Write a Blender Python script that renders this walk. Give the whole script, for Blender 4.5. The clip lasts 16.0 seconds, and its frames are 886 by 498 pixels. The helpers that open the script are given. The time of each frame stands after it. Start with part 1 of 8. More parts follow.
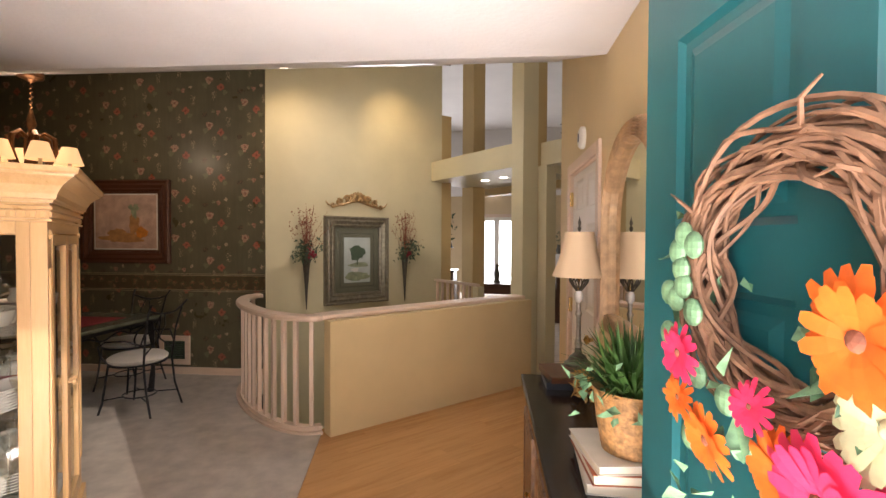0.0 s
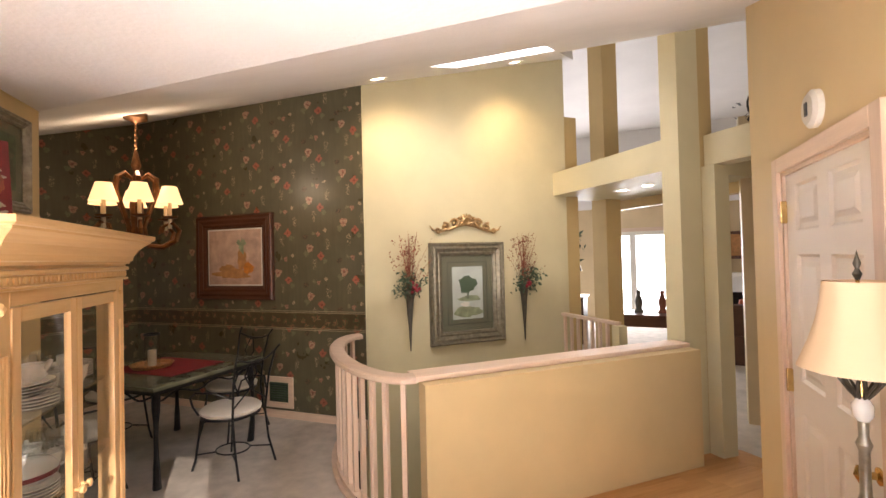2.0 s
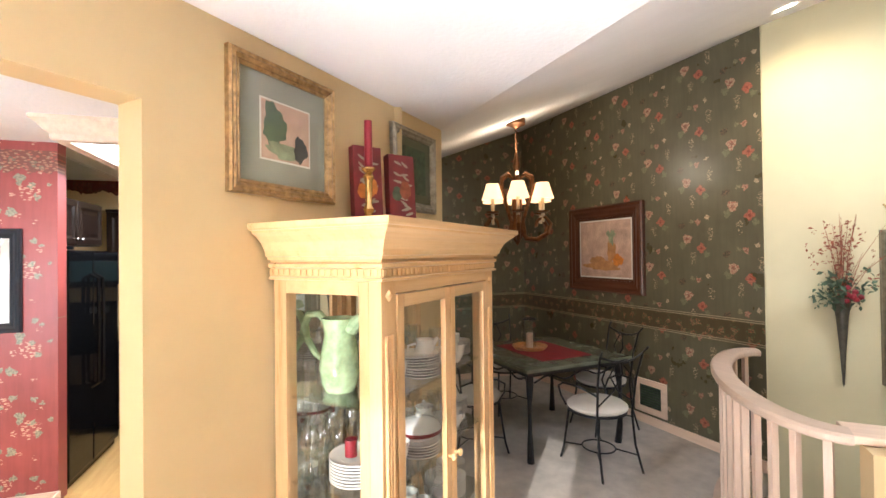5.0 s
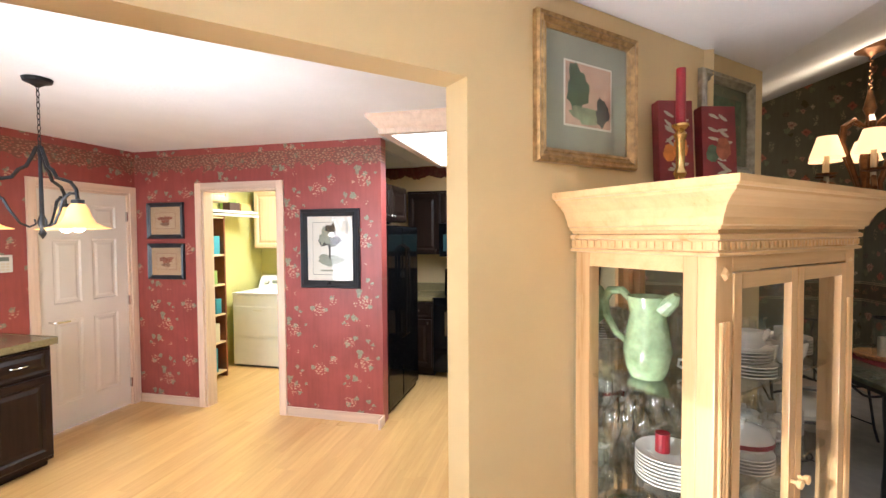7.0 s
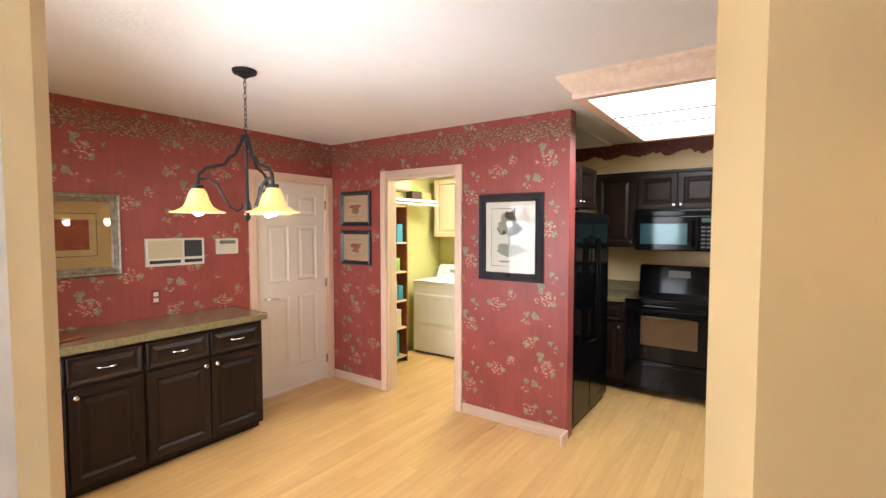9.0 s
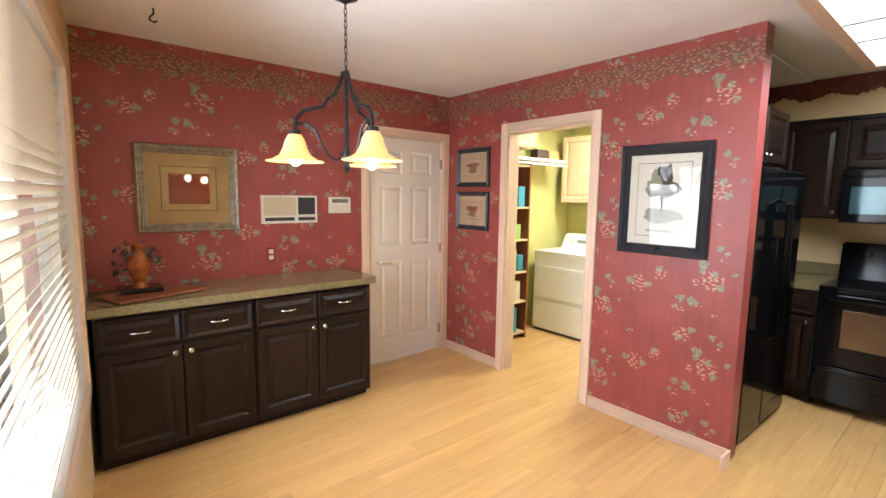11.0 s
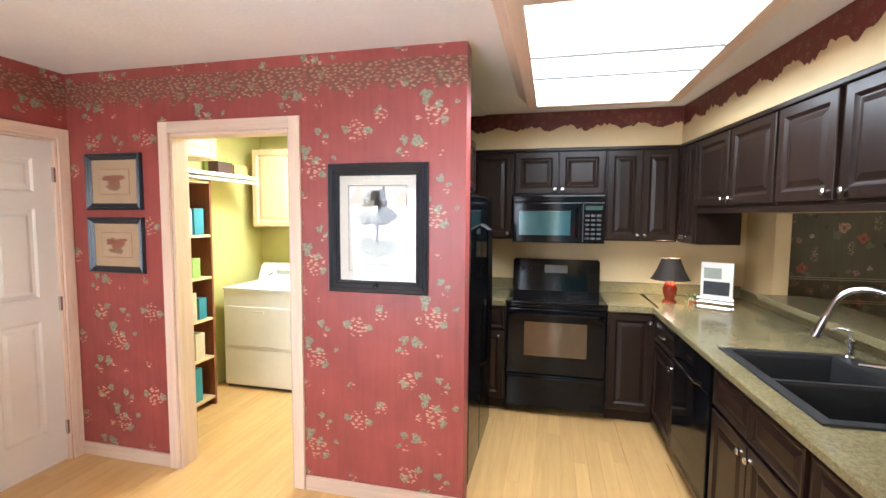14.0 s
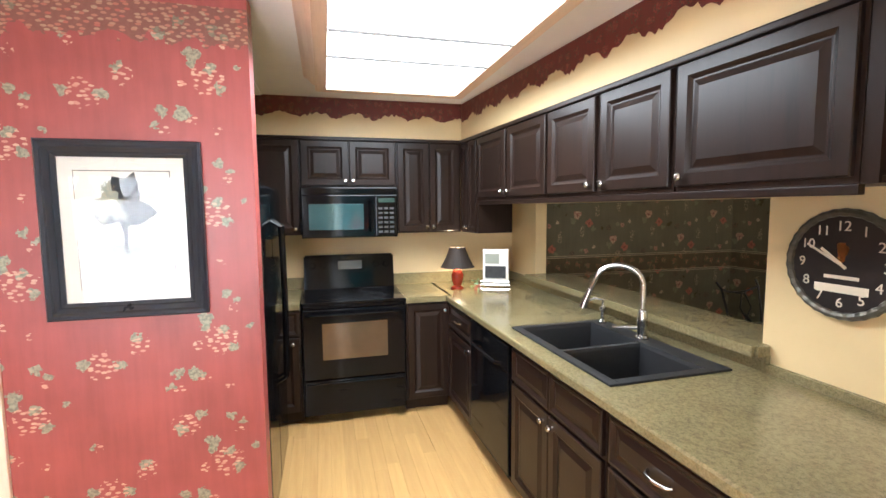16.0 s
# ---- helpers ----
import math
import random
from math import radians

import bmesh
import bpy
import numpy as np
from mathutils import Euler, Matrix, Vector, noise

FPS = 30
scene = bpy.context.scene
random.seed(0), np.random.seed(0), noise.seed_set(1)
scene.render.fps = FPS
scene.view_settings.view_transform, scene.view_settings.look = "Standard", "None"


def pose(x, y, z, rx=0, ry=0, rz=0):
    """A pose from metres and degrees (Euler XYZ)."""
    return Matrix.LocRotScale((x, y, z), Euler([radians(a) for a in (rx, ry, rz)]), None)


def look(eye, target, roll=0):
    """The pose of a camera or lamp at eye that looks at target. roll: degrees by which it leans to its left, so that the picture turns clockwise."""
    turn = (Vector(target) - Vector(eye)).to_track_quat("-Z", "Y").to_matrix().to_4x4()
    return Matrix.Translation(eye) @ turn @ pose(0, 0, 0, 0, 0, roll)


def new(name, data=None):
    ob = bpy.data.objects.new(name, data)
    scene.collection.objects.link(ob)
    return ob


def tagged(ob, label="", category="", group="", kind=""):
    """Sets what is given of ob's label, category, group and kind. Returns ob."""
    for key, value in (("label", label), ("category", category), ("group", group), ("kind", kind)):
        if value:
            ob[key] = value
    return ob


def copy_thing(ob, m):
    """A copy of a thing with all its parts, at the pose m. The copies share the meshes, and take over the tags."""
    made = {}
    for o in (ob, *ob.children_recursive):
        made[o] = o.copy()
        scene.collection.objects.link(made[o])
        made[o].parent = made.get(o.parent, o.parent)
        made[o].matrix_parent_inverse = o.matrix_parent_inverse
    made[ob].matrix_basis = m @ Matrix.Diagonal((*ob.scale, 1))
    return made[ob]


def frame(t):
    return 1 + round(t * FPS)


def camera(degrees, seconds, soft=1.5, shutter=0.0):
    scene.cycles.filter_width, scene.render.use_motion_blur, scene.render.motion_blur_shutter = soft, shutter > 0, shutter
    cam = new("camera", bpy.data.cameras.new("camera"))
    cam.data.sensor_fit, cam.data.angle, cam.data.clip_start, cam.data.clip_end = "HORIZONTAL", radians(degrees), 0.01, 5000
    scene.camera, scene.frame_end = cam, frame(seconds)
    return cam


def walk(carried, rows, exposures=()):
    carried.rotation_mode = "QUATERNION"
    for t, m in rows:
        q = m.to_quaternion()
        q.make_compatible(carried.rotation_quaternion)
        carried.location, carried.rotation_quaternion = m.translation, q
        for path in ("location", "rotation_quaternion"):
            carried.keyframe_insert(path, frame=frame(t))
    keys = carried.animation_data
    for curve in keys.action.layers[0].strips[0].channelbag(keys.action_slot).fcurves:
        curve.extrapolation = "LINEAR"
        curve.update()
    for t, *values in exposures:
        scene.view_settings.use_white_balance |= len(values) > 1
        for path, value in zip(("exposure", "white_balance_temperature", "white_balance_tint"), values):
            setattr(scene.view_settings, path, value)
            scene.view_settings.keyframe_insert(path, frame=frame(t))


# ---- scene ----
cam = camera(88.7, 16.0)
PATH = [
    (0, (0.613, 0.705, 1.509), (0.206, 2.662, 1.468), 0.3),
    (0.5, (0.597, 0.92, 1.516), (0.119, 2.862, 1.492), 0.1),
    (1, (0.535, 1.145, 1.533), (-0.06, 3.054, 1.524), -0.1),
    (1.5, (0.47, 1.367, 1.596), (-0.264, 3.228, 1.602), -0.8),
    (2, (0.413, 1.559, 1.636), (-0.499, 3.338, 1.672), -1.4),
    (2.5, (0.332, 1.74, 1.649), (-0.734, 3.431, 1.715), -1.7),
    (3, (0.281, 1.853, 1.645), (-0.953, 3.425, 1.724), -1.5),
    (3.5, (0.251, 1.9, 1.657), (-1.178, 3.298, 1.717), -1.2),
    (4, (0.235, 1.909, 1.663), (-1.407, 3.05, 1.689), -1.1),
    (4.2, (0.242, 1.897, 1.666), (-1.471, 2.93, 1.687), -1.2),
    (6.3, (0.199, 1.745, 1.633), (-1.797, 1.625, 1.597), -0.3),
    (6.5, (0.167, 1.722, 1.643), (-1.819, 1.495, 1.587), -0.7),
    (7, (0.126, 1.661, 1.634), (-1.817, 1.191, 1.568), -0.4),
    (7.5, (0.042, 1.592, 1.63), (-1.832, 0.898, 1.547), -0.1),
    (8, (-0.054, 1.522, 1.632), (-1.856, 0.66, 1.538), 0.1),
    (8.5, (-0.142, 1.451, 1.612), (-1.875, 0.456, 1.519), -0.1),
    (9, (-0.254, 1.412, 1.599), (-1.885, 0.258, 1.501), -0.0),
    (9.5, (-0.369, 1.375, 1.589), (-1.864, 0.053, 1.462), 0.1),
    (9.7, (-0.406, 1.347, 1.58), (-1.842, -0.038, 1.435), 0.1),
    (11.8, (-0.806, 0.966, 1.51), (-2.061, -0.57, 1.254), 1.0),
    (12, (-0.86, 0.941, 1.513), (-2.192, -0.531, 1.268), 1.1),
    (12.5, (-0.957, 0.86, 1.529), (-2.5, -0.395, 1.315), 0.9),
    (13, (-1.066, 0.809, 1.554), (-2.785, -0.194, 1.359), 0.8),
    (13.1, (-1.089, 0.798, 1.559), (-2.841, -0.15, 1.379), 1.0),
    (13.5, (-1.154, 0.749, 1.571), (-3.008, 0.018, 1.403), 0.9),
    (14, (-1.217, 0.675, 1.588), (-3.157, 0.212, 1.44), 0.4),
    (14.5, (-1.295, 0.625, 1.589), (-3.279, 0.411, 1.451), -0.4),
    (15, (-1.363, 0.588, 1.591), (-3.358, 0.633, 1.458), -0.9),
    (15.5, (-1.412, 0.556, 1.592), (-3.385, 0.842, 1.436), -0.9),
    (16, (-1.453, 0.528, 1.588), (-3.381, 1.029, 1.41), -0.5),
]
walk(cam, [(t, look(eye, target, roll)) for t, eye, target, roll in PATH],
     exposures=[(0, -0.1, 6550, 18), (0.7, 0.15, 6550, 18), (1.5, 0.45, 6700, 19), (2.5, 0.87, 6300, 16), (3.5, 1.1, 5900, 14), (4.2, 1.12, 5750, 12), (6.5, 0.80, 5550, 9), (8, 0.58, 5700, 10), (9.5, 0.45, 5850, 10), (12, 0.66, 5450, 8), (13, 0.80, 5400, 8), (14, 0.82, 5400, 8), (15, 0.86, 5450, 8), (16, 1.06, 5550, 8)])

# ---- light ----
world = bpy.data.worlds.new("sky")
scene.world = world
world.use_nodes = True
wn = world.node_tree
sky = wn.nodes.new("ShaderNodeTexSky")
sky.sky_type, sky.sun_disc = "NISHITA", False
sky.sun_elevation, sky.sun_rotation = radians(21), radians(128)
wn.links.new(sky.outputs[0], wn.nodes["Background"].inputs[0])
wn.nodes["Background"].inputs[1].default_value = 0.14


def sun_lamp():
    data = bpy.data.lights.new("sun", "SUN")
    data.energy, data.angle, data.color = 2.0, radians(0.6), (1, 0.93, 0.82)
    ob = new("sun", data)
    ob.matrix_world = look((2.3, -1.8, 1.12), (0, 0, 0))


sun_lamp()


def area(name, eye, target, w, h, power, color):
    data = bpy.data.lights.new(name, "AREA")
    data.shape, data.size, data.size_y, data.energy, data.color = "RECTANGLE", w, h, power, color
    ob = new(name, data)
    ob.matrix_world = look(eye, target)
    return ob


def bulb(name, at, power, color, radius=0.03):
    data = bpy.data.lights.new(name, "POINT")
    data.energy, data.color, data.shadow_soft_size = power, color, radius
    ob = new(name, data)
    ob.location = at
    return ob


def can(name, at, target, power, color, size=70):
    data = bpy.data.lights.new(name, "SPOT")
    data.energy, data.color, data.spot_size, data.spot_blend, data.shadow_soft_size = power, color, radians(size), 1.0, 0.05
    ob = new(name, data)
    ob.matrix_world = look(at, target)
    return ob


DAY = (0.97, 0.98, 1.0)
WARM = (1.0, 0.78, 0.52)
# daylight through the open entry door, the breakfast window, the skylight and the great room's glass
area("door_daylight", (0.55, -0.35, 1.45), (-0.3, 4.5, 1.3), 1.9, 2.1, 60, DAY)
# Added fill low outside the door, lifting the foyer ceiling; no porch is built.
area("foyer_fill", (0.55, 0.15, 0.12), (-0.3, 1.7, 2.7), 1.2, 0.9, 130, (1.0, 0.93, 0.86)).data.spread = radians(125)
area("window_daylight", (-0.58, -0.75, 1.25), (-3.5, -0.3, 0.85), 1.8, 1.3, 25, DAY).data.spread = radians(130)
area("great_room_daylight", (-1.0, 13.6, 1.7), (0.0, 5.0, 1.2), 4.5, 2.6, 230, DAY)
area("skylight_daylight", (-0.78, 4.78, 3.35), (-0.80, 4.85, 1.0), 0.7, 0.7, 13, DAY)
# recessed lamps over the stairwell wall, the fluorescent box, an added laundry fill
can("stair_lamp", (-1.72, 4.78, 3.1), (-2.0, 5.5, 2.5), 22, (1.0, 0.74, 0.42), 105)
can("stair_lamp", (-0.92, 5.75, 3.4), (-1.15, 6.4, 2.7), 24, (1.0, 0.74, 0.42), 105)
area("kitchen_box_lamp", (-3.67, 0.97, 2.30), (-3.67, 0.971, 0.0), 1.45, 0.78, 28, (1.0, 0.98, 0.94))
# Added to brighten the laundry; no fixture is built there.
area("laundry_fill", (-4.6, -1.2, 2.40), (-4.6, -1.201, 0.0), 0.5, 0.5, 40, (1.0, 0.95, 0.85))

# ---- materials ----


class Mat:
    """A node material under construction."""

    def __init__(self, name, color=(0.5, 0.5, 0.5), rough=0.5, metal=0.0):
        self.m = bpy.data.materials.new(name)
        self.m.use_nodes = True
        self.t = self.m.node_tree
        self.b = self.t.nodes["Principled BSDF"]
        self.b.inputs["Base Color"].default_value = (*color, 1)
        self.b.inputs["Roughness"].default_value = rough
        self.b.inputs["Metallic"].default_value = metal
        self.base = color

    def node(self, kind, **kw):
        n = self.t.nodes.new(kind)
        for k, v in kw.items():
            if k in n.inputs:
                n.inputs[k].default_value = v
        return n

    def link(self, a, b):
        self.t.links.new(a, b)

    def coords(self, scale=(1, 1, 1), swap=False):
        tc = self.node("ShaderNodeTexCoord")
        mp = self.node("ShaderNodeMapping")
        mp.inputs["Scale"].default_value = scale
        self.link(tc.outputs["Object"], mp.inputs["Vector"])
        return mp.outputs[0]

    def noise(self, scale, detail=4, vec=None, rough=0.55):
        n = self.node("ShaderNodeTexNoise", Scale=scale, Detail=detail, Roughness=rough)
        self.link(vec if vec is not None else self.coords(), n.inputs["Vector"])
        return n.outputs["Fac"]

    def ramp(self, fac, stops):
        r = self.node("ShaderNodeValToRGB")
        e = r.color_ramp.elements
        while len(e) < len(stops):
            e.new(0.5)
        for i, (p, c) in enumerate(stops):
            e[i].position, e[i].color = p, (*c, 1) if len(c) == 3 else c
        self.link(fac, r.inputs[0])
        return r.outputs[0]

    def mix(self, fac, a, b, mode="MIX"):
        n = self.node("ShaderNodeMix")
        n.data_type, n.blend_type = "RGBA", mode
        for sock, v in ((n.inputs[0], fac), (n.inputs[6], a), (n.inputs[7], b)):
            if hasattr(v, "is_linked"):
                self.link(v, sock)
            elif isinstance(v, (int, float)):
                sock.default_value = v
            else:
                sock.default_value = (*v, 1)
        return n.outputs[2]

    def math(self, op, a, b=0.0, c=None):
        n = self.node("ShaderNodeMath")
        n.operation = op
        for i, v in enumerate((a, b) if c is None else (a, b, c)):
            if hasattr(v, "is_linked"):
                self.link(v, n.inputs[i])
            else:
                n.inputs[i].default_value = v
        return n.outputs[0]

    def color(self, sock):
        self.link(sock, self.b.inputs["Base Color"])
        return self

    def rough(self, fac, lo, hi):
        n = self.node("ShaderNodeMapRange")
        n.inputs["To Min"].default_value, n.inputs["To Max"].default_value = lo, hi
        self.link(fac, n.inputs["Value"])
        self.link(n.outputs[0], self.b.inputs["Roughness"])
        return self

    def bump(self, fac, strength=0.2, dist=0.002):
        n = self.node("ShaderNodeBump", Strength=strength, Distance=dist)
        self.link(fac, n.inputs["Height"])
        self.link(n.outputs[0], self.b.inputs["Normal"])
        return self

    def emit(self, color, strength):
        self.b.inputs["Emission Color"].default_value = (*color, 1)
        self.b.inputs["Emission Strength"].default_value = strength
        return self


def shade(c, k):
    return tuple(min(1, v * k) for v in c)


def plain(name, c, rough=0.5, metal=0.0, var=0.12, scale=8.0, bump=0.15, grain=120.0, dist=0.001):
    """A surface with broad tone variation and fine relief."""
    m = Mat(name, c, rough, metal)
    v = m.noise(scale, 5)
    m.color(m.ramp(v, [(0.3, shade(c, 1 - var)), (0.7, shade(c, 1 + var))]))
    m.rough(v, max(0.02, rough - 0.07), min(1, rough + 0.07))
    if bump:
        m.bump(m.noise(grain, 3), bump, dist)
    return m.m


def wood(name, c, dark, rough=0.35, along=0, scale=1.0, bump=0.1, spread=0.13):
    """Wood with streaked grain along one local axis."""
    m = Mat(name, c, rough)
    s = [14 * scale] * 3
    s[along] = 0.9 * scale
    vec = m.coords(tuple(s))
    oi = m.node("ShaderNodeObjectInfo")
    add = m.node("ShaderNodeVectorMath")
    add.operation = "ADD"
    sc = m.math("MULTIPLY", oi.outputs["Random"], 37.0)
    m.link(vec, add.inputs[0])
    m.link(sc, add.inputs[1])
    g = m.noise(2.2, 7, add.outputs[0], 0.62)
    f = m.noise(22, 3, add.outputs[0])
    col = m.ramp(g, [(0.28, dark), (0.5, c), (0.75, shade(c, 1.15))])
    col = m.mix(0.25, col, m.ramp(f, [(0.35, dark), (0.65, c)]))
    tone = m.node("ShaderNodeMapRange")
    tone.inputs["To Min"].default_value, tone.inputs["To Max"].default_value = 1 - spread, 1 + spread
    m.link(oi.outputs["Random"], tone.inputs["Value"])
    hsv = m.node("ShaderNodeHueSaturation")
    m.link(tone.outputs[0], hsv.inputs["Value"])
    m.link(col, hsv.inputs["Color"])
    m.color(hsv.outputs[0])
    m.rough(g, rough - 0.06, rough + 0.1)
    m.bump(f, bump, 0.0006)
    return m.m


def wallpaper(name, ground, flower_a, flower_b, leaf, cell, border_z=None, rough=0.5, border_depth=0.28, dot_size=1.0):
    """Printed paper: sprays of berries and leaves scattered over a mottled ground, in the wall's own x and z."""
    m = Mat(name, ground, rough)
    tc = m.node("ShaderNodeTexCoord")
    sep = m.node("ShaderNodeSeparateXYZ")
    m.link(tc.outputs["Object"], sep.inputs[0])
    comb = m.node("ShaderNodeCombineXYZ")
    m.link(sep.outputs[0], comb.inputs[0])
    m.link(sep.outputs[2], comb.inputs[1])
    vec = comb.outputs[0]
    mott = m.noise(5, 5, vec)
    streak = m.node("ShaderNodeMapping")
    streak.inputs["Scale"].default_value = (30, 2.5, 1)
    m.link(vec, streak.inputs[0])
    st = m.noise(1.0, 4, streak.outputs[0])
    base = m.ramp(mott, [(0.3, shade(ground, 0.80)), (0.7, shade(ground, 1.18))])
    base = m.mix(0.35, base, m.ramp(st, [(0.35, shade(ground, 0.75)), (0.65, shade(ground, 1.2))]))
    # sprays: cells of a jittered grid
    vor = m.node("ShaderNodeTexVoronoi", Scale=1.0 / cell, Randomness=0.75)
    vor.voronoi_dimensions = "2D"
    m.link(vec, vor.inputs["Vector"])
    warp = m.noise(1.0 / cell * 3.2, 2, vec)
    reach = m.math("ADD", vor.outputs["Distance"], m.math("MULTIPLY", m.math("SUBTRACT", warp, 0.5), 0.85))
    spray = m.math("LESS_THAN", reach, 0.38)
    heart = m.math("LESS_THAN", reach, 0.24)
    dots = m.node("ShaderNodeTexVoronoi", Scale=46.0 * 0.2 / cell / dot_size, Randomness=0.9)
    dots.voronoi_dimensions = "2D"
    m.link(vec, dots.inputs["Vector"])
    dot = m.math("LESS_THAN", dots.outputs["Distance"], 0.36)
    leafn = m.node("ShaderNodeTexVoronoi", Scale=25.0 * 0.2 / cell, Randomness=1.0)
    leafn.voronoi_dimensions = "2D"
    m.link(vec, leafn.inputs["Vector"])
    leafm = m.math("LESS_THAN", leafn.outputs["Distance"], 0.36)
    dsep = m.node("ShaderNodeSeparateColor")
    m.link(dots.outputs["Color"], dsep.inputs[0])
    berry = m.mix(dsep.outputs[0], flower_a, flower_b)
    lsep = m.node("ShaderNodeSeparateColor")
    m.link(leafn.outputs["Color"], lsep.inputs[0])
    leafc = m.mix(lsep.outputs[0], shade(leaf, 0.6), shade(leaf, 1.3))
    if border_z is not None:
        # a dense band hanging from border_z, with a ragged lower edge
        zz = m.math("SUBTRACT", border_z, sep.outputs[2])
        rag = m.math("MULTIPLY", m.math("SUBTRACT", m.noise(9, 3, vec), 0.5), 0.32)
        inside = m.math("LESS_THAN", m.math("ADD", zz, rag), border_depth)
        below = m.math("GREATER_THAN", zz, 0.05)
        band = m.math("MULTIPLY", inside, below)
        thin = m.math("GREATER_THAN", m.noise(26, 2, vec), 0.47)
        band = m.math("MULTIPLY", band, thin)
        spray = m.math("MAXIMUM", spray, band)
        heart = m.math("MAXIMUM", heart, band)
    col = m.mix(m.math("MULTIPLY", m.math("MULTIPLY", spray, leafm), 0.85), base, leafc)
    col = m.mix(m.math("MULTIPLY", m.math("MULTIPLY", heart, dot), 0.78), col, berry)
    m.color(col)
    m.rough(mott, rough - 0.08, rough + 0.08)
    m.bump(m.noise(160, 2, vec), 0.08, 0.0006)
    return m.m


def repeat_paper(name, ground, width, height, motifs, dashes, rough=0.45, border_z=None, border_depth=0.17):
    """Printed paper with a half-drop repeat of flowers, berry sprays and leaves, in the wall's own x and z."""
    m = Mat(name, ground, rough)
    tc = m.node("ShaderNodeTexCoord")
    sep = m.node("ShaderNodeSeparateXYZ")
    m.link(tc.outputs["Object"], sep.inputs[0])
    comb = m.node("ShaderNodeCombineXYZ")
    m.link(sep.outputs[0], comb.inputs[0])
    m.link(sep.outputs[2], comb.inputs[1])
    vec = comb.outputs[0]
    mott = m.noise(4, 5, vec)
    base = m.ramp(mott, [(0.3, shade(ground, 0.82)), (0.7, shade(ground, 1.18))])
    streak = m.node("ShaderNodeMapping")
    streak.inputs["Scale"].default_value = (34, 3, 1)
    m.link(vec, streak.inputs[0])
    col = m.mix(0.3, base, m.ramp(m.noise(1.0, 4, streak.outputs[0]), [(0.35, shade(ground, 0.78)), (0.65, shade(ground, 1.2))]))
    # a little hand-drawn waver, then the repeat
    sx = m.math("ADD", sep.outputs[0], m.math("MULTIPLY", m.math("SUBTRACT", m.noise(46, 3, vec), 0.5), 0.05))
    wob = m.node("ShaderNodeMapping")
    wob.inputs["Location"].default_value = (7.3, 4.1, 0)
    m.link(vec, wob.inputs[0])
    sz = m.math("ADD", sep.outputs[2], m.math("MULTIPLY", m.math("SUBTRACT", m.noise(46, 3, wob.outputs[0]), 0.5), 0.05))
    column = m.math("FLOOR", m.math("DIVIDE", sx, width))
    xx = m.math("SUBTRACT", sx, m.math("MULTIPLY", m.math("ADD", column, 0.5), width))
    odd = m.math("FLOORED_MODULO", column, 2.0)
    yy = m.math("SUBTRACT", m.math("FLOORED_MODULO", m.math("ADD", sz, m.math("MULTIPLY", odd, height / 2)), height), height / 2)
    fine = m.noise(75, 2, vec)
    # short strokes that fill the sprays
    turn = m.node("ShaderNodeMapping")
    turn.inputs["Rotation"].default_value = (0, 0, radians(-14))
    turn.inputs["Scale"].default_value = (1, 2.1, 1)
    m.link(vec, turn.inputs[0])
    dv = m.node("ShaderNodeTexVoronoi", Scale=dashes, Randomness=0.9)
    dv.voronoi_dimensions = "2D"
    m.link(turn.outputs[0], dv.inputs["Vector"])
    dash = m.math("LESS_THAN", dv.outputs["Distance"], 0.31)
    dsep = m.node("ShaderNodeSeparateColor")
    m.link(dv.outputs["Color"], dsep.inputs[0])
    for kind, cx, cy, size, petals, phase, ca, cb in motifs:
        dx, dy = m.math("SUBTRACT", xx, cx), m.math("SUBTRACT", yy, cy)
        r = m.math("SQRT", m.math("ADD", m.math("MULTIPLY", dx, dx), m.math("MULTIPLY", dy, dy)))
        th = m.math("ARCTAN2", dy, dx)
        lim = m.math("MULTIPLY_ADD", m.math("SINE", m.math("MULTIPLY_ADD", th, float(petals), phase)), size * (0.1 if kind == "spray" else 0.13), size * (0.85 if kind == "spray" else 0.84))
        mask = m.math("LESS_THAN", r, lim)
        if kind == "spray":
            col = m.mix(m.math("MULTIPLY", m.math("MULTIPLY", mask, dash), 0.85), col, m.mix(dsep.outputs[0], ca, cb))
        else:
            tone = m.mix(m.ramp(fine, [(0.4, (0, 0, 0)), (0.6, (1, 1, 1))]), ca, cb)
            col = m.mix(m.math("MULTIPLY", mask, 0.9), col, tone)
            if kind == "flower":
                col = m.mix(m.math("MULTIPLY", m.math("LESS_THAN", r, m.math("MULTIPLY", lim, 0.33)), 0.7), col, shade(ca, 0.45))
    if border_z is not None:
        zz = m.math("SUBTRACT", border_z, sep.outputs[2])
        rag = m.math("MULTIPLY", m.math("SUBTRACT", m.noise(13, 3, vec), 0.5), 0.22)
        band = m.math("MULTIPLY", m.math("LESS_THAN", m.math("ADD", zz, rag), border_depth), m.math("GREATER_THAN", zz, 0.03))
        col = m.mix(m.math("MULTIPLY", band, 0.6), col, m.mix(fine, (0.10, 0.05, 0.035), (0.16, 0.12, 0.07)))
        col = m.mix(m.math("MULTIPLY", m.math("MULTIPLY", band, dash), 0.8), col, m.mix(dsep.outputs[0], (0.42, 0.10, 0.07), (0.40, 0.27, 0.17)))
    m.color(col)
    m.rough(mott, rough - 0.08, rough + 0.08)
    m.bump(m.noise(160, 2, vec), 0.08, 0.0006)
    return m.m


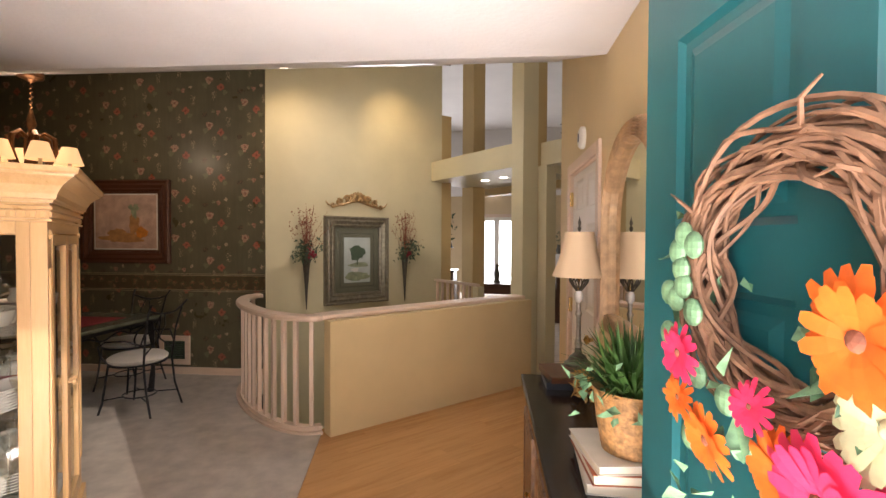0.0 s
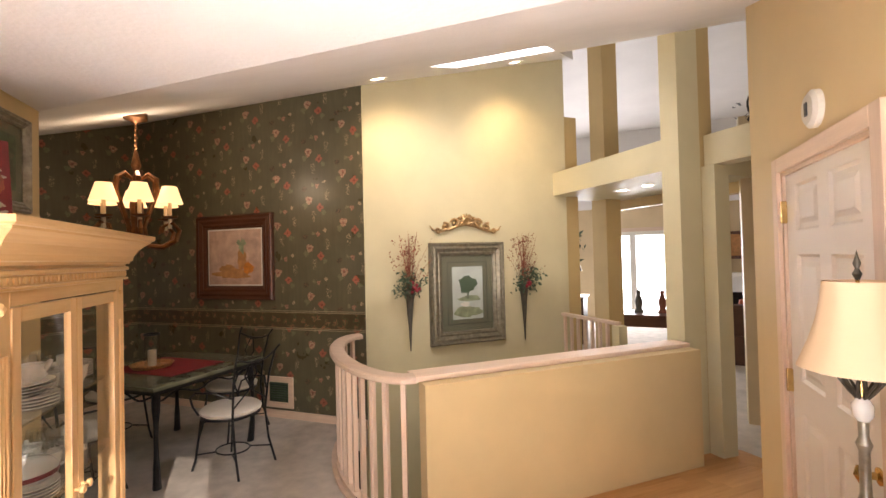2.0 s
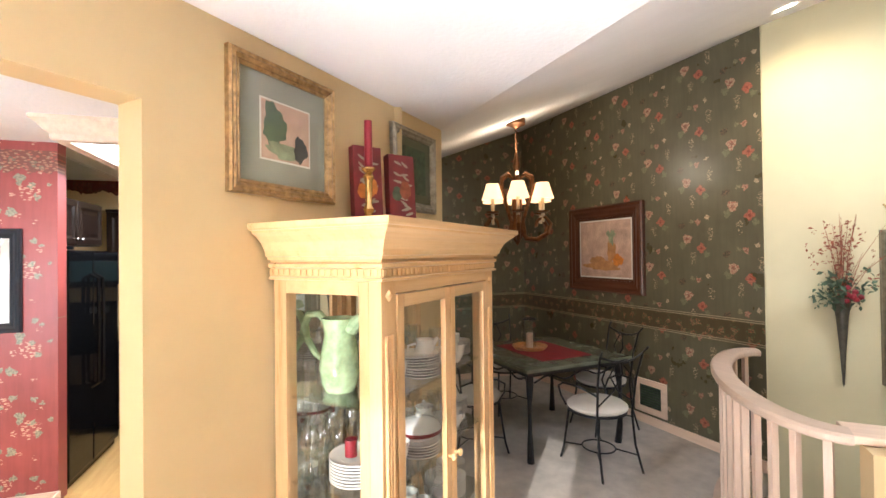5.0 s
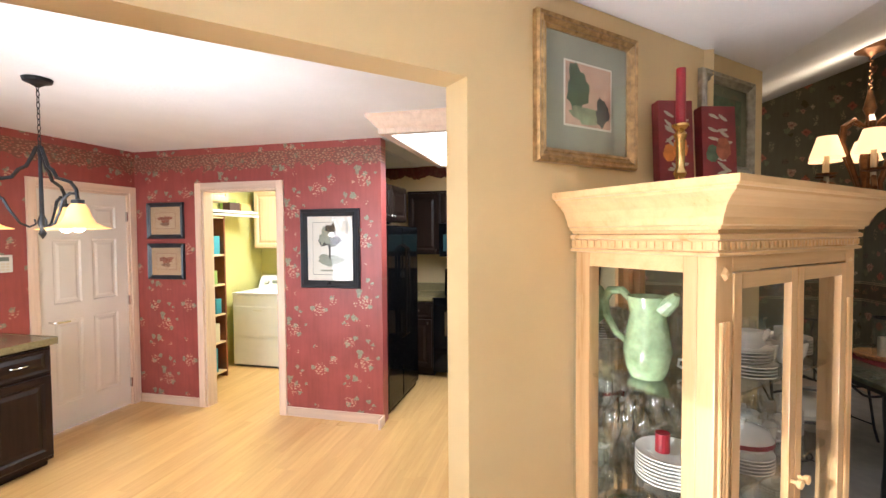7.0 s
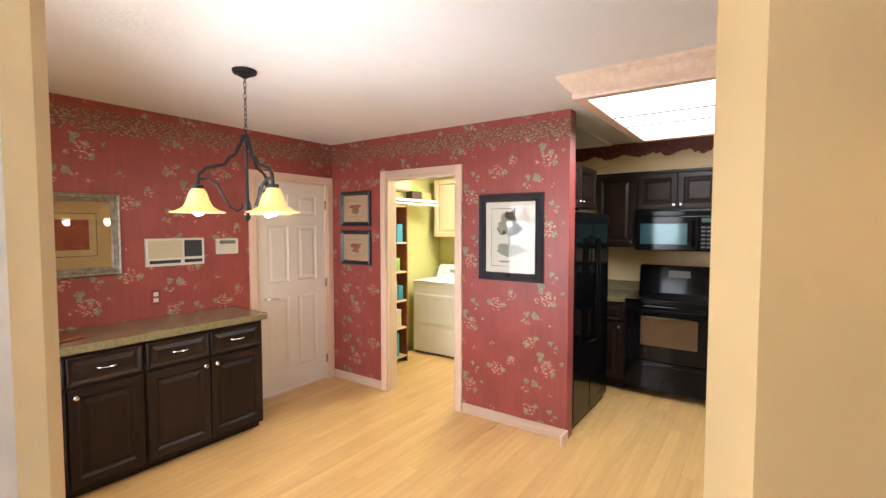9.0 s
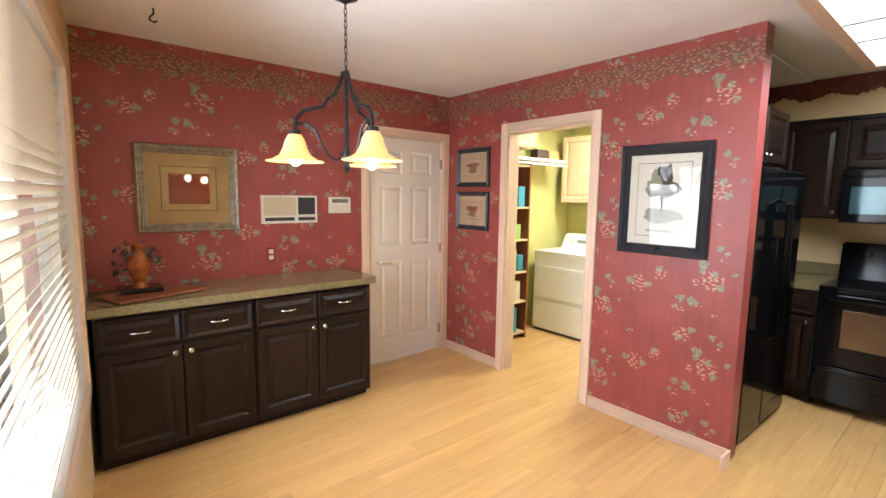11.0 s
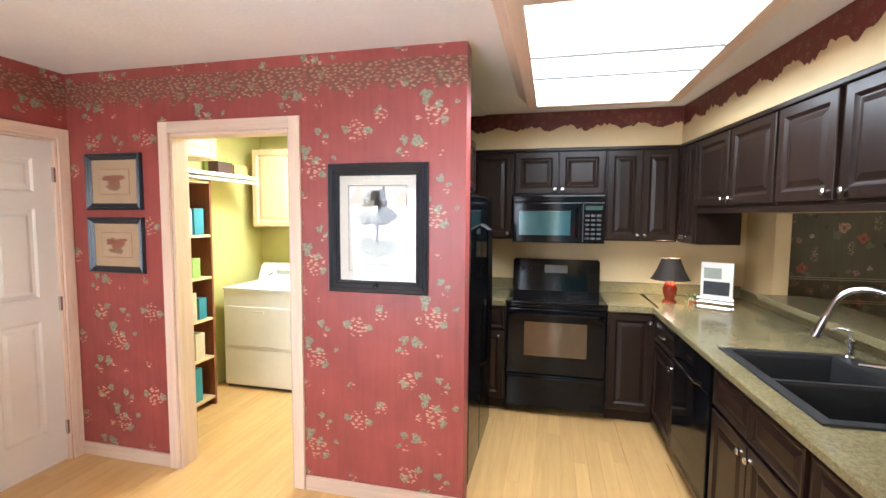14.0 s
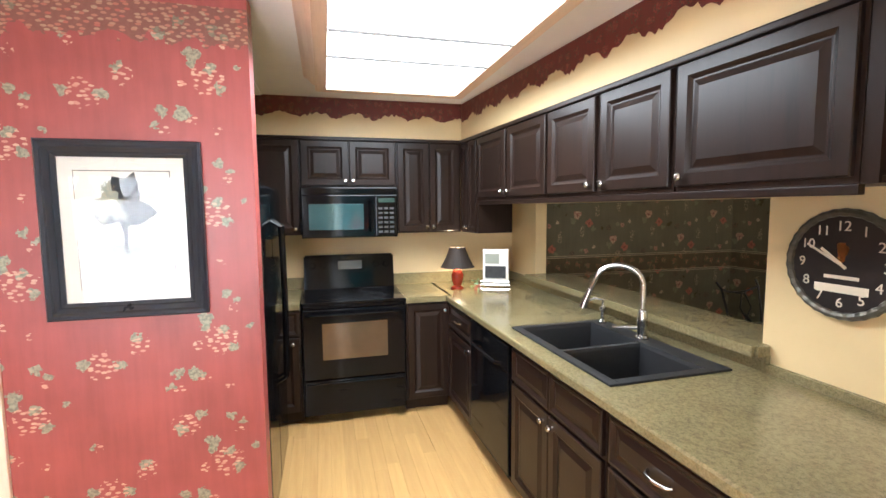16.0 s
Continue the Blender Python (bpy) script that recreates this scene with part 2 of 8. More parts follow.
GOLD = (0.64, 0.485, 0.255)
M_YELLOW = plain("yellow_wall_paint", GOLD, 0.5, var=0.05, scale=2.5, bump=0.12, grain=90)
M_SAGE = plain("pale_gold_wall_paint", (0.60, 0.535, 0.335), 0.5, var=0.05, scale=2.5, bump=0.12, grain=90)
# Tan paint; on the square column's side it carries painted shade.
M_TAN = plain("tan_paint_and_column_shade", (0.50, 0.36, 0.16), 0.5, var=0.06, scale=2.5, bump=0.12, grain=90)
M_TAN2 = plain("light_tan_wall_paint", (0.58, 0.45, 0.27), 0.5, var=0.05, scale=2.5)
M_LAUNDRY = plain("olive_wall_paint", (0.58, 0.54, 0.20), 0.55, var=0.06, scale=3, bump=0.1)
M_WHITE = plain("white_wall_paint", (0.72, 0.70, 0.68), 0.6, var=0.04, scale=2)
M_CEIL = plain("textured_ceiling", (0.80, 0.78, 0.77), 0.85, var=0.03, scale=3, bump=0.55, grain=45, dist=0.004)
PINK, CREAM, LEAFGREY, LEAFPALE = (0.52, 0.23, 0.17), (0.60, 0.40, 0.27), (0.17, 0.19, 0.13), (0.32, 0.32, 0.22)


def spray(x, y, r, lobes=3, phase=0.0):
    return ("spray", x, y, r, lobes, phase, PINK, CREAM)


def leaf(x, y, r, lobes=2, phase=0.0):
    return ("leaf", x, y, r, lobes, phase, LEAFGREY, LEAFPALE)


RED_MOTIFS = [leaf(-0.052, 0.080, 0.034, 3, 0.5), leaf(-0.055, 0.045, 0.020, 2, 1.1), leaf(0.012, 0.030, 0.024, 2, 0.2), leaf(0.046, -0.046, 0.026, 3, 0.9), spray(0.0, -0.01, 0.070, 3, 0.9), spray(-0.09, -0.03, 0.025, 2, 0.2),
              leaf(0.115, 0.040, 0.016, 2, 0.4), leaf(-0.168, -0.140, 0.027, 3, 0.3), leaf(-0.100, -0.150, 0.034, 3, 1.9), spray(-0.062, -0.170, 0.023, 2, 0.8), spray(-0.165, -0.215, 0.025, 2, 0.1), leaf(-0.198, -0.198, 0.019, 2, 0.6),
              leaf(-0.168, 0.150, 0.028, 3, 1.2), leaf(-0.092, 0.205, 0.025, 2, 0.8), spray(-0.15, 0.165, 0.059, 2, 2.4), leaf(0.026, 0.185, 0.023, 3, 0.0), leaf(0.070, 0.155, 0.018, 2, 1.0), spray(0.055, 0.125, 0.020, 2, 0.4),
              leaf(-0.310, 0.020, 0.025, 2, 0.3), spray(-0.30, -0.01, 0.043, 2, 0.0), spray(0.03, -0.21, 0.021, 2, 1.3),
              leaf(0.185, 0.190, 0.025, 3, 0.7), leaf(0.312, 0.178, 0.026, 2, 1.7), spray(0.255, 0.18, 0.067, 3, 2.0), spray(0.22, -0.16, 0.018, 2, 0.5), leaf(0.20, -0.145, 0.014, 2, 0.5)]
M_RED = repeat_paper("red_floral_wallpaper", (0.31, 0.065, 0.055), 0.686, 0.53, RED_MOTIFS, 30.0, 0.42, 2.42)
GREEN_MOTIFS = [("leaf", -0.12, -0.01, 0.036, 3, 0.3, (0.15, 0.15, 0.08), (0.20, 0.19, 0.11)), ("flower", -0.075, 0.045, 0.047, 3, 0.4, (0.34, 0.12, 0.08), (0.52, 0.38, 0.26)),
                ("leaf", 0.10, -0.09, 0.030, 3, 1.4, (0.14, 0.15, 0.08), (0.20, 0.19, 0.11)), ("flower", 0.055, -0.035, 0.044, 4, 1.6, (0.34, 0.075, 0.045), (0.44, 0.16, 0.10)),
                ("flower", 0.025, 0.185, 0.027, 3, 0.0, (0.34, 0.13, 0.09), (0.44, 0.26, 0.18)), ("leaf", -0.03, 0.195, 0.022, 3, 2.2, (0.15, 0.15, 0.08), (0.26, 0.22, 0.13)), ("flower", 0.11, 0.22, 0.020, 4, 1.0, (0.45, 0.32, 0.2), (0.52, 0.4, 0.28)),
                ("leaf", -0.13, 0.16, 0.034, 2, 0.9, (0.045, 0.045, 0.028), (0.16, 0.10, 0.06)),
                ("spray", -0.02, -0.10, 0.034, 2, -1.6, (0.50, 0.39, 0.25), (0.34, 0.24, 0.15)), ("spray", 0.14, 0.10, 0.034, 2, -1.6, (0.50, 0.39, 0.25), (0.34, 0.24, 0.15)), ("spray", 0.14, 0.05, 0.030, 2, -1.6, (0.50, 0.39, 0.25), (0.34, 0.24, 0.15)), ("spray", -0.02, -0.15, 0.028, 2, -1.6, (0.50, 0.39, 0.25), (0.34, 0.24, 0.15))]
M_GREEN = repeat_paper("dark_green_floral_wallpaper", (0.115, 0.102, 0.060), 0.40, 0.49, GREEN_MOTIFS, 40.0, 0.30)
M_BAND = wallpaper("floral_border_paper", (0.085, 0.062, 0.03), (0.42, 0.09, 0.05), (0.50, 0.30, 0.16), (0.10, 0.11, 0.05), 0.10, None, 0.35)
M_IVY = wallpaper("berry_garland_border", (0.13, 0.020, 0.014), (0.34, 0.09, 0.05), (0.26, 0.045, 0.03), (0.09, 0.06, 0.03), 0.07, None, 0.5)
M_TRIM = wood("pickled_oak_trim", (0.72, 0.55, 0.42), (0.62, 0.45, 0.33), 0.4, 0)
M_TRIMZ = wood("pickled_oak_upright", (0.72, 0.55, 0.42), (0.62, 0.45, 0.33), 0.4, 2)
M_DOORW = plain("white_door_paint", (0.76, 0.70, 0.62), 0.38, var=0.03, scale=3, bump=0.06)
M_OAK = wood("honey_oak_floor", (0.58, 0.31, 0.12), (0.47, 0.23, 0.08), 0.2, 0, 1.0, 0.05, 0.07)
M_OAK2 = wood("pale_oak_floor", (0.60, 0.37, 0.14), (0.54, 0.315, 0.115), 0.16, 0, 1.0, 0.03, 0.06)
M_CARPET = plain("beige_carpet", (0.55, 0.49, 0.42), 0.95, var=0.16, scale=7, bump=0.9, grain=260, dist=0.006)

# ---- mesh helpers ----


def part(name, bm, material, parent=None, label=""):
    """Links a bmesh as one mesh object, under a parent if given."""
    me = bpy.data.meshes.new(name)
    bm.to_mesh(me)
    bm.free()
    if material is not None:
        for m in (material if isinstance(material, (list, tuple)) else [material]):
            me.materials.append(m)
    ob = new(name, me)
    if parent is not None:
        ob.parent = parent
    if label:
        tagged(ob, label)
    return ob


def thing(name, m, label, category, group="", kind=""):
    """An empty at the thing's base."""
    ob = new(name)
    ob.empty_display_size = 0.05
    ob.matrix_world = m
    return tagged(ob, label, category, group, kind)


def smooth(ob, angle=40):
    for p in ob.data.polygons:
        p.use_smooth = True
    bm = bmesh.new()
    bm.from_mesh(ob.data)
    lim = radians(angle)
    for e in bm.edges:
        e.smooth = len(e.link_faces) == 2 and e.calc_face_angle(0) < lim
    bm.to_mesh(ob.data)
    bm.free()
    return ob


def box(x0, x1, y0, y1, z0, z1, bev=0.0, bm=None):
    own = bm is None
    b = bmesh.new() if (own or bev) else bm
    vs = [b.verts.new((x, y, z)) for x in (x0, x1) for y in (y0, y1) for z in (z0, z1)]
    for f in ((0, 1, 3, 2), (4, 6, 7, 5), (0, 4, 5, 1), (2, 3, 7, 6), (0, 2, 6, 4), (1, 5, 7, 3)):
        b.faces.new([vs[i] for i in f])
    if bev:
        bmesh.ops.bevel(b, geom=b.edges[:], offset=bev, segments=2, affect="EDGES", profile=0.7)
    if not own and bev:
        absorb(bm, b)
        return bm
    return b


def absorb(bm, other, m=None):
    """Adds another bmesh's geometry to bm, moved by m."""
    mp = {}
    for v in other.verts:
        mp[v] = bm.verts.new(m @ v.co if m is not None else v.co)
    for f in other.faces:
        try:
            g = bm.faces.new([mp[v] for v in f.verts])
            g.material_index, g.smooth = f.material_index, f.smooth
        except ValueError:
            pass
    other.free()
    return bm


def lathe(profile, seg=24, bm=None, at=(0, 0, 0)):
    """Turns (radius, height) pairs about z."""
    b = bm or bmesh.new()
    rings = []
    for r, z in profile:
        if r <= 1e-5:
            rings.append([b.verts.new((at[0], at[1], at[2] + z))])
        else:
            rings.append([b.verts.new((at[0] + r * math.cos(2 * math.pi * i / seg), at[1] + r * math.sin(2 * math.pi * i / seg), at[2] + z)) for i in range(seg)])
    for a, c in zip(rings, rings[1:]):
        for i in range(seg):
            j = (i + 1) % seg
            if len(a) == 1 and len(c) == 1:
                continue
            if len(a) == 1:
                b.faces.new((a[0], c[j], c[i]))
            elif len(c) == 1:
                b.faces.new((a[i], a[j], c[0]))
            else:
                b.faces.new((a[i], a[j], c[j], c[i]))
    return b


def tube(points, radius, seg=8, bm=None, closed=False):
    """A round bar swept along points; radius is a number or a list."""
    b = bm or bmesh.new()
    pts = [Vector(p) for p in points]
    n = len(pts)
    rings = []
    up = Vector((0, 0, 1))
    prev = None
    for i, p in enumerate(pts):
        a = pts[(i - 1) % n] if (closed or i > 0) else p
        c = pts[(i + 1) % n] if (closed or i < n - 1) else p
        t = (c - a).normalized()
        if prev is None:
            s = t.cross(up)
            if s.length < 0.05:
                s = t.cross(Vector((1, 0, 0)))
            s.normalize()
        else:
            s = (prev - t * prev.dot(t))
            s = s.normalized() if s.length > 1e-4 else t.cross(up).normalized()
        prev = s
        w = s.cross(t)
        r = radius[i] if isinstance(radius, (list, tuple)) else radius
        rings.append([b.verts.new(p + (s * math.cos(2 * math.pi * k / seg) + w * math.sin(2 * math.pi * k / seg)) * r) for k in range(seg)])
    pairs = list(zip(rings, rings[1:])) + ([(rings[-1], rings[0])] if closed else [])
    for a, c in pairs:
        for k in range(seg):
            j = (k + 1) % seg
            b.faces.new((a[k], a[j], c[j], c[k]))
    if not closed:
        b.faces.new(rings[0][::-1])
        b.faces.new(rings[-1])
    return b


def sweep(profile, path, closed=False, bm=None):
    """Sweeps a 2D profile (out, up) along a path in the xy plane; out is to the right of travel."""
    b = bm or bmesh.new()
    pts = [Vector(p) for p in path]
    n = len(pts)
    rings = []
    for i, p in enumerate(pts):
        a = pts[(i - 1) % n] if (closed or i > 0) else None
        c = pts[(i + 1) % n] if (closed or i < n - 1) else None
        d1 = (p - a).normalized() if a is not None else (c - p).normalized()
        d2 = (c - p).normalized() if c is not None else d1
        n1, n2 = Vector((d1.y, -d1.x, 0)), Vector((d2.y, -d2.x, 0))
        m = (n1 + n2)
        m = m / max(0.2, m.dot(n1)) if m.length > 1e-4 else n1
        rings.append([b.verts.new(p + m * o + Vector((0, 0, u))) for o, u in profile])
    k = len(profile)
    pairs = list(zip(rings, rings[1:])) + ([(rings[-1], rings[0])] if closed else [])
    for r, s in pairs:
        for i in range(k):
            j = (i + 1) % k
            b.faces.new((r[i], r[j], s[j], s[i]))
    if not closed:
        b.faces.new(rings[0][::-1])
        b.faces.new(rings[-1])
    bmesh.ops.recalc_face_normals(b, faces=b.faces[:])
    return b


def along(p0, p1, z=0.0):
    """A pose at p0 whose x runs to p1; its y is to the left of travel."""
    d = Vector((p1[0] - p0[0], p1[1] - p0[1]))
    return Matrix.Translation((p0[0], p0[1], z)) @ Matrix.Rotation(math.atan2(d.y, d.x), 4, "Z"), d.length


def wall(name, p0, p1, z0, z1, t, mats, label, holes=(), top=None):
    """A wall whose face lies on p0-p1 (room to the right of travel), t thick to the left.
    mats: face, back, reveals. holes: (x0, x1, z0, z1). top: heights of the top at both ends."""
    m, length = along(p0, p1)
    xs = sorted({0, length, *[v for h in holes for v in h[:2]]})
    zs = sorted({z0, z1, *[v for h in holes for v in h[2:]]})

    def zt(x, z):
        return z if top is None or z < z1 - 1e-6 else top[0] + (top[1] - top[0]) * x / length

    def solid(i, j):
        if not (0 <= i < len(xs) - 1 and 0 <= j < len(zs) - 1):
            return False
        cx, cz = (xs[i] + xs[i + 1]) / 2, (zs[j] + zs[j + 1]) / 2
        return not any(h[0] < cx < h[1] and h[2] < cz < h[3] for h in holes)
    bm = bmesh.new()

    def quad(pts, k):
        f = bm.faces.new([bm.verts.new(p) for p in pts])
        f.material_index = k
    for i in range(len(xs) - 1):
        for j in range(len(zs) - 1):
            if not solid(i, j):
                continue
            a, c = xs[i], xs[i + 1]
            e, g = zs[j], zs[j + 1]
            quad([(a, 0, e), (c, 0, e), (c, 0, zt(c, g)), (a, 0, zt(a, g))], 0)
            quad([(c, t, e), (a, t, e), (a, t, zt(a, g)), (c, t, zt(c, g))], 1)
            if not solid(i - 1, j):
                quad([(a, t, e), (a, 0, e), (a, 0, zt(a, g)), (a, t, zt(a, g))], 2)
            if not solid(i + 1, j):
                quad([(c, 0, e), (c, t, e), (c, t, zt(c, g)), (c, 0, zt(c, g))], 2)
            if not solid(i, j - 1):
                quad([(a, t, e), (c, t, e), (c, 0, e), (a, 0, e)], 2)
            if not solid(i, j + 1):
                quad([(a, 0, zt(a, g)), (c, 0, zt(c, g)), (c, t, zt(c, g)), (a, t, zt(a, g))], 2)
    bmesh.ops.remove_doubles(bm, verts=bm.verts[:], dist=1e-5)
    ob = part(name, bm, mats)
    ob.matrix_world = m
    return tagged(ob, label, "wall", kind="structure")


def slab(name, outline, z, thick, material, label, category, up=True):
    """A flat sheet: outline in xy, its visible face at z, thick away from the room."""
    bm = bmesh.new()
    a = [bm.verts.new((x, y, z)) for x, y in outline]
    c = [bm.verts.new((x, y, z - thick if up else z + thick)) for x, y in outline]
    bm.faces.new(a)
    bm.faces.new(c[::-1])
    for i in range(len(a)):
        j = (i + 1) % len(a)
        bm.faces.new((a[i], c[i], c[j], a[j]))
    bmesh.ops.recalc_face_normals(bm, faces=bm.faces[:])
    return tagged(part(name, bm, material), label, category, kind="structure")

# ---- plan ----
RX, DY, CZ = -3.49, -2.31, 2.45          # red wall, breakfast end wall, flat ceiling
DIAG_A, DIAG_B = (-0.44, 0.61), (-2.53, 2.70)  # diagonal wall between foyer and kitchen
S0 = Vector((-1.0, 3.95))                 # near end of the half wall
SU = Vector((0.662, 0.749))
SV = Vector((-0.749, 0.662))


def sxy(u, v):
    p = S0 + SU * u + SV * v
    return (p.x, p.y)


SM = Matrix.Translation((S0.x, S0.y, 0)) @ Matrix.Rotation(math.atan2(SU.y, SU.x), 4, "Z")
CREASE = Vector((-2.53, 2.70))
CN = Vector((-0.124, 0.9923))


def vault(x, y):
    """Height of the rising ceiling."""
    return CZ + 0.372 * max(0.0, (Vector((x, y)) - CREASE).dot(CN))


def right_x(y):
    return 0.94 - 0.1015 * (y - 3.207)


# floors
slab("floor_kitchen", [(-6.2, -2.5), (-0.3, -2.5), (-0.3, 0.47), (-2.9, 3.07), (-2.9, 2.15), (-6.2, 2.15)], -0.006, 0.2, M_OAK2, "sub floor under the pale oak boards", "floor")
FOYER = [(0.05, 0.5), (1.25, 0.5), (0.85, 5.42), sxy(2.75, -0.25), sxy(2.75, -0.02), sxy(0.0, -0.02), (-0.74, 3.08), (-1.6, 2.3), (-1.6, 1.5), (-0.3, 0.47)]
slab("floor_foyer", FOYER, -0.004, 0.2, M_OAK, "sub floor under the honey oak boards of the foyer", "floor")


def rail_curve(n=24, off=0.0):
    """The curved edge of the stairwell, from the half wall to the papered wall."""
    out = []
    for i in range(n + 1):
        a = math.pi * i / n
        out.append(sxy(-(0.345 + off) * math.sin(a) - 0.02, 0.86 - (0.86 + off) * math.cos(a)))
    return out


CARPET = [(-0.74, 3.08)] + rail_curve() + [(-2.3, 5.3), (-5.6, 5.0), (-5.6, 2.2), (-2.5, 2.2), (-1.6, 2.3)]
slab("floor_dining", CARPET, 0.012, 0.2, M_CARPET, "beige cut-pile carpet in the dining room", "floor")
slab("floor_great_room", [sxy(2.3, 2.4), sxy(2.3, 0.0), sxy(2.75, -0.02), sxy(2.75, -0.25), (0.85, 5.42), (7, 5.42), (7, 15), (-7, 15), (-7, 8)], -0.002, 0.2, M_CARPET, "pale carpet of the great room", "floor")
slab("floor_laundry", [(-6.2, -2.5), (-3.4, -2.5), (-3.4, 0.1), (-6.2, 0.1)], -0.003, 0.2, M_OAK2, "pale wood floor of the laundry", "floor")
slab("floor_lower", [(-4, 3), (3, 3), (3, 9), (-4, 9)], -2.7, 0.2, M_CARPET, "carpet at the foot of the stairs", "floor")

# flat ceiling
cr0, cr1 = CREASE - Vector((CN.y, -CN.x)) * 0.0, CREASE + Vector((CN.y, -CN.x)) * 4.2
slab("ceiling_flat", [(-0.3, -2.5), (-0.3, 0.2), (1.6, 0.2), (cr1.x, cr1.y), (CREASE.x, CREASE.y), (-6.25, CREASE.y - 3.72 * 0.125), (-6.25, -2.5)], CZ, 0.12, M_CEIL, "white textured plaster ceiling", "ceiling", up=False)
CE = Vector((CN.y, -CN.x))
SKY = (1.57, 2.42, 1.62, 2.27)            # skylight well, along and across the crease


def crease_xy(a, b):
    p = CREASE + CE * a + CN * b
    return (p.x, p.y)


def vault_ceiling():
    bm = bmesh.new()
    xs, ys = [-4.2, SKY[0], SKY[1], 4.4], [0.0, SKY[2], SKY[3], 2.62, 4.6]
    for i in range(3):
        for j in range(4):
            if (i == 1 and j == 1) or (i == 2 and j == 3):
                continue
            q = [crease_xy(xs[i], ys[j]), crease_xy(xs[i + 1], ys[j]), crease_xy(xs[i + 1], ys[j + 1]), crease_xy(xs[i], ys[j + 1])]
            bm.faces.new([bm.verts.new((x, y, vault(x, y))) for x, y in q])
    bmesh.ops.remove_doubles(bm, verts=bm.verts[:], dist=1e-4)
    bmesh.ops.solidify(bm, geom=bm.faces[:], thickness=-0.1)
    # the skylight's shaft
    for (a0, b0), (a1, b1) in (((SKY[0], SKY[2]), (SKY[1], SKY[2])), ((SKY[1], SKY[2]), (SKY[1], SKY[3])), ((SKY[1], SKY[3]), (SKY[0], SKY[3])), ((SKY[0], SKY[3]), (SKY[0], SKY[2]))):
        p, q = crease_xy(a0, b0), crease_xy(a1, b1)
        bm.faces.new([bm.verts.new(v) for v in ((*p, vault(*p)), (*q, vault(*q)), (*q, vault(*q) + 0.45), (*p, vault(*p) + 0.45))])
    bmesh.ops.recalc_face_normals(bm, faces=bm.faces[:])
    tagged(part("ceiling_vault", bm, M_CEIL), "white textured ceiling rising towards the stairs, with a skylight", "ceiling", kind="structure")


vault_ceiling()
slab("ceiling_great_room", [(-9, 6), (9, 4.2), (9, 16), (-9, 16)], 4.6, 0.1, M_WHITE, "high white ceiling of the great room", "ceiling", up=False)
slab("ceiling_laundry", [(-6.2, -2.5), (-3.6, -2.5), (-3.6, 0.1), (-6.2, 0.1)], CZ - 0.01, 0.08, M_CEIL, "white laundry ceiling", "ceiling", up=False)

# walls; travel keeps the room on the right
DL = math.hypot(DIAG_A[0] - DIAG_B[0], DIAG_A[1] - DIAG_B[1])
d0 = 0.52
dA = (DIAG_A[0] + d0 * 0.7071, DIAG_A[1] - d0 * 0.7071)
wall("wall_diagonal_stub", dA, DIAG_A, 0, CZ, 0.03, [M_YELLOW, M_YELLOW, M_YELLOW], "golden yellow wall beside the open doorway", ())
wall("wall_diagonal", DIAG_A, DIAG_B, 0, CZ, 0.12, [M_YELLOW, M_YELLOW, M_YELLOW], "golden yellow diagonal wall with an open doorway", [(0.0, 1.13, -1, 2.11)])
wall("wall_red_door", (RX, DY), (RX, 0.25), 0, CZ, 0.12, [M_RED, M_LAUNDRY, M_RED], "red floral papered wall with the laundry doorway", [(0.77, 1.57, -1, 2.06)])
wall("wall_breakfast_end", (-0.33, DY), (RX, DY), 0, CZ, 0.12, [M_RED, M_WHITE, M_RED], "red floral papered end wall", [(2.27, 3.09, -1, 2.04)])
wall("wall_breakfast_window", (-0.452, 0.585), (-0.68, DY), 0, CZ, 0.14, [M_YELLOW, M_WHITE, M_WHITE], "yellow wall with the breakfast window", [(0.35, 2.35, 0.55, 2.1)])
wall("wall_sink", (-5.6, 2.26), (-2.15, 2.26), 0, CZ, 0.10, [M_YELLOW, M_GREEN, M_YELLOW], "golden wall with a pass-through above the sink", [(0.62, 2.71, 1.02, 1.62)])
wall("wall_range", (-5.48, -0.55), (-5.48, 2.27), 0, CZ, 0.1, [M_YELLOW, M_WHITE, M_YELLOW], "golden wall behind the range", ())
wall("wall_fridge_back", (-3.55, -0.5), (-5.8, -0.5), 0, CZ, 0.1, [M_YELLOW, M_LAUNDRY, M_YELLOW], "wall behind the refrigerator", ())
wall("wall_dining_back", (-5.4, 4.73), (-2.27, 5.12), 0, 4.0, 0.12, [M_GREEN, M_WHITE, M_SAGE], "dark green floral papered wall with a border", (), (vault(-5.4, 4.73) + 0.02, vault(-2.27, 5.12) + 0.02))
wall("wall_dining_side", (-5.36, 2.36), (-5.36, 4.78), 0, 4.0, 0.12, [M_GREEN, M_WHITE, M_GREEN], "dark green floral papered side wall", (), (vault(-5.42, 2.1) + 0.02, vault(-5.42, 4.78) + 0.02))
wall("wall_dining_return", (-2.60, 2.64), (-2.60, 2.36), 0, CZ + 0.3, 0.05, [M_GREEN, M_YELLOW, M_GREEN], "papered return beside the pass-through", ())
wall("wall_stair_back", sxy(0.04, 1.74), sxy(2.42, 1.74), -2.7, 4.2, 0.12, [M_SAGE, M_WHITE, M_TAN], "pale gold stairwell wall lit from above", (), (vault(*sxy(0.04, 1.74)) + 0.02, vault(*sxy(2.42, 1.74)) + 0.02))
wall("wall_stair_below", sxy(2.5, 0.0), sxy(-0.6, 0.0), -2.7, -0.2, 0.1, [M_SAGE, M_WHITE, M_SAGE], "stairwell wall below the floor", ())
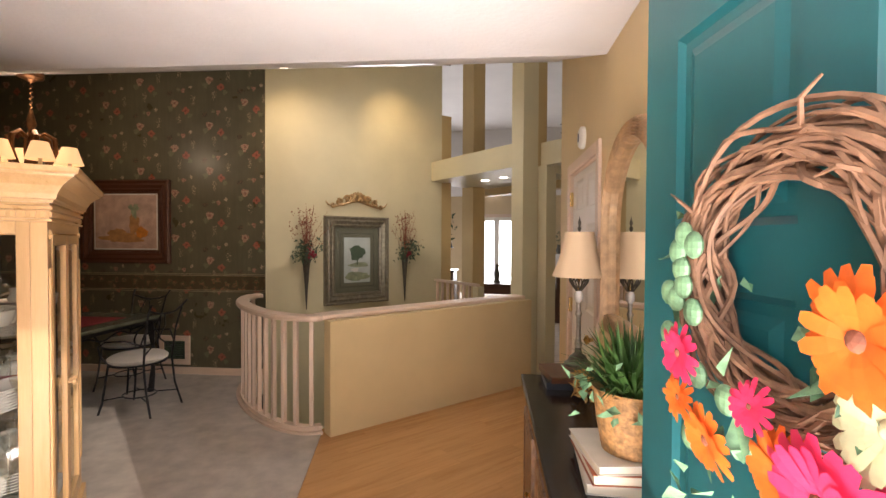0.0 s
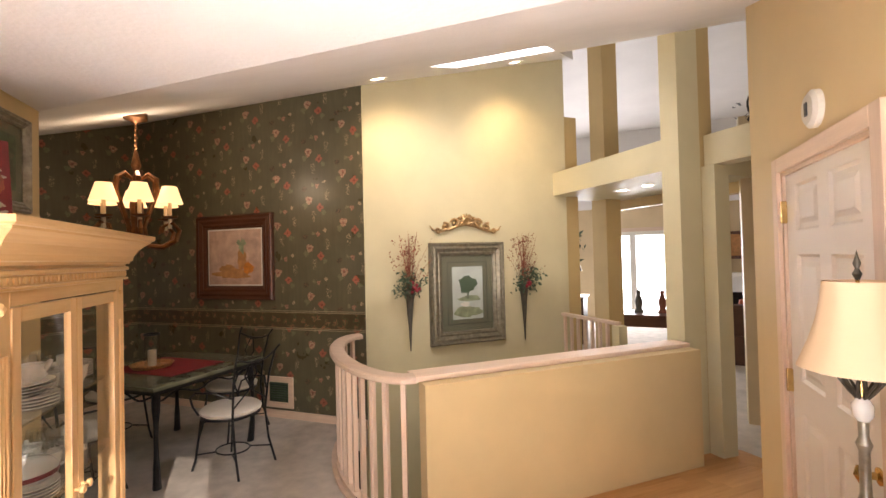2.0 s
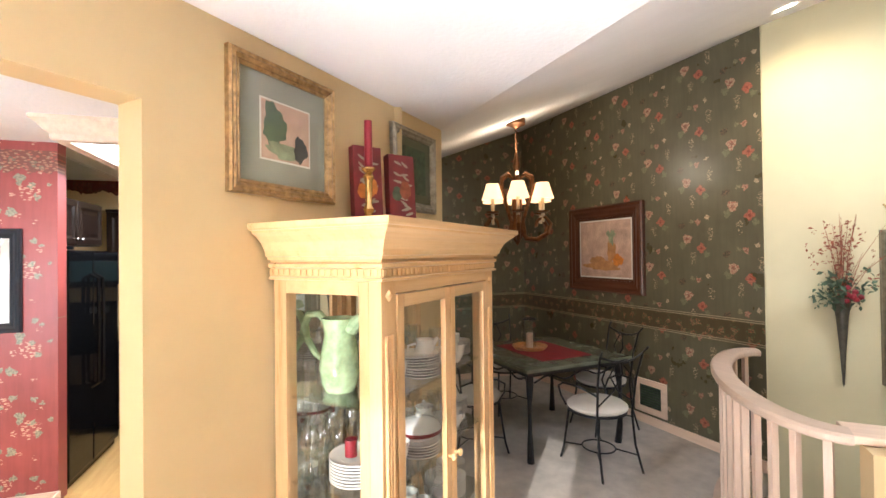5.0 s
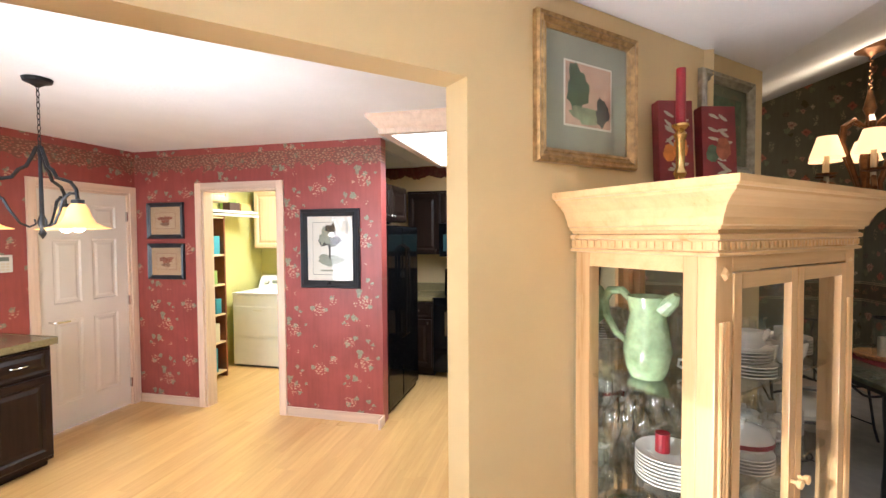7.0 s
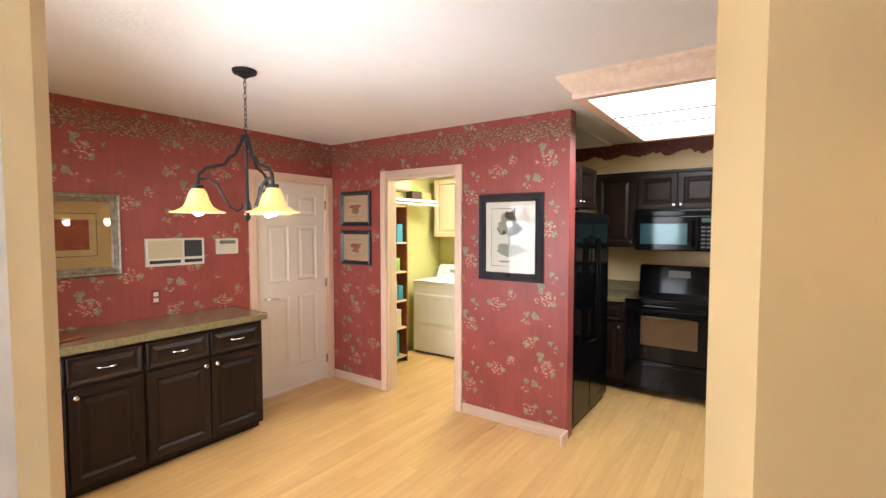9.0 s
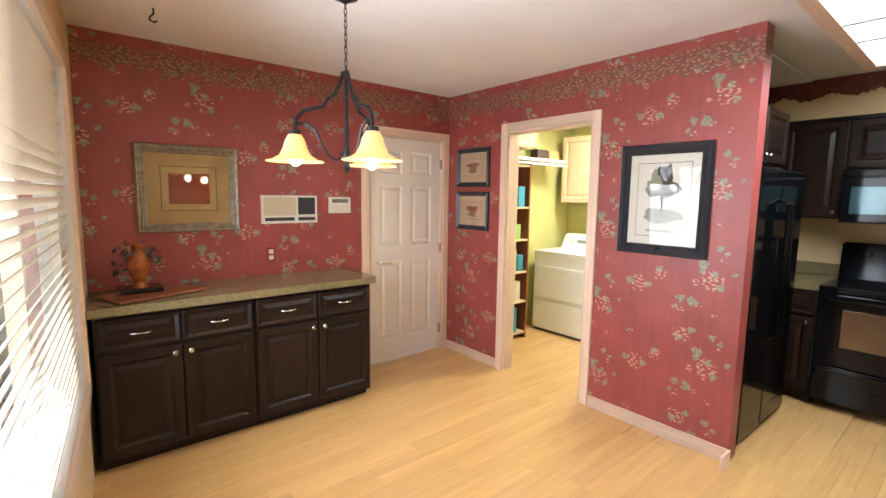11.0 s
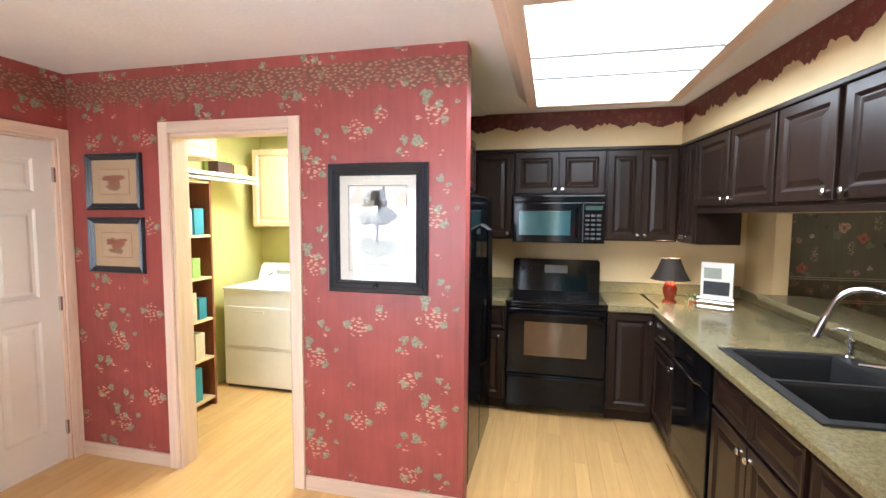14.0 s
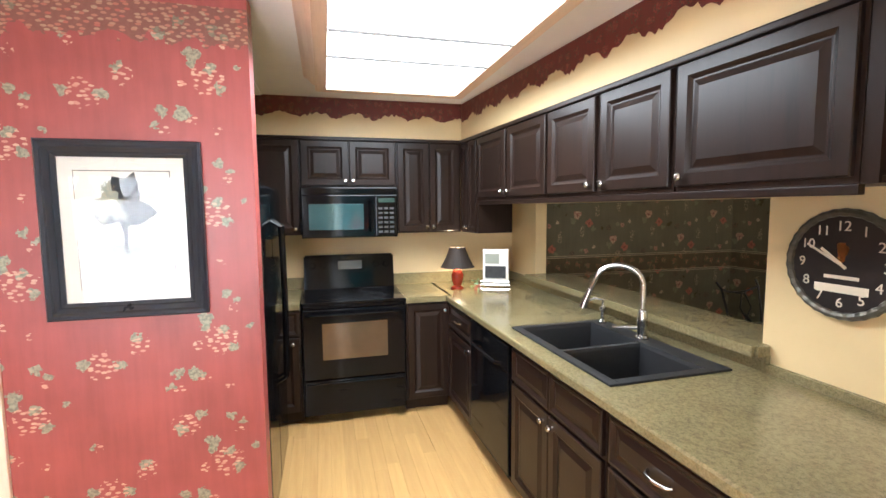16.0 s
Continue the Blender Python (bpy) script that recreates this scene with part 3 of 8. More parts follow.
wall("wall_entry_side", (right_x(4.574), 4.574), (right_x(0.7), 0.7), 0, 4.2, 0.12, [M_YELLOW, M_WHITE, M_YELLOW], "golden wall with a closet door and an arched mirror", [(0.478, 1.308, -1, 1.98)], (vault(right_x(4.574), 4.574) + 0.02, vault(right_x(0.7), 0.7) + 0.05))
wall("wall_passage", (2.6, 6.78), (0.98, 6.78), 0, 2.9, 0.12, [M_SAGE, M_TAN2, M_SAGE], "pale gold wall beyond the passage", ())
wall("wall_front", (1.29, 0.905), (0.02, 0.635), 0, CZ, 0.15, [M_YELLOW, M_WHITE, M_WHITE], "golden front wall with the open entry", [(0.155, 1.25, -1, 2.06)])
wall("wall_front_return", (0.02, 0.635), (-0.10, 0.2), 0, CZ, 0.1, [M_YELLOW, M_WHITE, M_YELLOW], "golden return wall beside the entry", ())

# half wall and column
hw = wall("wall_half", sxy(2.22, 0.0), sxy(0.0, 0.0), 0, 0.885, 0.12, [M_SAGE, M_YELLOW, M_YELLOW], "golden half wall beside the stairs", ())

wall("wall_laundry_back", (-5.48, -2.42), (-5.48, -0.56), 0, CZ, 0.1, [M_LAUNDRY, M_WHITE, M_LAUNDRY], "olive yellow laundry back wall", ())
wall("wall_laundry_side", (-3.62, -2.33), (-5.6, -2.33), 0, CZ, 0.1, [M_LAUNDRY, M_WHITE, M_LAUNDRY], "olive yellow laundry side wall", ())
pane = bmesh.new()
pane.faces.new([pane.verts.new((*p, vault(*p) + 0.44)) for p in (crease_xy(SKY[0], SKY[2]), crease_xy(SKY[0], SKY[3]), crease_xy(SKY[1], SKY[3]), crease_xy(SKY[1], SKY[2]))])
tagged(part("window_skylight", pane, Mat("bright_sky_behind_glass", (0.9, 0.9, 0.9), 0.4).emit((0.95, 0.97, 1.0), 5.0).m), "skylight glazing with bright sky behind", "skylight", kind="structure")
# great room shell
wall("wall_great_room_far", (-6.5, 13.6), (6.5, 13.6), 0, 4.6, 0.15, [M_TAN2, M_WHITE, M_WHITE], "tan far wall of the great room with glazed doors", [(5.55, 6.85, 0.02, 2.15)])
wall("wall_great_room_left", (-4.6, 6.5), (-4.6, 13.6), 0, 4.6, 0.15, [M_WHITE, M_WHITE, M_WHITE], "white side wall of the great room", [(3.0, 5.2, 0.6, 2.3)])
wall("wall_great_room_right", (5.0, 13.6), (5.0, 5.3), 0, 4.6, 0.15, [M_TAN2, M_WHITE, M_WHITE], "tan side wall of the great room", ())
wall("wall_great_room_near", (5.0, 5.42), (0.98, 5.42), 0, 4.6, 0.12, [M_TAN2, M_WHITE, M_WHITE], "tan wall behind the foyer", ())
wall("wall_great_room_upper", (-6.5, 13.5), (6.5, 13.5), 2.75, 4.6, 0.08, [M_WHITE, M_WHITE, M_WHITE], "white upper wall of the great room", ())

# Unseen wall, added to stop sun leaking onto the stairwell wall.
wall("wall_sun_blocker", (1.55, 5.5), (1.55, 1.4), 0, 6.5, 0.1, [M_WHITE, M_WHITE, M_WHITE], "unseen plain wall added beyond the closet to block the sun", ())

# ---- more materials ----
M_IRON = plain("wrought_iron", (0.035, 0.035, 0.037), 0.4, 0.7, var=0.3, scale=30, bump=0.2)
M_BRASS = plain("brass", (0.62, 0.42, 0.16), 0.25, 1.0, var=0.15, scale=20, bump=0.05)
M_CHROME = plain("brushed_nickel", (0.62, 0.60, 0.57), 0.22, 1.0, var=0.08, scale=20, bump=0.03)
M_GILT = plain("antique_gilt", (0.42, 0.28, 0.13), 0.38, 0.75, var=0.4, scale=35, bump=0.5, grain=60, dist=0.003)
M_DKGILT = plain("dark_bronze_gold", (0.17, 0.075, 0.030), 0.36, 0.7, var=0.4, scale=35, bump=0.4, grain=60, dist=0.003)
M_SILVERGILT = plain("dull_silver_gilt", (0.36, 0.33, 0.27), 0.38, 0.7, var=0.3, scale=30, bump=0.3, grain=60)
M_BRONZEF = plain("dark_bronze_frame", (0.085, 0.075, 0.055), 0.4, 0.4, var=0.35, scale=25, bump=0.3)
M_OLIVEF = plain("olive_bronze_frame", (0.20, 0.175, 0.12), 0.36, 0.45, var=0.3, scale=25, bump=0.25)
M_BLACKF = plain("black_lacquer_frame", (0.02, 0.024, 0.032), 0.3, var=0.2, bump=0.05)
M_MAHOG = wood("dark_mahogany", (0.10, 0.035, 0.015), (0.05, 0.015, 0.008), 0.3, 0)
M_MAPLE = wood("honey_maple", (0.72, 0.47, 0.23), (0.60, 0.36, 0.155), 0.28, 2, 0.6)
M_MAPLEX = wood("honey_maple_rail", (0.74, 0.50, 0.25), (0.62, 0.38, 0.17), 0.28, 0, 0.6)
M_TEAL = plain("teal_door_paint", (0.010, 0.105, 0.115), 0.33, var=0.12, scale=4, bump=0.1)
M_BLACKTOP = plain("black_lacquer_top", (0.012, 0.010, 0.010), 0.16, var=0.2, bump=0.03)
M_CARVED = plain("carved_brown_wood", (0.17, 0.085, 0.04), 0.4, var=0.45, scale=18, bump=0.9, grain=28, dist=0.01)
M_SHADE = Mat("cream_lampshade_silk", (0.70, 0.52, 0.33), 0.75)
M_SHADE.bump(M_SHADE.noise(180, 2), 0.2, 0.001)
M_SHADE = M_SHADE.m
M_LITSHADE = Mat("lit_parchment_shade", (0.80, 0.60, 0.36), 0.8).emit((1.0, 0.62, 0.27), 0.95).m
M_AMBERGLASS = Mat("lit_amber_glass", (0.85, 0.55, 0.22), 0.3).emit((1.0, 0.50, 0.13), 0.62).m
M_HOT = Mat("lamp_glow", (1, 0.9, 0.7), 0.5).emit((1.0, 0.88, 0.62), 14).m
M_CANLAMP = Mat("recessed_lamp_glow", (1, 0.95, 0.85), 0.5).emit((1.0, 0.88, 0.70), 9).m
M_PANEL = Mat("lit_acrylic_panel", (0.9, 0.9, 0.88), 0.4).emit((1.0, 0.98, 0.92), 3.2).m
M_SEAT = plain("cream_seat_fabric", (0.66, 0.62, 0.55), 0.85, var=0.06, scale=9, bump=0.4, grain=220)
M_SLATE = plain("green_slate_top", (0.13, 0.14, 0.10), 0.22, var=0.35, scale=7, bump=0.1)
M_REDCLOTH = plain("red_runner_cloth", (0.20, 0.012, 0.015), 0.8, var=0.2, bump=0.5, grain=200)
M_REDWAX = plain("dark_red_wax", (0.24, 0.012, 0.022), 0.4, var=0.15, bump=0.05)
M_WICKER = plain("wicker", (0.42, 0.22, 0.08), 0.55, var=0.45, scale=60, bump=1.0, grain=90, dist=0.006)
M_CHINA = plain("white_china", (0.72, 0.70, 0.66), 0.14, var=0.04, bump=0.0)
M_GREENGLAZE = plain("pale_green_glaze", (0.42, 0.58, 0.34), 0.16, var=0.35, scale=22, bump=0.3, grain=40)
M_DKGREEN = plain("green_plates", (0.05, 0.16, 0.08), 0.2, var=0.2)
M_PAPER = plain("cream_paper", (0.66, 0.58, 0.44), 0.7, var=0.05, scale=5, bump=0.0)
M_WHITEPAPER = plain("white_mat_board", (0.74, 0.70, 0.63), 0.7, var=0.04, bump=0.0)
M_MATGREEN = plain("olive_mat_board", (0.15, 0.15, 0.10), 0.8, var=0.1, bump=0.1)
M_MATGREY = plain("grey_green_mat_board", (0.30, 0.31, 0.25), 0.8, var=0.1, bump=0.1)
M_PEACH = plain("peach_print", (0.54, 0.36, 0.27), 0.7, var=0.25, scale=9, bump=0.0)
M_OCHRE = plain("ochre_print", (0.45, 0.22, 0.08), 0.7, var=0.3, scale=14, bump=0.0)
M_LEAFDK = plain("dark_print_green", (0.07, 0.11, 0.06), 0.7, var=0.4, scale=25, bump=0.0)
M_LEAFMID = plain("soft_print_green", (0.26, 0.30, 0.18), 0.7, var=0.4, scale=20, bump=0.0)
M_SKYPRINT = plain("pale_sky_print", (0.52, 0.56, 0.52), 0.7, var=0.12, scale=6, bump=0.0)
M_INK = plain("black_ink", (0.03, 0.03, 0.03), 0.7, var=0.3, scale=30, bump=0.0)
M_MAROON = plain("maroon_canvas", (0.17, 0.018, 0.022), 0.6, var=0.25, scale=14, bump=0.2)
M_GREYLEAF = plain("painted_grey_leaf", (0.36, 0.34, 0.25), 0.6, var=0.2, bump=0.0)
M_PEAR = plain("painted_orange_pear", (0.58, 0.20, 0.03), 0.6, var=0.3, scale=20, bump=0.0)
M_GRASS = plain("green_blades", (0.05, 0.12, 0.025), 0.5, var=0.4, scale=15, bump=0.0)
M_IVYLEAF = plain("variegated_leaf", (0.16, 0.30, 0.16), 0.5, var=0.5, scale=40, bump=0.2)
M_TWIG = plain("grapevine_twig", (0.24, 0.125, 0.07), 0.7, var=0.4, scale=30, bump=0.6)
M_DRYRED = plain("dried_russet", (0.26, 0.085, 0.045), 0.8, var=0.4, scale=30, bump=0.3)
M_PETAL_O = plain("orange_petal", (0.78, 0.14, 0.015), 0.55, var=0.2, scale=25, bump=0.2)
M_PETAL_P = plain("pink_petal", (0.70, 0.03, 0.10), 0.55, var=0.2, scale=25, bump=0.2)
M_PETAL_C = plain("cream_petal", (0.68, 0.66, 0.38), 0.6, var=0.15, scale=25, bump=0.2)
M_WHITEPL = plain("white_plastic", (0.70, 0.67, 0.60), 0.4, var=0.03, bump=0.0)
M_DARKPL = plain("dark_plastic", (0.03, 0.032, 0.035), 0.35, var=0.1, bump=0.0)


def glass_mat(name, tint=(1, 1, 1), rough=0.0, base=0.05, edge=0.85):
    """Thin clear sheet: mostly see-through, glossy at grazing angles."""
    m = Mat(name)
    tr = m.node("ShaderNodeBsdfTransparent")
    tr.inputs[0].default_value = (*tint, 1)
    gl = m.node("ShaderNodeBsdfGlossy", Roughness=rough)
    lw = m.node("ShaderNodeLayerWeight")
    k = m.math("MULTIPLY_ADD", m.math("POWER", lw.outputs["Facing"], 4.0), edge, base)
    mx = m.node("ShaderNodeMixShader")
    m.link(k, mx.inputs[0])
    m.link(tr.outputs[0], mx.inputs[1])
    m.link(gl.outputs[0], mx.inputs[2])
    m.link(mx.outputs[0], m.t.nodes["Material Output"].inputs[0])
    return m.m


def pane_y(x0, x1, z0, z1, y):
    """A single sheet facing -y."""
    bm = bmesh.new()
    bm.faces.new([bm.verts.new(p) for p in ((x0, y, z0), (x1, y, z0), (x1, y, z1), (x0, y, z1))])
    return bm


def pane_x(x, y0, y1, z0, z1):
    """A single sheet across x."""
    bm = bmesh.new()
    bm.faces.new([bm.verts.new(p) for p in ((x, y0, z0), (x, y1, z0), (x, y1, z1), (x, y0, z1))])
    return bm


M_GLASS = glass_mat("clear_pane", (0.96, 0.97, 0.96), 0.0, 0.035, 0.6)
M_PICGLASS = glass_mat("picture_glass", (0.96, 0.97, 0.96), 0.0, 0.055, 0.8)
M_CRYSTAL = glass_mat("crystal", (0.94, 0.96, 0.945), 0.02, 0.17, 0.8)
M_MIRROR = Mat("silvered_mirror", (0.88, 0.88, 0.86), 0.015, 1.0).m


def sheet(name, x0, x1, z0, z1, y, material, parent, thick=0.004, label=""):
    return part(name, box(x0, x1, y, y + thick, z0, z1), material, parent, label)


def ring_frame(w, h, profile):
    """A picture frame: profile of (inset, depth) pairs, mitred; outer size w by h, back on y = 0, facing -y."""
    bm = bmesh.new()
    loops = []
    for inset, depth in profile:
        x, z = w / 2 - inset, h / 2 - inset
        loops.append([bm.verts.new((sx * x, -depth, sz * z)) for sx, sz in ((-1, -1), (1, -1), (1, 1), (-1, 1))])
    for a, b in zip(loops, loops[1:]):
        for i in range(4):
            j = (i + 1) % 4
            bm.faces.new((a[i], a[j], b[j], b[i]))
    bmesh.ops.recalc_face_normals(bm, faces=bm.faces[:])
    return bm


def blot(rx, rz, seed, n=26, rough=0.25):
    """A flat irregular patch facing -y."""
    rnd = random.Random(seed)
    bm = bmesh.new()
    ph = [rnd.uniform(0, 6.28) for _ in range(4)]
    vs = []
    for i in range(n):
        a = 2 * math.pi * i / n
        k = 1 + rough * (0.5 * math.sin(3 * a + ph[0]) + 0.3 * math.sin(5 * a + ph[1]) + 0.3 * math.sin(9 * a + ph[2])) + rnd.uniform(-0.08, 0.08)
        vs.append(bm.verts.new((rx * k * math.cos(a), 0, rz * k * math.sin(a))))
    bm.faces.new(vs)
    return bm


def put_blot(parent, x, z, y, rx, rz, seed, material, name="painted_patch", rough=0.25):
    ob = part(name, blot(rx, rz, seed, rough=rough), material, parent)
    ob.location = (x, y, z)
    return ob


def picture(name, m, w, h, frame_w, frame_mat, mats, label, glass=True, depth=0.035, category="picture"):
    """A framed picture hung at m (its centre on the wall, facing local -y). mats: (inset, material) sheets."""
    t = thing(name, m, label, category)
    f = part("frame", ring_frame(w, h, [(0, 0), (0, depth * 0.7), (frame_w * 0.12, depth), (frame_w * 0.3, depth * 0.82), (frame_w * 0.45, depth * 0.95), (frame_w * 0.7, depth * 0.6), (frame_w * 0.8, depth * 0.7), (frame_w, depth * 0.45), (frame_w, 0.006)]), frame_mat, t)
    for i, (ins, mt) in enumerate(mats):
        x, z = w / 2 - ins, h / 2 - ins * (1 if i == 0 else 1.0)
        sheet("mat_board" if i < len(mats) - 1 else "print", -x, x, -z, z, -0.008 - 0.0012 * i, mt, t, 0.001)
    if glass:
        g = part("glass", pane_y(-w / 2 + frame_w, w / 2 - frame_w, -h / 2 + frame_w, h / 2 - frame_w, -0.0155), M_PICGLASS, t)
        g.visible_shadow = False
    return t


def panels_door(w, h, rows, t=0.04, bm=None, stile=0.11):
    """A panelled door leaf, x 0..w, z 0..h, front on y = 0 towards -y. rows: (z0, z1) of pairs of panels."""
    bm = bm or bmesh.new()
    inner = w / 2
    cols = [(stile, inner - 0.05), (inner + 0.05, w - stile)]
    xs = sorted({0, w, *[v for c in cols for v in c]})
    zs = sorted({0, h, *[v for r in rows for v in r]})
    for side, y0, s in ((0, 0.0, -1), (1, t, 1)):
        def q(pts):
            vs = [bm.verts.new(p) for p in pts]
            bm.faces.new(vs)
        for i in range(len(xs) - 1):
            for j in range(len(zs) - 1):
                a, c, e, g = xs[i], xs[i + 1], zs[j], zs[j + 1]
                if (a, c) in cols and (e, g) in rows:
                    prev = None
                    for ins, d in ((0, 0), (0.012, 0.010), (0.030, 0.010), (0.05, 0.003)):
                        y = y0 - s * d
                        loop = [(a + ins, y, e + ins), (c - ins, y, e + ins), (c - ins, y, g - ins), (a + ins, y, g - ins)]
                        if prev:
                            for k in range(4):
                                q([prev[k], prev[(k + 1) % 4], loop[(k + 1) % 4], loop[k]])
                        prev = loop
                    q(prev)
                else:
                    q([(a, y0, e), (c, y0, e), (c, y0, g), (a, y0, g)])
    for pts in ([(0, 0, 0), (0, t, 0), (0, t, h), (0, 0, h)], [(w, 0, 0), (w, t, 0), (w, t, h), (w, 0, h)], [(0, 0, h), (w, 0, h), (w, t, h), (0, t, h)], [(0, 0, 0), (w, 0, 0), (w, t, 0), (0, t, 0)]):
        bm.faces.new([bm.verts.new(p) for p in pts])
    bmesh.ops.remove_doubles(bm, verts=bm.verts[:], dist=1e-5)
    bmesh.ops.recalc_face_normals(bm, faces=bm.faces[:])
    return bm


SIX = [(0.22, 0.92), (1.06, 1.60), (1.70, 1.90)]


def casing(name, m, w, h, width=0.065, label="pickled oak door casing"):
    """Door trim round an opening w by h, at m, on a wall facing local -y."""
    t = thing(name, m, label, "trim", kind="structure")
    part("casing_side", box(-width, 0, -0.018, 0.0, 0, h + width, 0.004), M_TRIMZ, t)
    part("casing_side", box(w, w + width, -0.018, 0.0, 0, h + width, 0.004), M_TRIMZ, t)
    part("casing_head", box(0, w, -0.018, 0.0, h, h + width, 0.004), M_TRIM, t)
    part("jamb", box(0, 0.018, 0.0, 0.12, 0, h, 0.002), M_TRIMZ, t)
    part("jamb", box(w - 0.018, w, 0.0, 0.12, 0, h, 0.002), M_TRIMZ, t)
    part("jamb", box(0.018, w - 0.018, 0.0, 0.12, h - 0.018, h, 0.002), M_TRIM, t)
    return t


def baseboard(p0, p1, h=0.085):
    m, length = along(p0, p1)
    ob = part("baseboard", box(0, length, -0.014, 0.0, 0, h, 0.004), M_TRIM)
    ob.matrix_world = m
    return tagged(ob, "pickled oak baseboard along the wall", "baseboard", kind="structure")


def leaf_cluster(bm, centre, n, spread, size, rnd, flat=0.3):
    """Small bent leaves scattered round a point."""
    for _ in range(n):
        p = Vector(centre) + Vector((rnd.gauss(0, spread[0]), rnd.gauss(0, spread[1]), rnd.gauss(0, spread[2])))
        e = Euler((rnd.uniform(-1.2, 1.2), rnd.uniform(-1.2, 1.2), rnd.uniform(0, 6.28))).to_matrix()
        s = size * rnd.uniform(0.6, 1.25)
        pts = [(0, 0, 0), (0.45 * s, 0.28 * s, 0.1 * s), (s, 0, -0.05 * s), (0.45 * s, -0.28 * s, 0.1 * s)]
        vs = [bm.verts.new(p + e @ Vector(q)) for q in pts]
        bm.faces.new((vs[0], vs[1], vs[2]))
        bm.faces.new((vs[0], vs[2], vs[3]))


# ---- foyer: entry door with wreath ----
def entry_door():
    free, hinge = Vector((0.889, 1.78)), Vector((1.105, 0.886))
    d = (free - hinge).normalized()
    m = Matrix.Translation((hinge.x, hinge.y, 0.012)) @ Matrix.Rotation(math.atan2(d.y, d.x), 4, "Z")
    t = thing("entry_door", m, "teal painted panelled entry door standing open", "door")
    w = 0.92
    bm = panels_door(w, 2.03, [(0.2, 0.78), (0.92, 1.42), (1.52, 1.88)], 0.045, stile=0.12)
    ob = part("door_leaf", bm, M_TEAL, t)
    ob.location = (0, 0.0, 0)
    part("latch_plate", box(w - 0.001, w + 0.003, 0.008, 0.037, 0.88, 0.98, 0.001), M_BRASS, t, "brass latch plate")
    k = part("knob", lathe([(0, 0), (0.028, 0), (0.028, 0.006), (0.012, 0.012), (0.012, 0.03), (0.026, 0.042), (0.028, 0.055), (0.018, 0.066), (0, 0.068)], 20), M_BRASS, t, "round brass knob")
    k.matrix_local = pose(w - 0.07, 0.045, 0.93, -90)
    return t, m


door_thing, door_m = entry_door()


def flower(parent, at, r, material, seed, petals=16, layers=2, facing=None, tilt=0.0):
    rnd = random.Random(seed)
    bm = bmesh.new()
    for layer in range(layers):
        for i in range(petals):
            a = 2 * math.pi * (i + 0.5 * layer) / petals + rnd.uniform(-0.1, 0.1)
            L, W = r * rnd.uniform(0.85, 1.05) * (1 - 0.25 * layer), r * 0.125
            lift = 0.10 + 0.28 * layer + rnd.uniform(-0.06, 0.08)
            pts = []
            for s, wd in ((0.12, 0.4), (0.45, 0.9), (0.8, 1.0), (0.97, 0.55)):
                zz = L * s * lift - L * s * s * 0.18
                for sd in (-1, 1):
                    pts.append(Vector((L * s, sd * W * wd, zz + abs(sd) * 0.004)))
            rot = Matrix.Rotation(a, 3, "Z")
            vs = [bm.verts.new(rot @ p) for p in pts]
            for k in range(3):
                bm.faces.new((vs[2 * k], vs[2 * k + 2], vs[2 * k + 3], vs[2 * k + 1]))
    ob = part("bloom", bm, material, parent)
    ob.matrix_local = Matrix.Translation(at) @ Euler((radians(90) + rnd.uniform(-0.25, 0.25) + tilt, rnd.uniform(-0.3, 0.3), 0)).to_matrix().to_4x4()
    c = bmesh.new()
    bmesh.ops.create_icosphere(c, subdivisions=2, radius=r * 0.17, matrix=Matrix.Diagonal((1, 1, 0.6, 1)))
    cc = part("bloom_centre", c, M_DRYRED if material is not M_PETAL_C else M_PETAL_C, ob)
    cc.location = (0, 0, r * 0.07)
    return ob


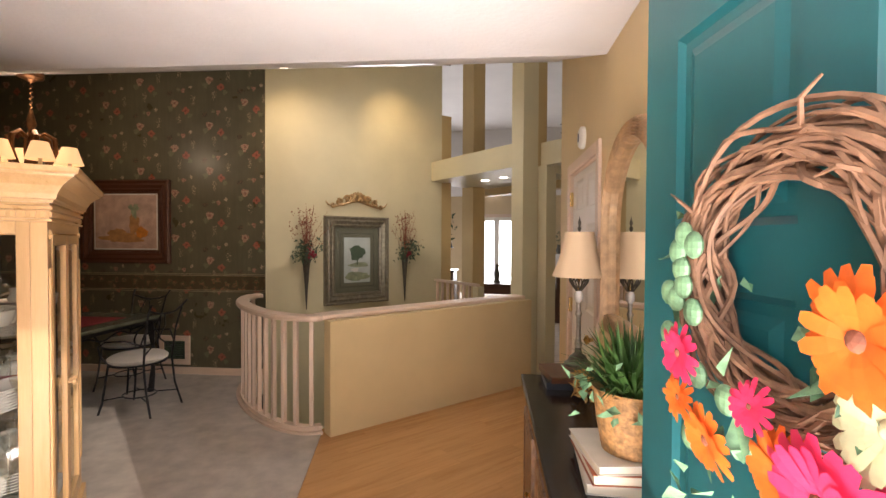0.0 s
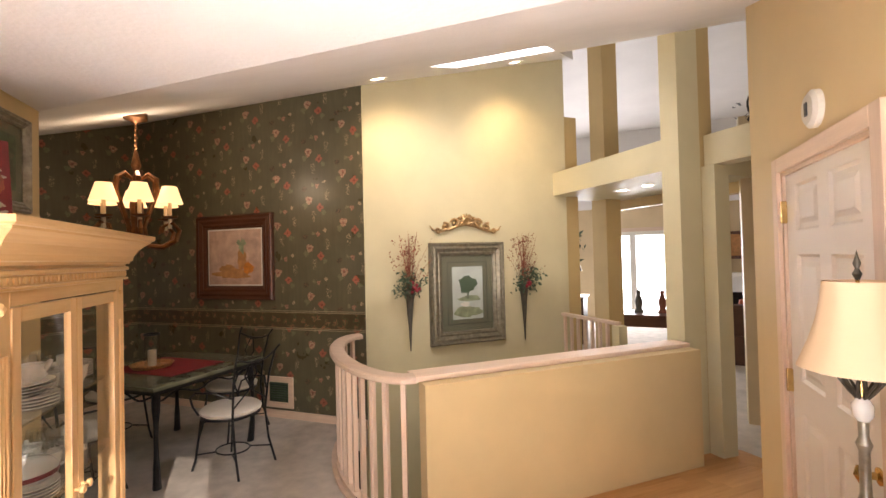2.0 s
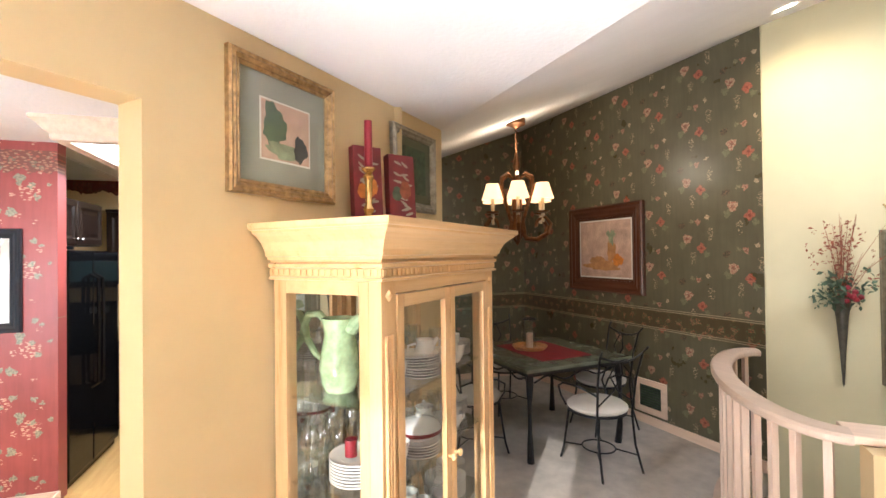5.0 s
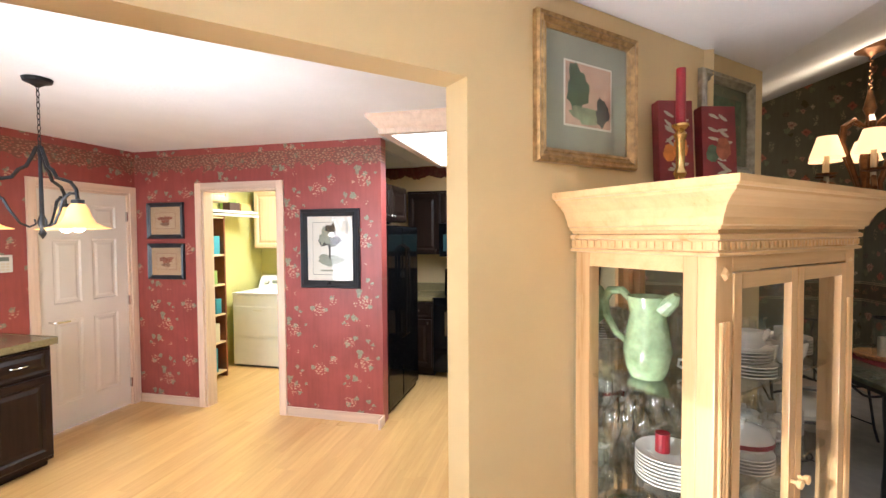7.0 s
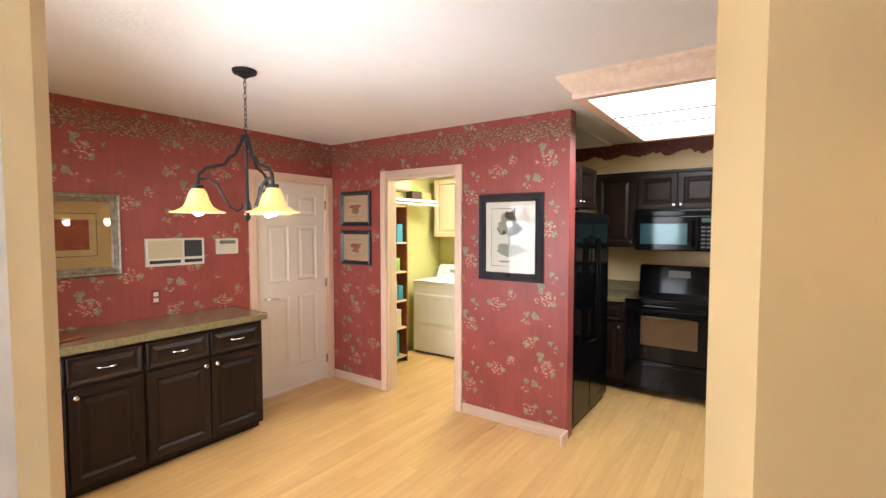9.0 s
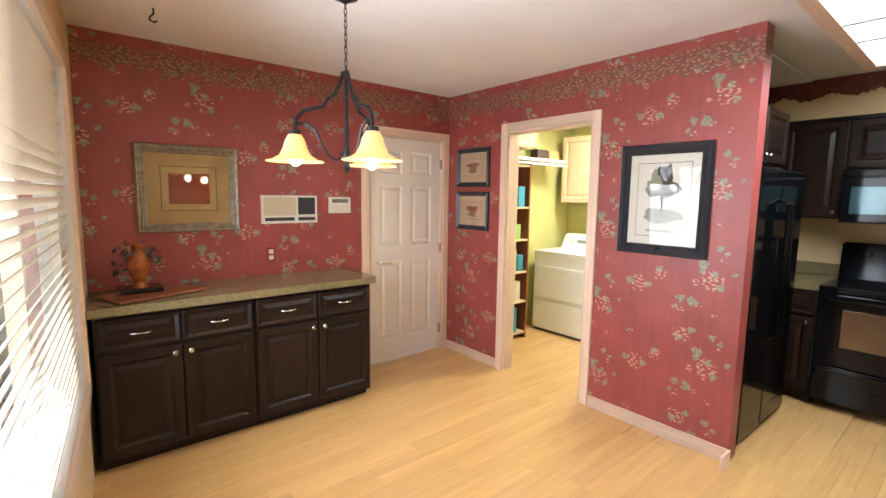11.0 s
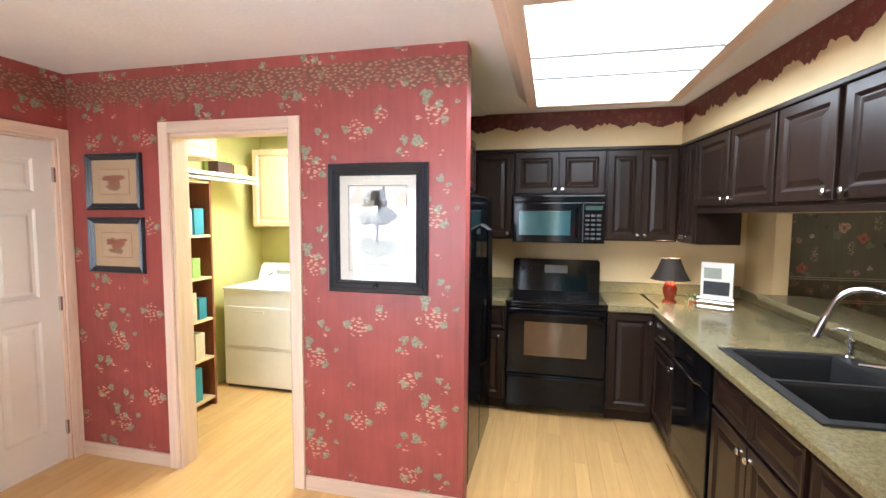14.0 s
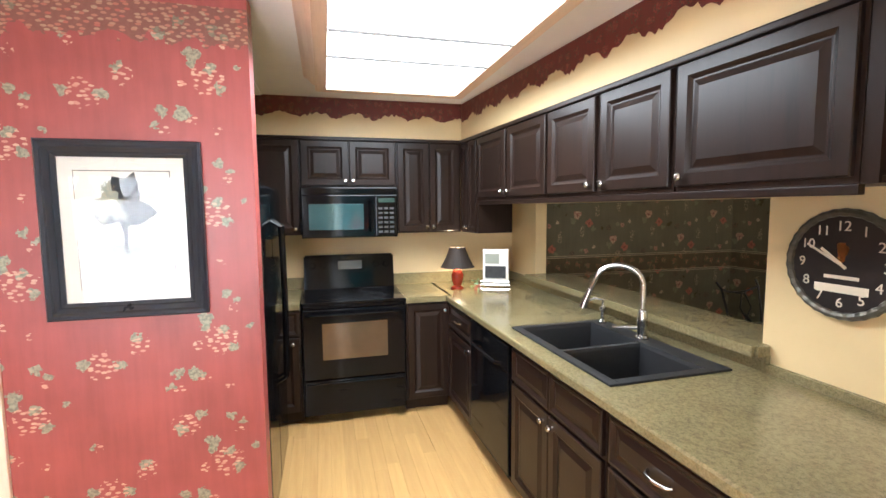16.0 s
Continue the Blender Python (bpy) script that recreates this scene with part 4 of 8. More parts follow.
def wreath():
    # hangs on the door's outer face; local x towards the free edge, y out of the face
    cx, cz, rad = 0.475, 1.45, 0.17
    m = door_m @ pose(cx, 0.048, cz, 0, 0, 180)
    t = thing("wreath", m, "grapevine wreath with orange, pink and cream silk daisies on the door", "wreath")
    rnd = random.Random(4)
    for k in range(46):
        ph, r0 = rnd.uniform(0, 6.28), rad + rnd.uniform(-0.032, 0.032)
        pts = []
        w1, w2 = rnd.uniform(0, 6.28), rnd.randint(2, 4)
        for i in range(44):
            a = 2 * math.pi * i / 44
            r = r0 + 0.015 * math.sin(w2 * a + w1)
            pts.append((r * math.cos(a), -0.035 + 0.026 * math.cos(w2 * a + ph), r * math.sin(a)))
        part("vine", tube(pts, rnd.uniform(0.0025, 0.0048), 5, closed=True), M_TWIG, t)
    for k in range(5):
        a = rnd.uniform(0.2, 3.0)
        p = Vector((rad * math.cos(a), -0.05, rad * math.sin(a)))
        q = p + Vector((rnd.uniform(-0.09, 0.09), rnd.uniform(-0.03, 0.0), rnd.uniform(-0.02, 0.06)))
        part("twig", tube([p, (p + q) / 2 + Vector((0, -0.012, 0.01)), q], [0.004, 0.003, 0.0015], 5), M_TWIG, t)
    # x is mirrored by the half turn: negative x is the free edge
    for x, z, r, mt, s, n in ((0.175, -0.045, 0.078, M_PETAL_O, 12, 22), (-0.14, -0.135, 0.056, M_PETAL_P, 13, 14), (0.03, -0.165, 0.04, M_PETAL_P, 18, 14), (-0.155, -0.215, 0.045, M_PETAL_O, 16, 14), (-0.075, -0.255, 0.06, M_PETAL_O, 11, 18),
                              (0.07, -0.235, 0.066, M_PETAL_O, 20, 16), (0.20, -0.125, 0.07, M_PETAL_C, 15, 20), (0.15, -0.225, 0.088, M_PETAL_P, 14, 18), (0.24, -0.235, 0.085, M_PETAL_P, 19, 16)):
        flower(t, (0.88 * x, -0.085 - 0.004 * (s % 5), 0.88 * z), 0.9 * r, mt, s, n)
    bm = bmesh.new()
    for c in ((-0.18, -0.03, 0.02), (-0.2, -0.03, -0.08), (-0.13, -0.04, -0.29), (0.0, -0.06, -0.32), (0.1, -0.06, -0.34), (0.10, -0.06, -0.08), (-0.03, -0.06, -0.20), (0.18, -0.06, -0.10)):
        leaf_cluster(bm, c, 9, (0.035, 0.02, 0.04), 0.05, rnd)
    part("foliage", bm, M_IVYLEAF, t)
    for x, z in ((-0.24, 0.075), (-0.265, 0.04), (-0.20, 0.055), (-0.25, 0.005), (-0.30, -0.05), (-0.27, -0.06), (-0.24, -0.03), (-0.20, -0.08), (-0.18, -0.2), (-0.30, -0.14), (-0.2, -0.33), (-0.08, -0.22)):
        b = bmesh.new()
        bmesh.ops.create_uvsphere(b, u_segments=12, v_segments=7, radius=0.021, matrix=Matrix.Diagonal((1, 0.45, 1, 1)))
        o = part("round_leaf", b, M_IVYLEAF, t)
        o.location = (x * 0.66, -0.075, z * 0.75)


wreath()


# ---- foyer: right-hand wall ----
RW_ANG = -84.2


def on_right(y, z, off=0.0):
    """A pose on the entry's side wall: local -y faces the room, local x runs towards the door."""
    return Matrix.Translation((right_x(y) - off, y, z)) @ Matrix.Rotation(radians(RW_ANG), 4, "Z")


def closet_door():
    m = on_right(4.098, 0.0)
    casing("door_casing", m, 0.83, 1.98)
    t = tagged(new("door_closet"), "white six-panel closet door, closed", "door", kind="structure")
    t.matrix_world = m
    ob = part("door_leaf", panels_door(0.79, 1.955, SIX, 0.04), M_DOORW, t)
    ob.location = (0.02, 0.012, 0.012)
    for z in (0.25, 1.05, 1.80):
        part("hinge", box(0.012, 0.03, -0.012, 0.012, z - 0.05, z + 0.05, 0.003), M_BRASS, t, "brass hinge")
    k = part("knob", lathe([(0, 0), (0.026, 0), (0.026, 0.005), (0.011, 0.01), (0.011, 0.03), (0.025, 0.04), (0.027, 0.052), (0, 0.066)], 18), M_BRASS, t, "brass knob")
    k.matrix_local = pose(0.745, 0.012, 0.95, 90)


closet_door()


def arched_mirror():
    m = on_right(2.60, 1.08)
    t = thing("mirror", m, "arched mirror in a reeded gilt and pickled frame", "mirror")
    w, h = 0.83, 0.91
    def outline(ins):
        pts, r = [(-w / 2 + ins, ins), (w / 2 - ins, ins)], w / 2 - ins
        zc = h - w / 2
        for i in range(21):
            a = math.pi * i / 20
            pts.append((r * math.cos(a), zc + r * math.sin(a)))
        return pts
    bm = bmesh.new()
    prof = [(0, 0.0), (0, 0.025), (0.012, 0.042)]
    for i in range(6):
        b0 = 0.014 + i * 0.017
        prof += [(b0, 0.040), (b0 + 0.008, 0.052), (b0 + 0.015, 0.040)]
    prof += [(0.122, 0.030), (0.126, 0.012)]
    loops = [[bm.verts.new((x, -d, z)) for x, z in outline(0.72 * ins)] for ins, d in prof]
    for a, b in zip(loops, loops[1:]):
        for i in range(len(a)):
            j = (i + 1) % len(a)
            bm.faces.new((a[i], a[j], b[j], b[i]))
    bmesh.ops.recalc_face_normals(bm, faces=bm.faces[:])
    part("frame", bm, M_MIRFRAME, t)
    g = bmesh.new()
    g.faces.new([g.verts.new((x, -0.014, z)) for x, z in outline(0.086)])
    part("mirror_glass", g, M_MIRROR, t)


M_MIRFRAME = plain("pickled_gilt_frame", (0.50, 0.33, 0.18), 0.34, 0.35, var=0.25, scale=25, bump=0.2)
arched_mirror()


def chime():
    t = thing("smoke_alarm", on_right(3.67, 2.15), "round white alarm disc on the wall", "alarm")
    ob = part("housing", lathe([(0.07, 0), (0.07, 0.02), (0.055, 0.032), (0.03, 0.034), (0, 0.034)], 24), M_WHITEPL, t)
    ob.matrix_local = pose(0, 0, 0, 90)
    part("grille", box(-0.012, 0.012, -0.038, -0.033, -0.025, 0.025, 0.002), M_DARKPL, t)


chime()


def console():
    m = on_right(3.03, 0, 0.42)
    t = thing("console_table", m, "carved brown console with a black lacquer top", "console")
    L, D, H = 1.16, 0.40, 0.825
    part("tabletop", box(-0.02, L, -0.0, D, H - 0.035, H, 0.008), M_BLACKTOP, t, "black lacquer top")
    part("body", box(0.02, L - 0.03, 0.03, D, 0.10, H - 0.035, 0.006), M_CARVED, t)
    part("plinth", box(0.0, L - 0.01, 0.01, D, 0.0, 0.10, 0.012), M_CARVED, t)
    for i in range(2):
        x = 0.09 + i * 0.54
        bm = bmesh.new()
        prev = None
        for ins, y in ((0, 0.03), (0, 0.014), (0.02, 0.008), (0.045, 0.02), (0.07, 0.012)):
            loop = [bm.verts.new(p) for p in ((x + ins, y, 0.16 + ins), (x + 0.38 - ins, y, 0.16 + ins), (x + 0.38 - ins, y, 0.70 - ins), (x + ins, y, 0.70 - ins))]
            if prev:
                for k in range(4):
                    bm.faces.new((prev[k], prev[(k + 1) % 4], loop[(k + 1) % 4], loop[k]))
            prev = loop
        bm.faces.new(prev)
        d = part("door", bm, M_CARVED, t, "carved panel door")
        part("handle", lathe([(0.014, 0), (0.006, 0.008), (0.012, 0.018), (0, 0.026)], 12), M_BRASS, d, "small brass knob").matrix_local = pose(x + 0.34, 0.012, 0.45, 90)
    return m


console_m = console()
CT = 0.825


def console_lamp():
    t = thing("table_lamp", console_m @ pose(0.01, 0.28, CT + 0.062) @ Matrix.Diagonal((0.87, 0.87, 0.885, 1)), "bronze candlestick table lamp with a cream bell shade", "lamp")
    part("foot", lathe([(0, 0), (0.075, 0), (0.078, 0.012), (0.06, 0.022), (0.045, 0.05), (0.02, 0.07), (0.018, 0.1)], 20), M_BRONZEF, t)
    smooth(part("stem", lathe([(0.016, 0.09), (0.022, 0.12), (0.014, 0.15), (0.013, 0.27), (0.020, 0.29), (0.012, 0.31), (0.013, 0.36)], 16), M_SILVERGILT, t))
    smooth(part("crystal_knop", lathe([(0.014, 0.355), (0.024, 0.37), (0.026, 0.40), (0.014, 0.42)], 16), M_CHINA, t, "white stone knop"))
    bm = bmesh.new()
    for i in range(8):
        a = 2 * math.pi * i / 8
        tube([(r * math.cos(a + tw), r * math.sin(a + tw), z) for r, z, tw in ((0.014, 0.42, 0), (0.03, 0.44, 0.1), (0.05, 0.47, 0.25), (0.055, 0.495, 0.4))], 0.004, 5, bm)
        tube([(r * math.cos(a - tw), r * math.sin(a - tw), z) for r, z, tw in ((0.014, 0.42, 0), (0.03, 0.44, 0.1), (0.05, 0.47, 0.25), (0.055, 0.495, 0.4))], 0.004, 5, bm)
    part("basket_collar", bm, M_BRONZEF, t)
    part("rod", lathe([(0.005, 0.42), (0.005, 0.80)], 8), M_BRASS, t)
    bm = bmesh.new()
    n = 40
    prof = [(0.150, 0.50), (0.138, 0.53), (0.118, 0.58), (0.100, 0.64), (0.088, 0.70), (0.082, 0.75)]
    rings = [[bm.verts.new(((r * (1 + 0.012 * math.cos(8 * 2 * math.pi * i / n))) * math.cos(2 * math.pi * i / n), (r * (1 + 0.012 * math.cos(8 * 2 * math.pi * i / n))) * math.sin(2 * math.pi * i / n), z)) for i in range(n)] for r, z in prof]
    for a, b in zip(rings, rings[1:]):
        for i in range(n):
            bm.faces.new((a[i], a[(i + 1) % n], b[(i + 1) % n], b[i]))
    smooth(part("shade", bm, M_SHADE, t, "cream silk bell shade"))
    smooth(part("finial", lathe([(0.004, 0.75), (0.012, 0.77), (0.005, 0.785), (0.010, 0.80), (0.004, 0.82), (0, 0.84)], 12), M_BRONZEF, t))


console_lamp()


def console_clutter():
    rnd = random.Random(8)
    t = thing("plant_basket", console_m @ pose(0.98, 0.25, CT + 0.087), "wicker basket of grassy green foliage on stacked books", "plant")
    part("basket", lathe([(0, 0), (0.085, 0), (0.10, 0.08), (0.11, 0.17), (0.115, 0.18), (0.10, 0.17), (0, 0.15)], 24), M_WICKER, t, "woven wicker basket")
    bm = bmesh.new()
    for k in range(420):
        a, lean, L = rnd.uniform(0, 6.28), rnd.uniform(0.1, 1.15), rnd.uniform(0.10, 0.25)
        p0 = Vector((0.07 * math.cos(a) * rnd.random(), 0.07 * math.sin(a) * rnd.random(), 0.16))
        d = Vector((math.cos(a) * math.sin(lean), math.sin(a) * math.sin(lean), math.cos(lean)))
        side = d.cross(Vector((0, 0, 1))).normalized() * rnd.uniform(0.0025, 0.0055)
        p1, p2 = p0 + d * L * 0.6, p0 + d * L + Vector((0, 0, -L * 0.25 * lean))
        v = [bm.verts.new(q) for q in (p0 - side, p0 + side, p1 + side, p1 - side, p2)]
        bm.faces.new((v[0], v[1], v[2], v[3]))
        bm.faces.new((v[3], v[2], v[4]))
    part("grass", bm, M_GRASS, t, "arching green blades")
    bm = bmesh.new()
    for k in range(10):
        a = rnd.uniform(0, 6.28)
        leaf_cluster(bm, (0.12 * math.cos(a), 0.12 * math.sin(a), 0.12 + rnd.uniform(-0.04, 0.1)), 8, (0.03, 0.03, 0.04), 0.045, rnd)
    part("trailing_leaves", bm, M_IVYLEAF, t)
    for i, (c, dz, w) in enumerate((((0.55, 0.50, 0.42), 0.03, 0.30), ((0.30, 0.08, 0.03), 0.03, 0.28), ((0.62, 0.58, 0.5), 0.025, 0.25))):
        z0 = CT + (0, 0.03, 0.06)[i]
        b = thing("book", console_m @ pose(0.94 + 0.01 * i, 0.22, z0, 0, 0, 6 * i - 4), "hardback book lying in a stack on the console", "book", "books on the console")
        mc = plain("book_cover", c, 0.5, var=0.1)
        part("cover", box(-w / 2, w / 2, -0.11, 0.11, 0, 0.003, 0.001), mc, b)
        part("cover", box(-w / 2, w / 2, -0.11, 0.11, dz - 0.003, dz, 0.001), mc, b)
        part("page_block", box(-w / 2 + 0.004, w / 2 - 0.004, -0.105, 0.107, 0.003, dz - 0.003), M_PAPER, b)
    b = thing("dried_flower_ball", console_m @ pose(0.34, 0.27, CT), "gold dried flower ball on the console", "ornament")
    bm = bmesh.new()
    for k in range(160):
        v = Vector((rnd.gauss(0, 1), rnd.gauss(0, 1), rnd.gauss(0, 1))).normalized()
        leaf_cluster(bm, v * 0.058 + Vector((0, 0, 0.07)), 1, (0.003, 0.003, 0.003), 0.04, rnd)
    part("petals", bm, plain("dried_gold_petal", (0.46, 0.25, 0.07), 0.7, var=0.4, scale=40), b)
    for k in range(2):
        b = thing("small_book", console_m @ pose(0.08, 0.23, CT + 0.031 * k, 0, 0, 8 * k), "dark slim book lying under the table lamp", "book", "small books")
        part("cover", box(-0.10, 0.14, -0.13, 0.10, 0, 0.030, 0.003), M_MAHOG if k else M_BLACKF, b)


console_clutter()

# ---- foyer: half wall cap, curved rail, column, ledge ----


def stair_trim():
    cap = part("trim_half_wall_cap", box(-0.03, 2.22, -0.03, 0.15, 0.886, 0.92, 0.01), M_TRIM)
    cap.matrix_world = SM
    tagged(cap, "pickled oak cap on the half wall", "trim", kind="structure")
    bb, length = along(sxy(0.0, -0.0), sxy(2.2, -0.0))
    b = part("baseboard", box(0, length, -0.012, -0.001, 0, 0.03, 0.003), M_TRIM)
    b.matrix_world = bb
    tagged(b, "thin oak shoe moulding at the half wall", "baseboard", kind="structure")


stair_trim()


def curved_rail():
    t = thing("curved_railing", pose(0, 0, 0), "curved pickled oak railing with square balusters round the stairs", "railing")
    path = [(x, y, 0) for x, y in rail_curve(30, -0.02)]
    hand = part("handrail", sweep([(-0.055, 0.88), (0.055, 0.88), (0.06, 0.89), (0.06, 0.91), (0.05, 0.922), (-0.05, 0.922), (-0.06, 0.91), (-0.06, 0.89)], path), M_TRIM, t)
    part("bottom_rail", sweep([(-0.03, 0.03), (0.03, 0.03), (0.03, 0.065), (-0.03, 0.065)], path), M_TRIM, t)
    part("curb", sweep([(-0.06, -0.02), (0.045, -0.02), (0.045, 0.03), (-0.06, 0.03)], path), M_TRIM, t)
    pts = rail_curve(240, -0.02)
    acc, want, prev = 0.0, 0.07, None
    for p in pts:
        if prev is not None:
            acc += math.hypot(p[0] - prev[0], p[1] - prev[1])
            if acc >= want:
                want += 0.125
                b = part("baluster", box(-0.016, 0.016, -0.016, 0.016, 0.065, 0.88, 0.003), M_TRIMZ, t)
                b.matrix_local = pose(p[0], p[1], 0, 0, 0, math.degrees(math.atan2(p[1] - prev[1], p[0] - prev[0])))
        prev = p


curved_rail()


def stairs():
    for i in range(9):
        z = -0.19 * (9 - i)
        ob = part("stair_step", box(0.05 + 0.24 * i, 2.35, 0.14, 1.73, z - 0.19, z, 0.01), M_CARPET)
        ob.matrix_world = SM
        tagged(ob, "carpeted stair step", "step", "stair steps", "structure")


stairs()


def column(name, u0, u1, v0, v1, z1, mats, label):
    bm = bmesh.new()
    box(u0, u1, v0, v1, 0, z1, 0, bm)
    ob = part(name, bm, mats)
    ob.matrix_world = SM
    return tagged(ob, label, "column", kind="structure")


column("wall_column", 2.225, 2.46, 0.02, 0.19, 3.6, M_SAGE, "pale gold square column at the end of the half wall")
# The column's shade is put into the colour here: tan instead of pale gold.
column("wall_column_side", 2.46, 2.60, 0.02, 0.19, 3.6, M_TAN, "side of the square column, its shade painted as darker tan")
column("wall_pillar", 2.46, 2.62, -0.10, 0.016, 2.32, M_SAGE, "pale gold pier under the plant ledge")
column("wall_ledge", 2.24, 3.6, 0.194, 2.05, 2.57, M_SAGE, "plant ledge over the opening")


def ledge():
    ob = bpy.data.objects["wall_ledge"]
    for v in ob.data.vertices:
        if v.co.z < 1:
            v.co.z = 2.31
    ob2 = column("wall_ledge_entry", 2.50, 2.66, -0.9, 0.016, 2.58, M_SAGE, "plant ledge over the passage")
    for v in ob2.data.vertices:
        if v.co.z < 1:
            v.co.z = 2.33
    for u, v in ((2.75, 1.2), (2.75, 0.85), (2.75, 0.5), (3.2, 0.5)):
        t = thing("ceiling_light", SM @ pose(u, v, 2.31), "recessed ceiling lamp in the ledge's underside", "ceiling light", "recessed lamps")
        part("trim_ring", lathe([(0.055, 0), (0.07, -0.004), (0.075, 0), (0.055, 0.001)], 20), M_WHITEPL, t)
        part("lens", lathe([(0, -0.002), (0.05, -0.002), (0.05, 0), (0, 0)], 20), M_CANLAMP, t)


ledge()
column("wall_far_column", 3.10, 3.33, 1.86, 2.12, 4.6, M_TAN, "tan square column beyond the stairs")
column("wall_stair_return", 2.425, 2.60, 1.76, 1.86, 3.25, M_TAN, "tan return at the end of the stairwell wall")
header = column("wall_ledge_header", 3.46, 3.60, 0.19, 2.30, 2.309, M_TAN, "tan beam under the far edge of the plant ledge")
for v in header.data.vertices:
    if v.co.z < 1:
        v.co.z = 2.20


def far_rail():
    t = thing("stair_railing", SM, "short pickled oak railing across the stairwell's far side", "railing")
    part("handrail", box(2.30, 2.36, 0.85, 1.95, 0.93, 0.965, 0.008), M_TRIM, t)
    part("post", box(2.28, 2.38, 0.80, 0.90, 0, 0.93, 0.005), M_SAGE, t)
    part("sloped_rail", tube([(2.33, 0.84, 0.72), (1.6, 0.84, 0.30)], 0.03, 8), M_TRIM, t)
    for i in range(8):
        part("baluster", box(2.315, 2.345, 1.0 + 0.115 * i, 1.03 + 0.115 * i, 0.0, 0.93, 0.003), M_TRIMZ, t)
    part("bottom_rail", box(2.30, 2.36, 0.9, 1.95, 0.03, 0.06, 0.004), M_TRIM, t)


far_rail()

for at in ((-1.78, 4.70), (-0.93, 5.82)):
    z = vault(*at)
    t = thing("ceiling_light", Matrix.Translation((at[0], at[1], z - 0.004)) @ Vector((-0.372 * CN.x, -0.372 * CN.y, 1)).to_track_quat("Z", "Y").to_matrix().to_4x4(), "recessed ceiling lamp washing the stair wall", "ceiling light", "recessed lamps")
    part("trim_ring", lathe([(0.06, 0), (0.078, -0.006), (0.082, 0), (0.06, 0.001)], 24), M_WHITEPL, t)
    part("lens", lathe([(0, -0.003), (0.058, -0.003), (0.058, 0), (0, 0)], 24), M_CANLAMP, t)

# ---- stairwell wall decoration ----


def on_stair(u, z, off=0.0):
    return SM @ pose(u, 1.74 - off, z)


pic = picture("framed_landscape", on_stair(1.125, 1.255), 0.86, 1.06, 0.135, M_OLIVEF, [(0.13, M_MATGREEN), (0.20, M_BRONZEF), (0.212, M_MATGREEN), (0.255, M_SKYPRINT)], "tree landscape print in a wide bronze and silver frame", depth=0.05)
put_blot(pic, 0.0, -0.20, -0.0136, 0.165, 0.055, 3, M_LEAFMID, rough=0.15)
put_blot(pic, 0.0, 0.09, -0.0136, 0.10, 0.09, 4, M_LEAFDK)
put_blot(pic, 0.02, -0.06, -0.0138, 0.13, 0.03, 5, M_LEAFMID)
put_blot(pic, -0.03, -0.12, -0.0140, 0.05, 0.025, 6, M_WHITEPAPER)
part("trunk", box(-0.008, 0.008, -0.0142, -0.0138, -0.06, 0.06), M_LEAFDK, pic)


def crest():
    t = thing("carved_crest", on_stair(1.125, 1.93), "carved gilt scroll crest above the picture", "ornament")
    rnd = random.Random(2)
    bm = bmesh.new()
    for s in (-1, 1):
        for k, (x, z, r, turns, th) in enumerate(((0.13, 0.06, 0.05, 1.4, 0.016), (0.24, 0.02, 0.045, 1.5, 0.015), (0.07, 0.10, 0.045, 1.2, 0.014), (0.32, -0.015, 0.03, 1.2, 0.012))):
            pts = [(s * (x + r * (1 - i / 22) * math.cos(turns * 6.28 * i / 20 + k)), -0.02 - 0.008 * math.sin(i), z + r * (1 - i / 22) * math.sin(turns * 6.28 * i / 20 + k)) for i in range(20)]
            tube(pts, [th * (0.5 + 0.5 * math.sin(math.pi * (i + 1) / 21)) + 0.003 for i in range(20)], 6, bm)
        tube([(s * x, -0.018, z) for x, z in ((0.0, 0.05), (0.1, 0.03), (0.2, -0.01), (0.3, -0.03), (0.38, -0.01), (0.41, 0.03))], [0.02, 0.018, 0.016, 0.013, 0.01, 0.005], 6, bm)
    part("scrollwork", bm, M_GILT, t)
    bm = bmesh.new()
    for i in range(9):
        a = math.pi * i / 8
        tube([(0, -0.02, 0.05), (0.05 * math.cos(a), -0.04, 0.06 + 0.06 * math.sin(a)), (0.085 * math.cos(a), -0.025, 0.05 + 0.11 * math.sin(a))], [0.014, 0.016, 0.006], 6, bm)
    part("shell", bm, M_GILT, t)


crest()


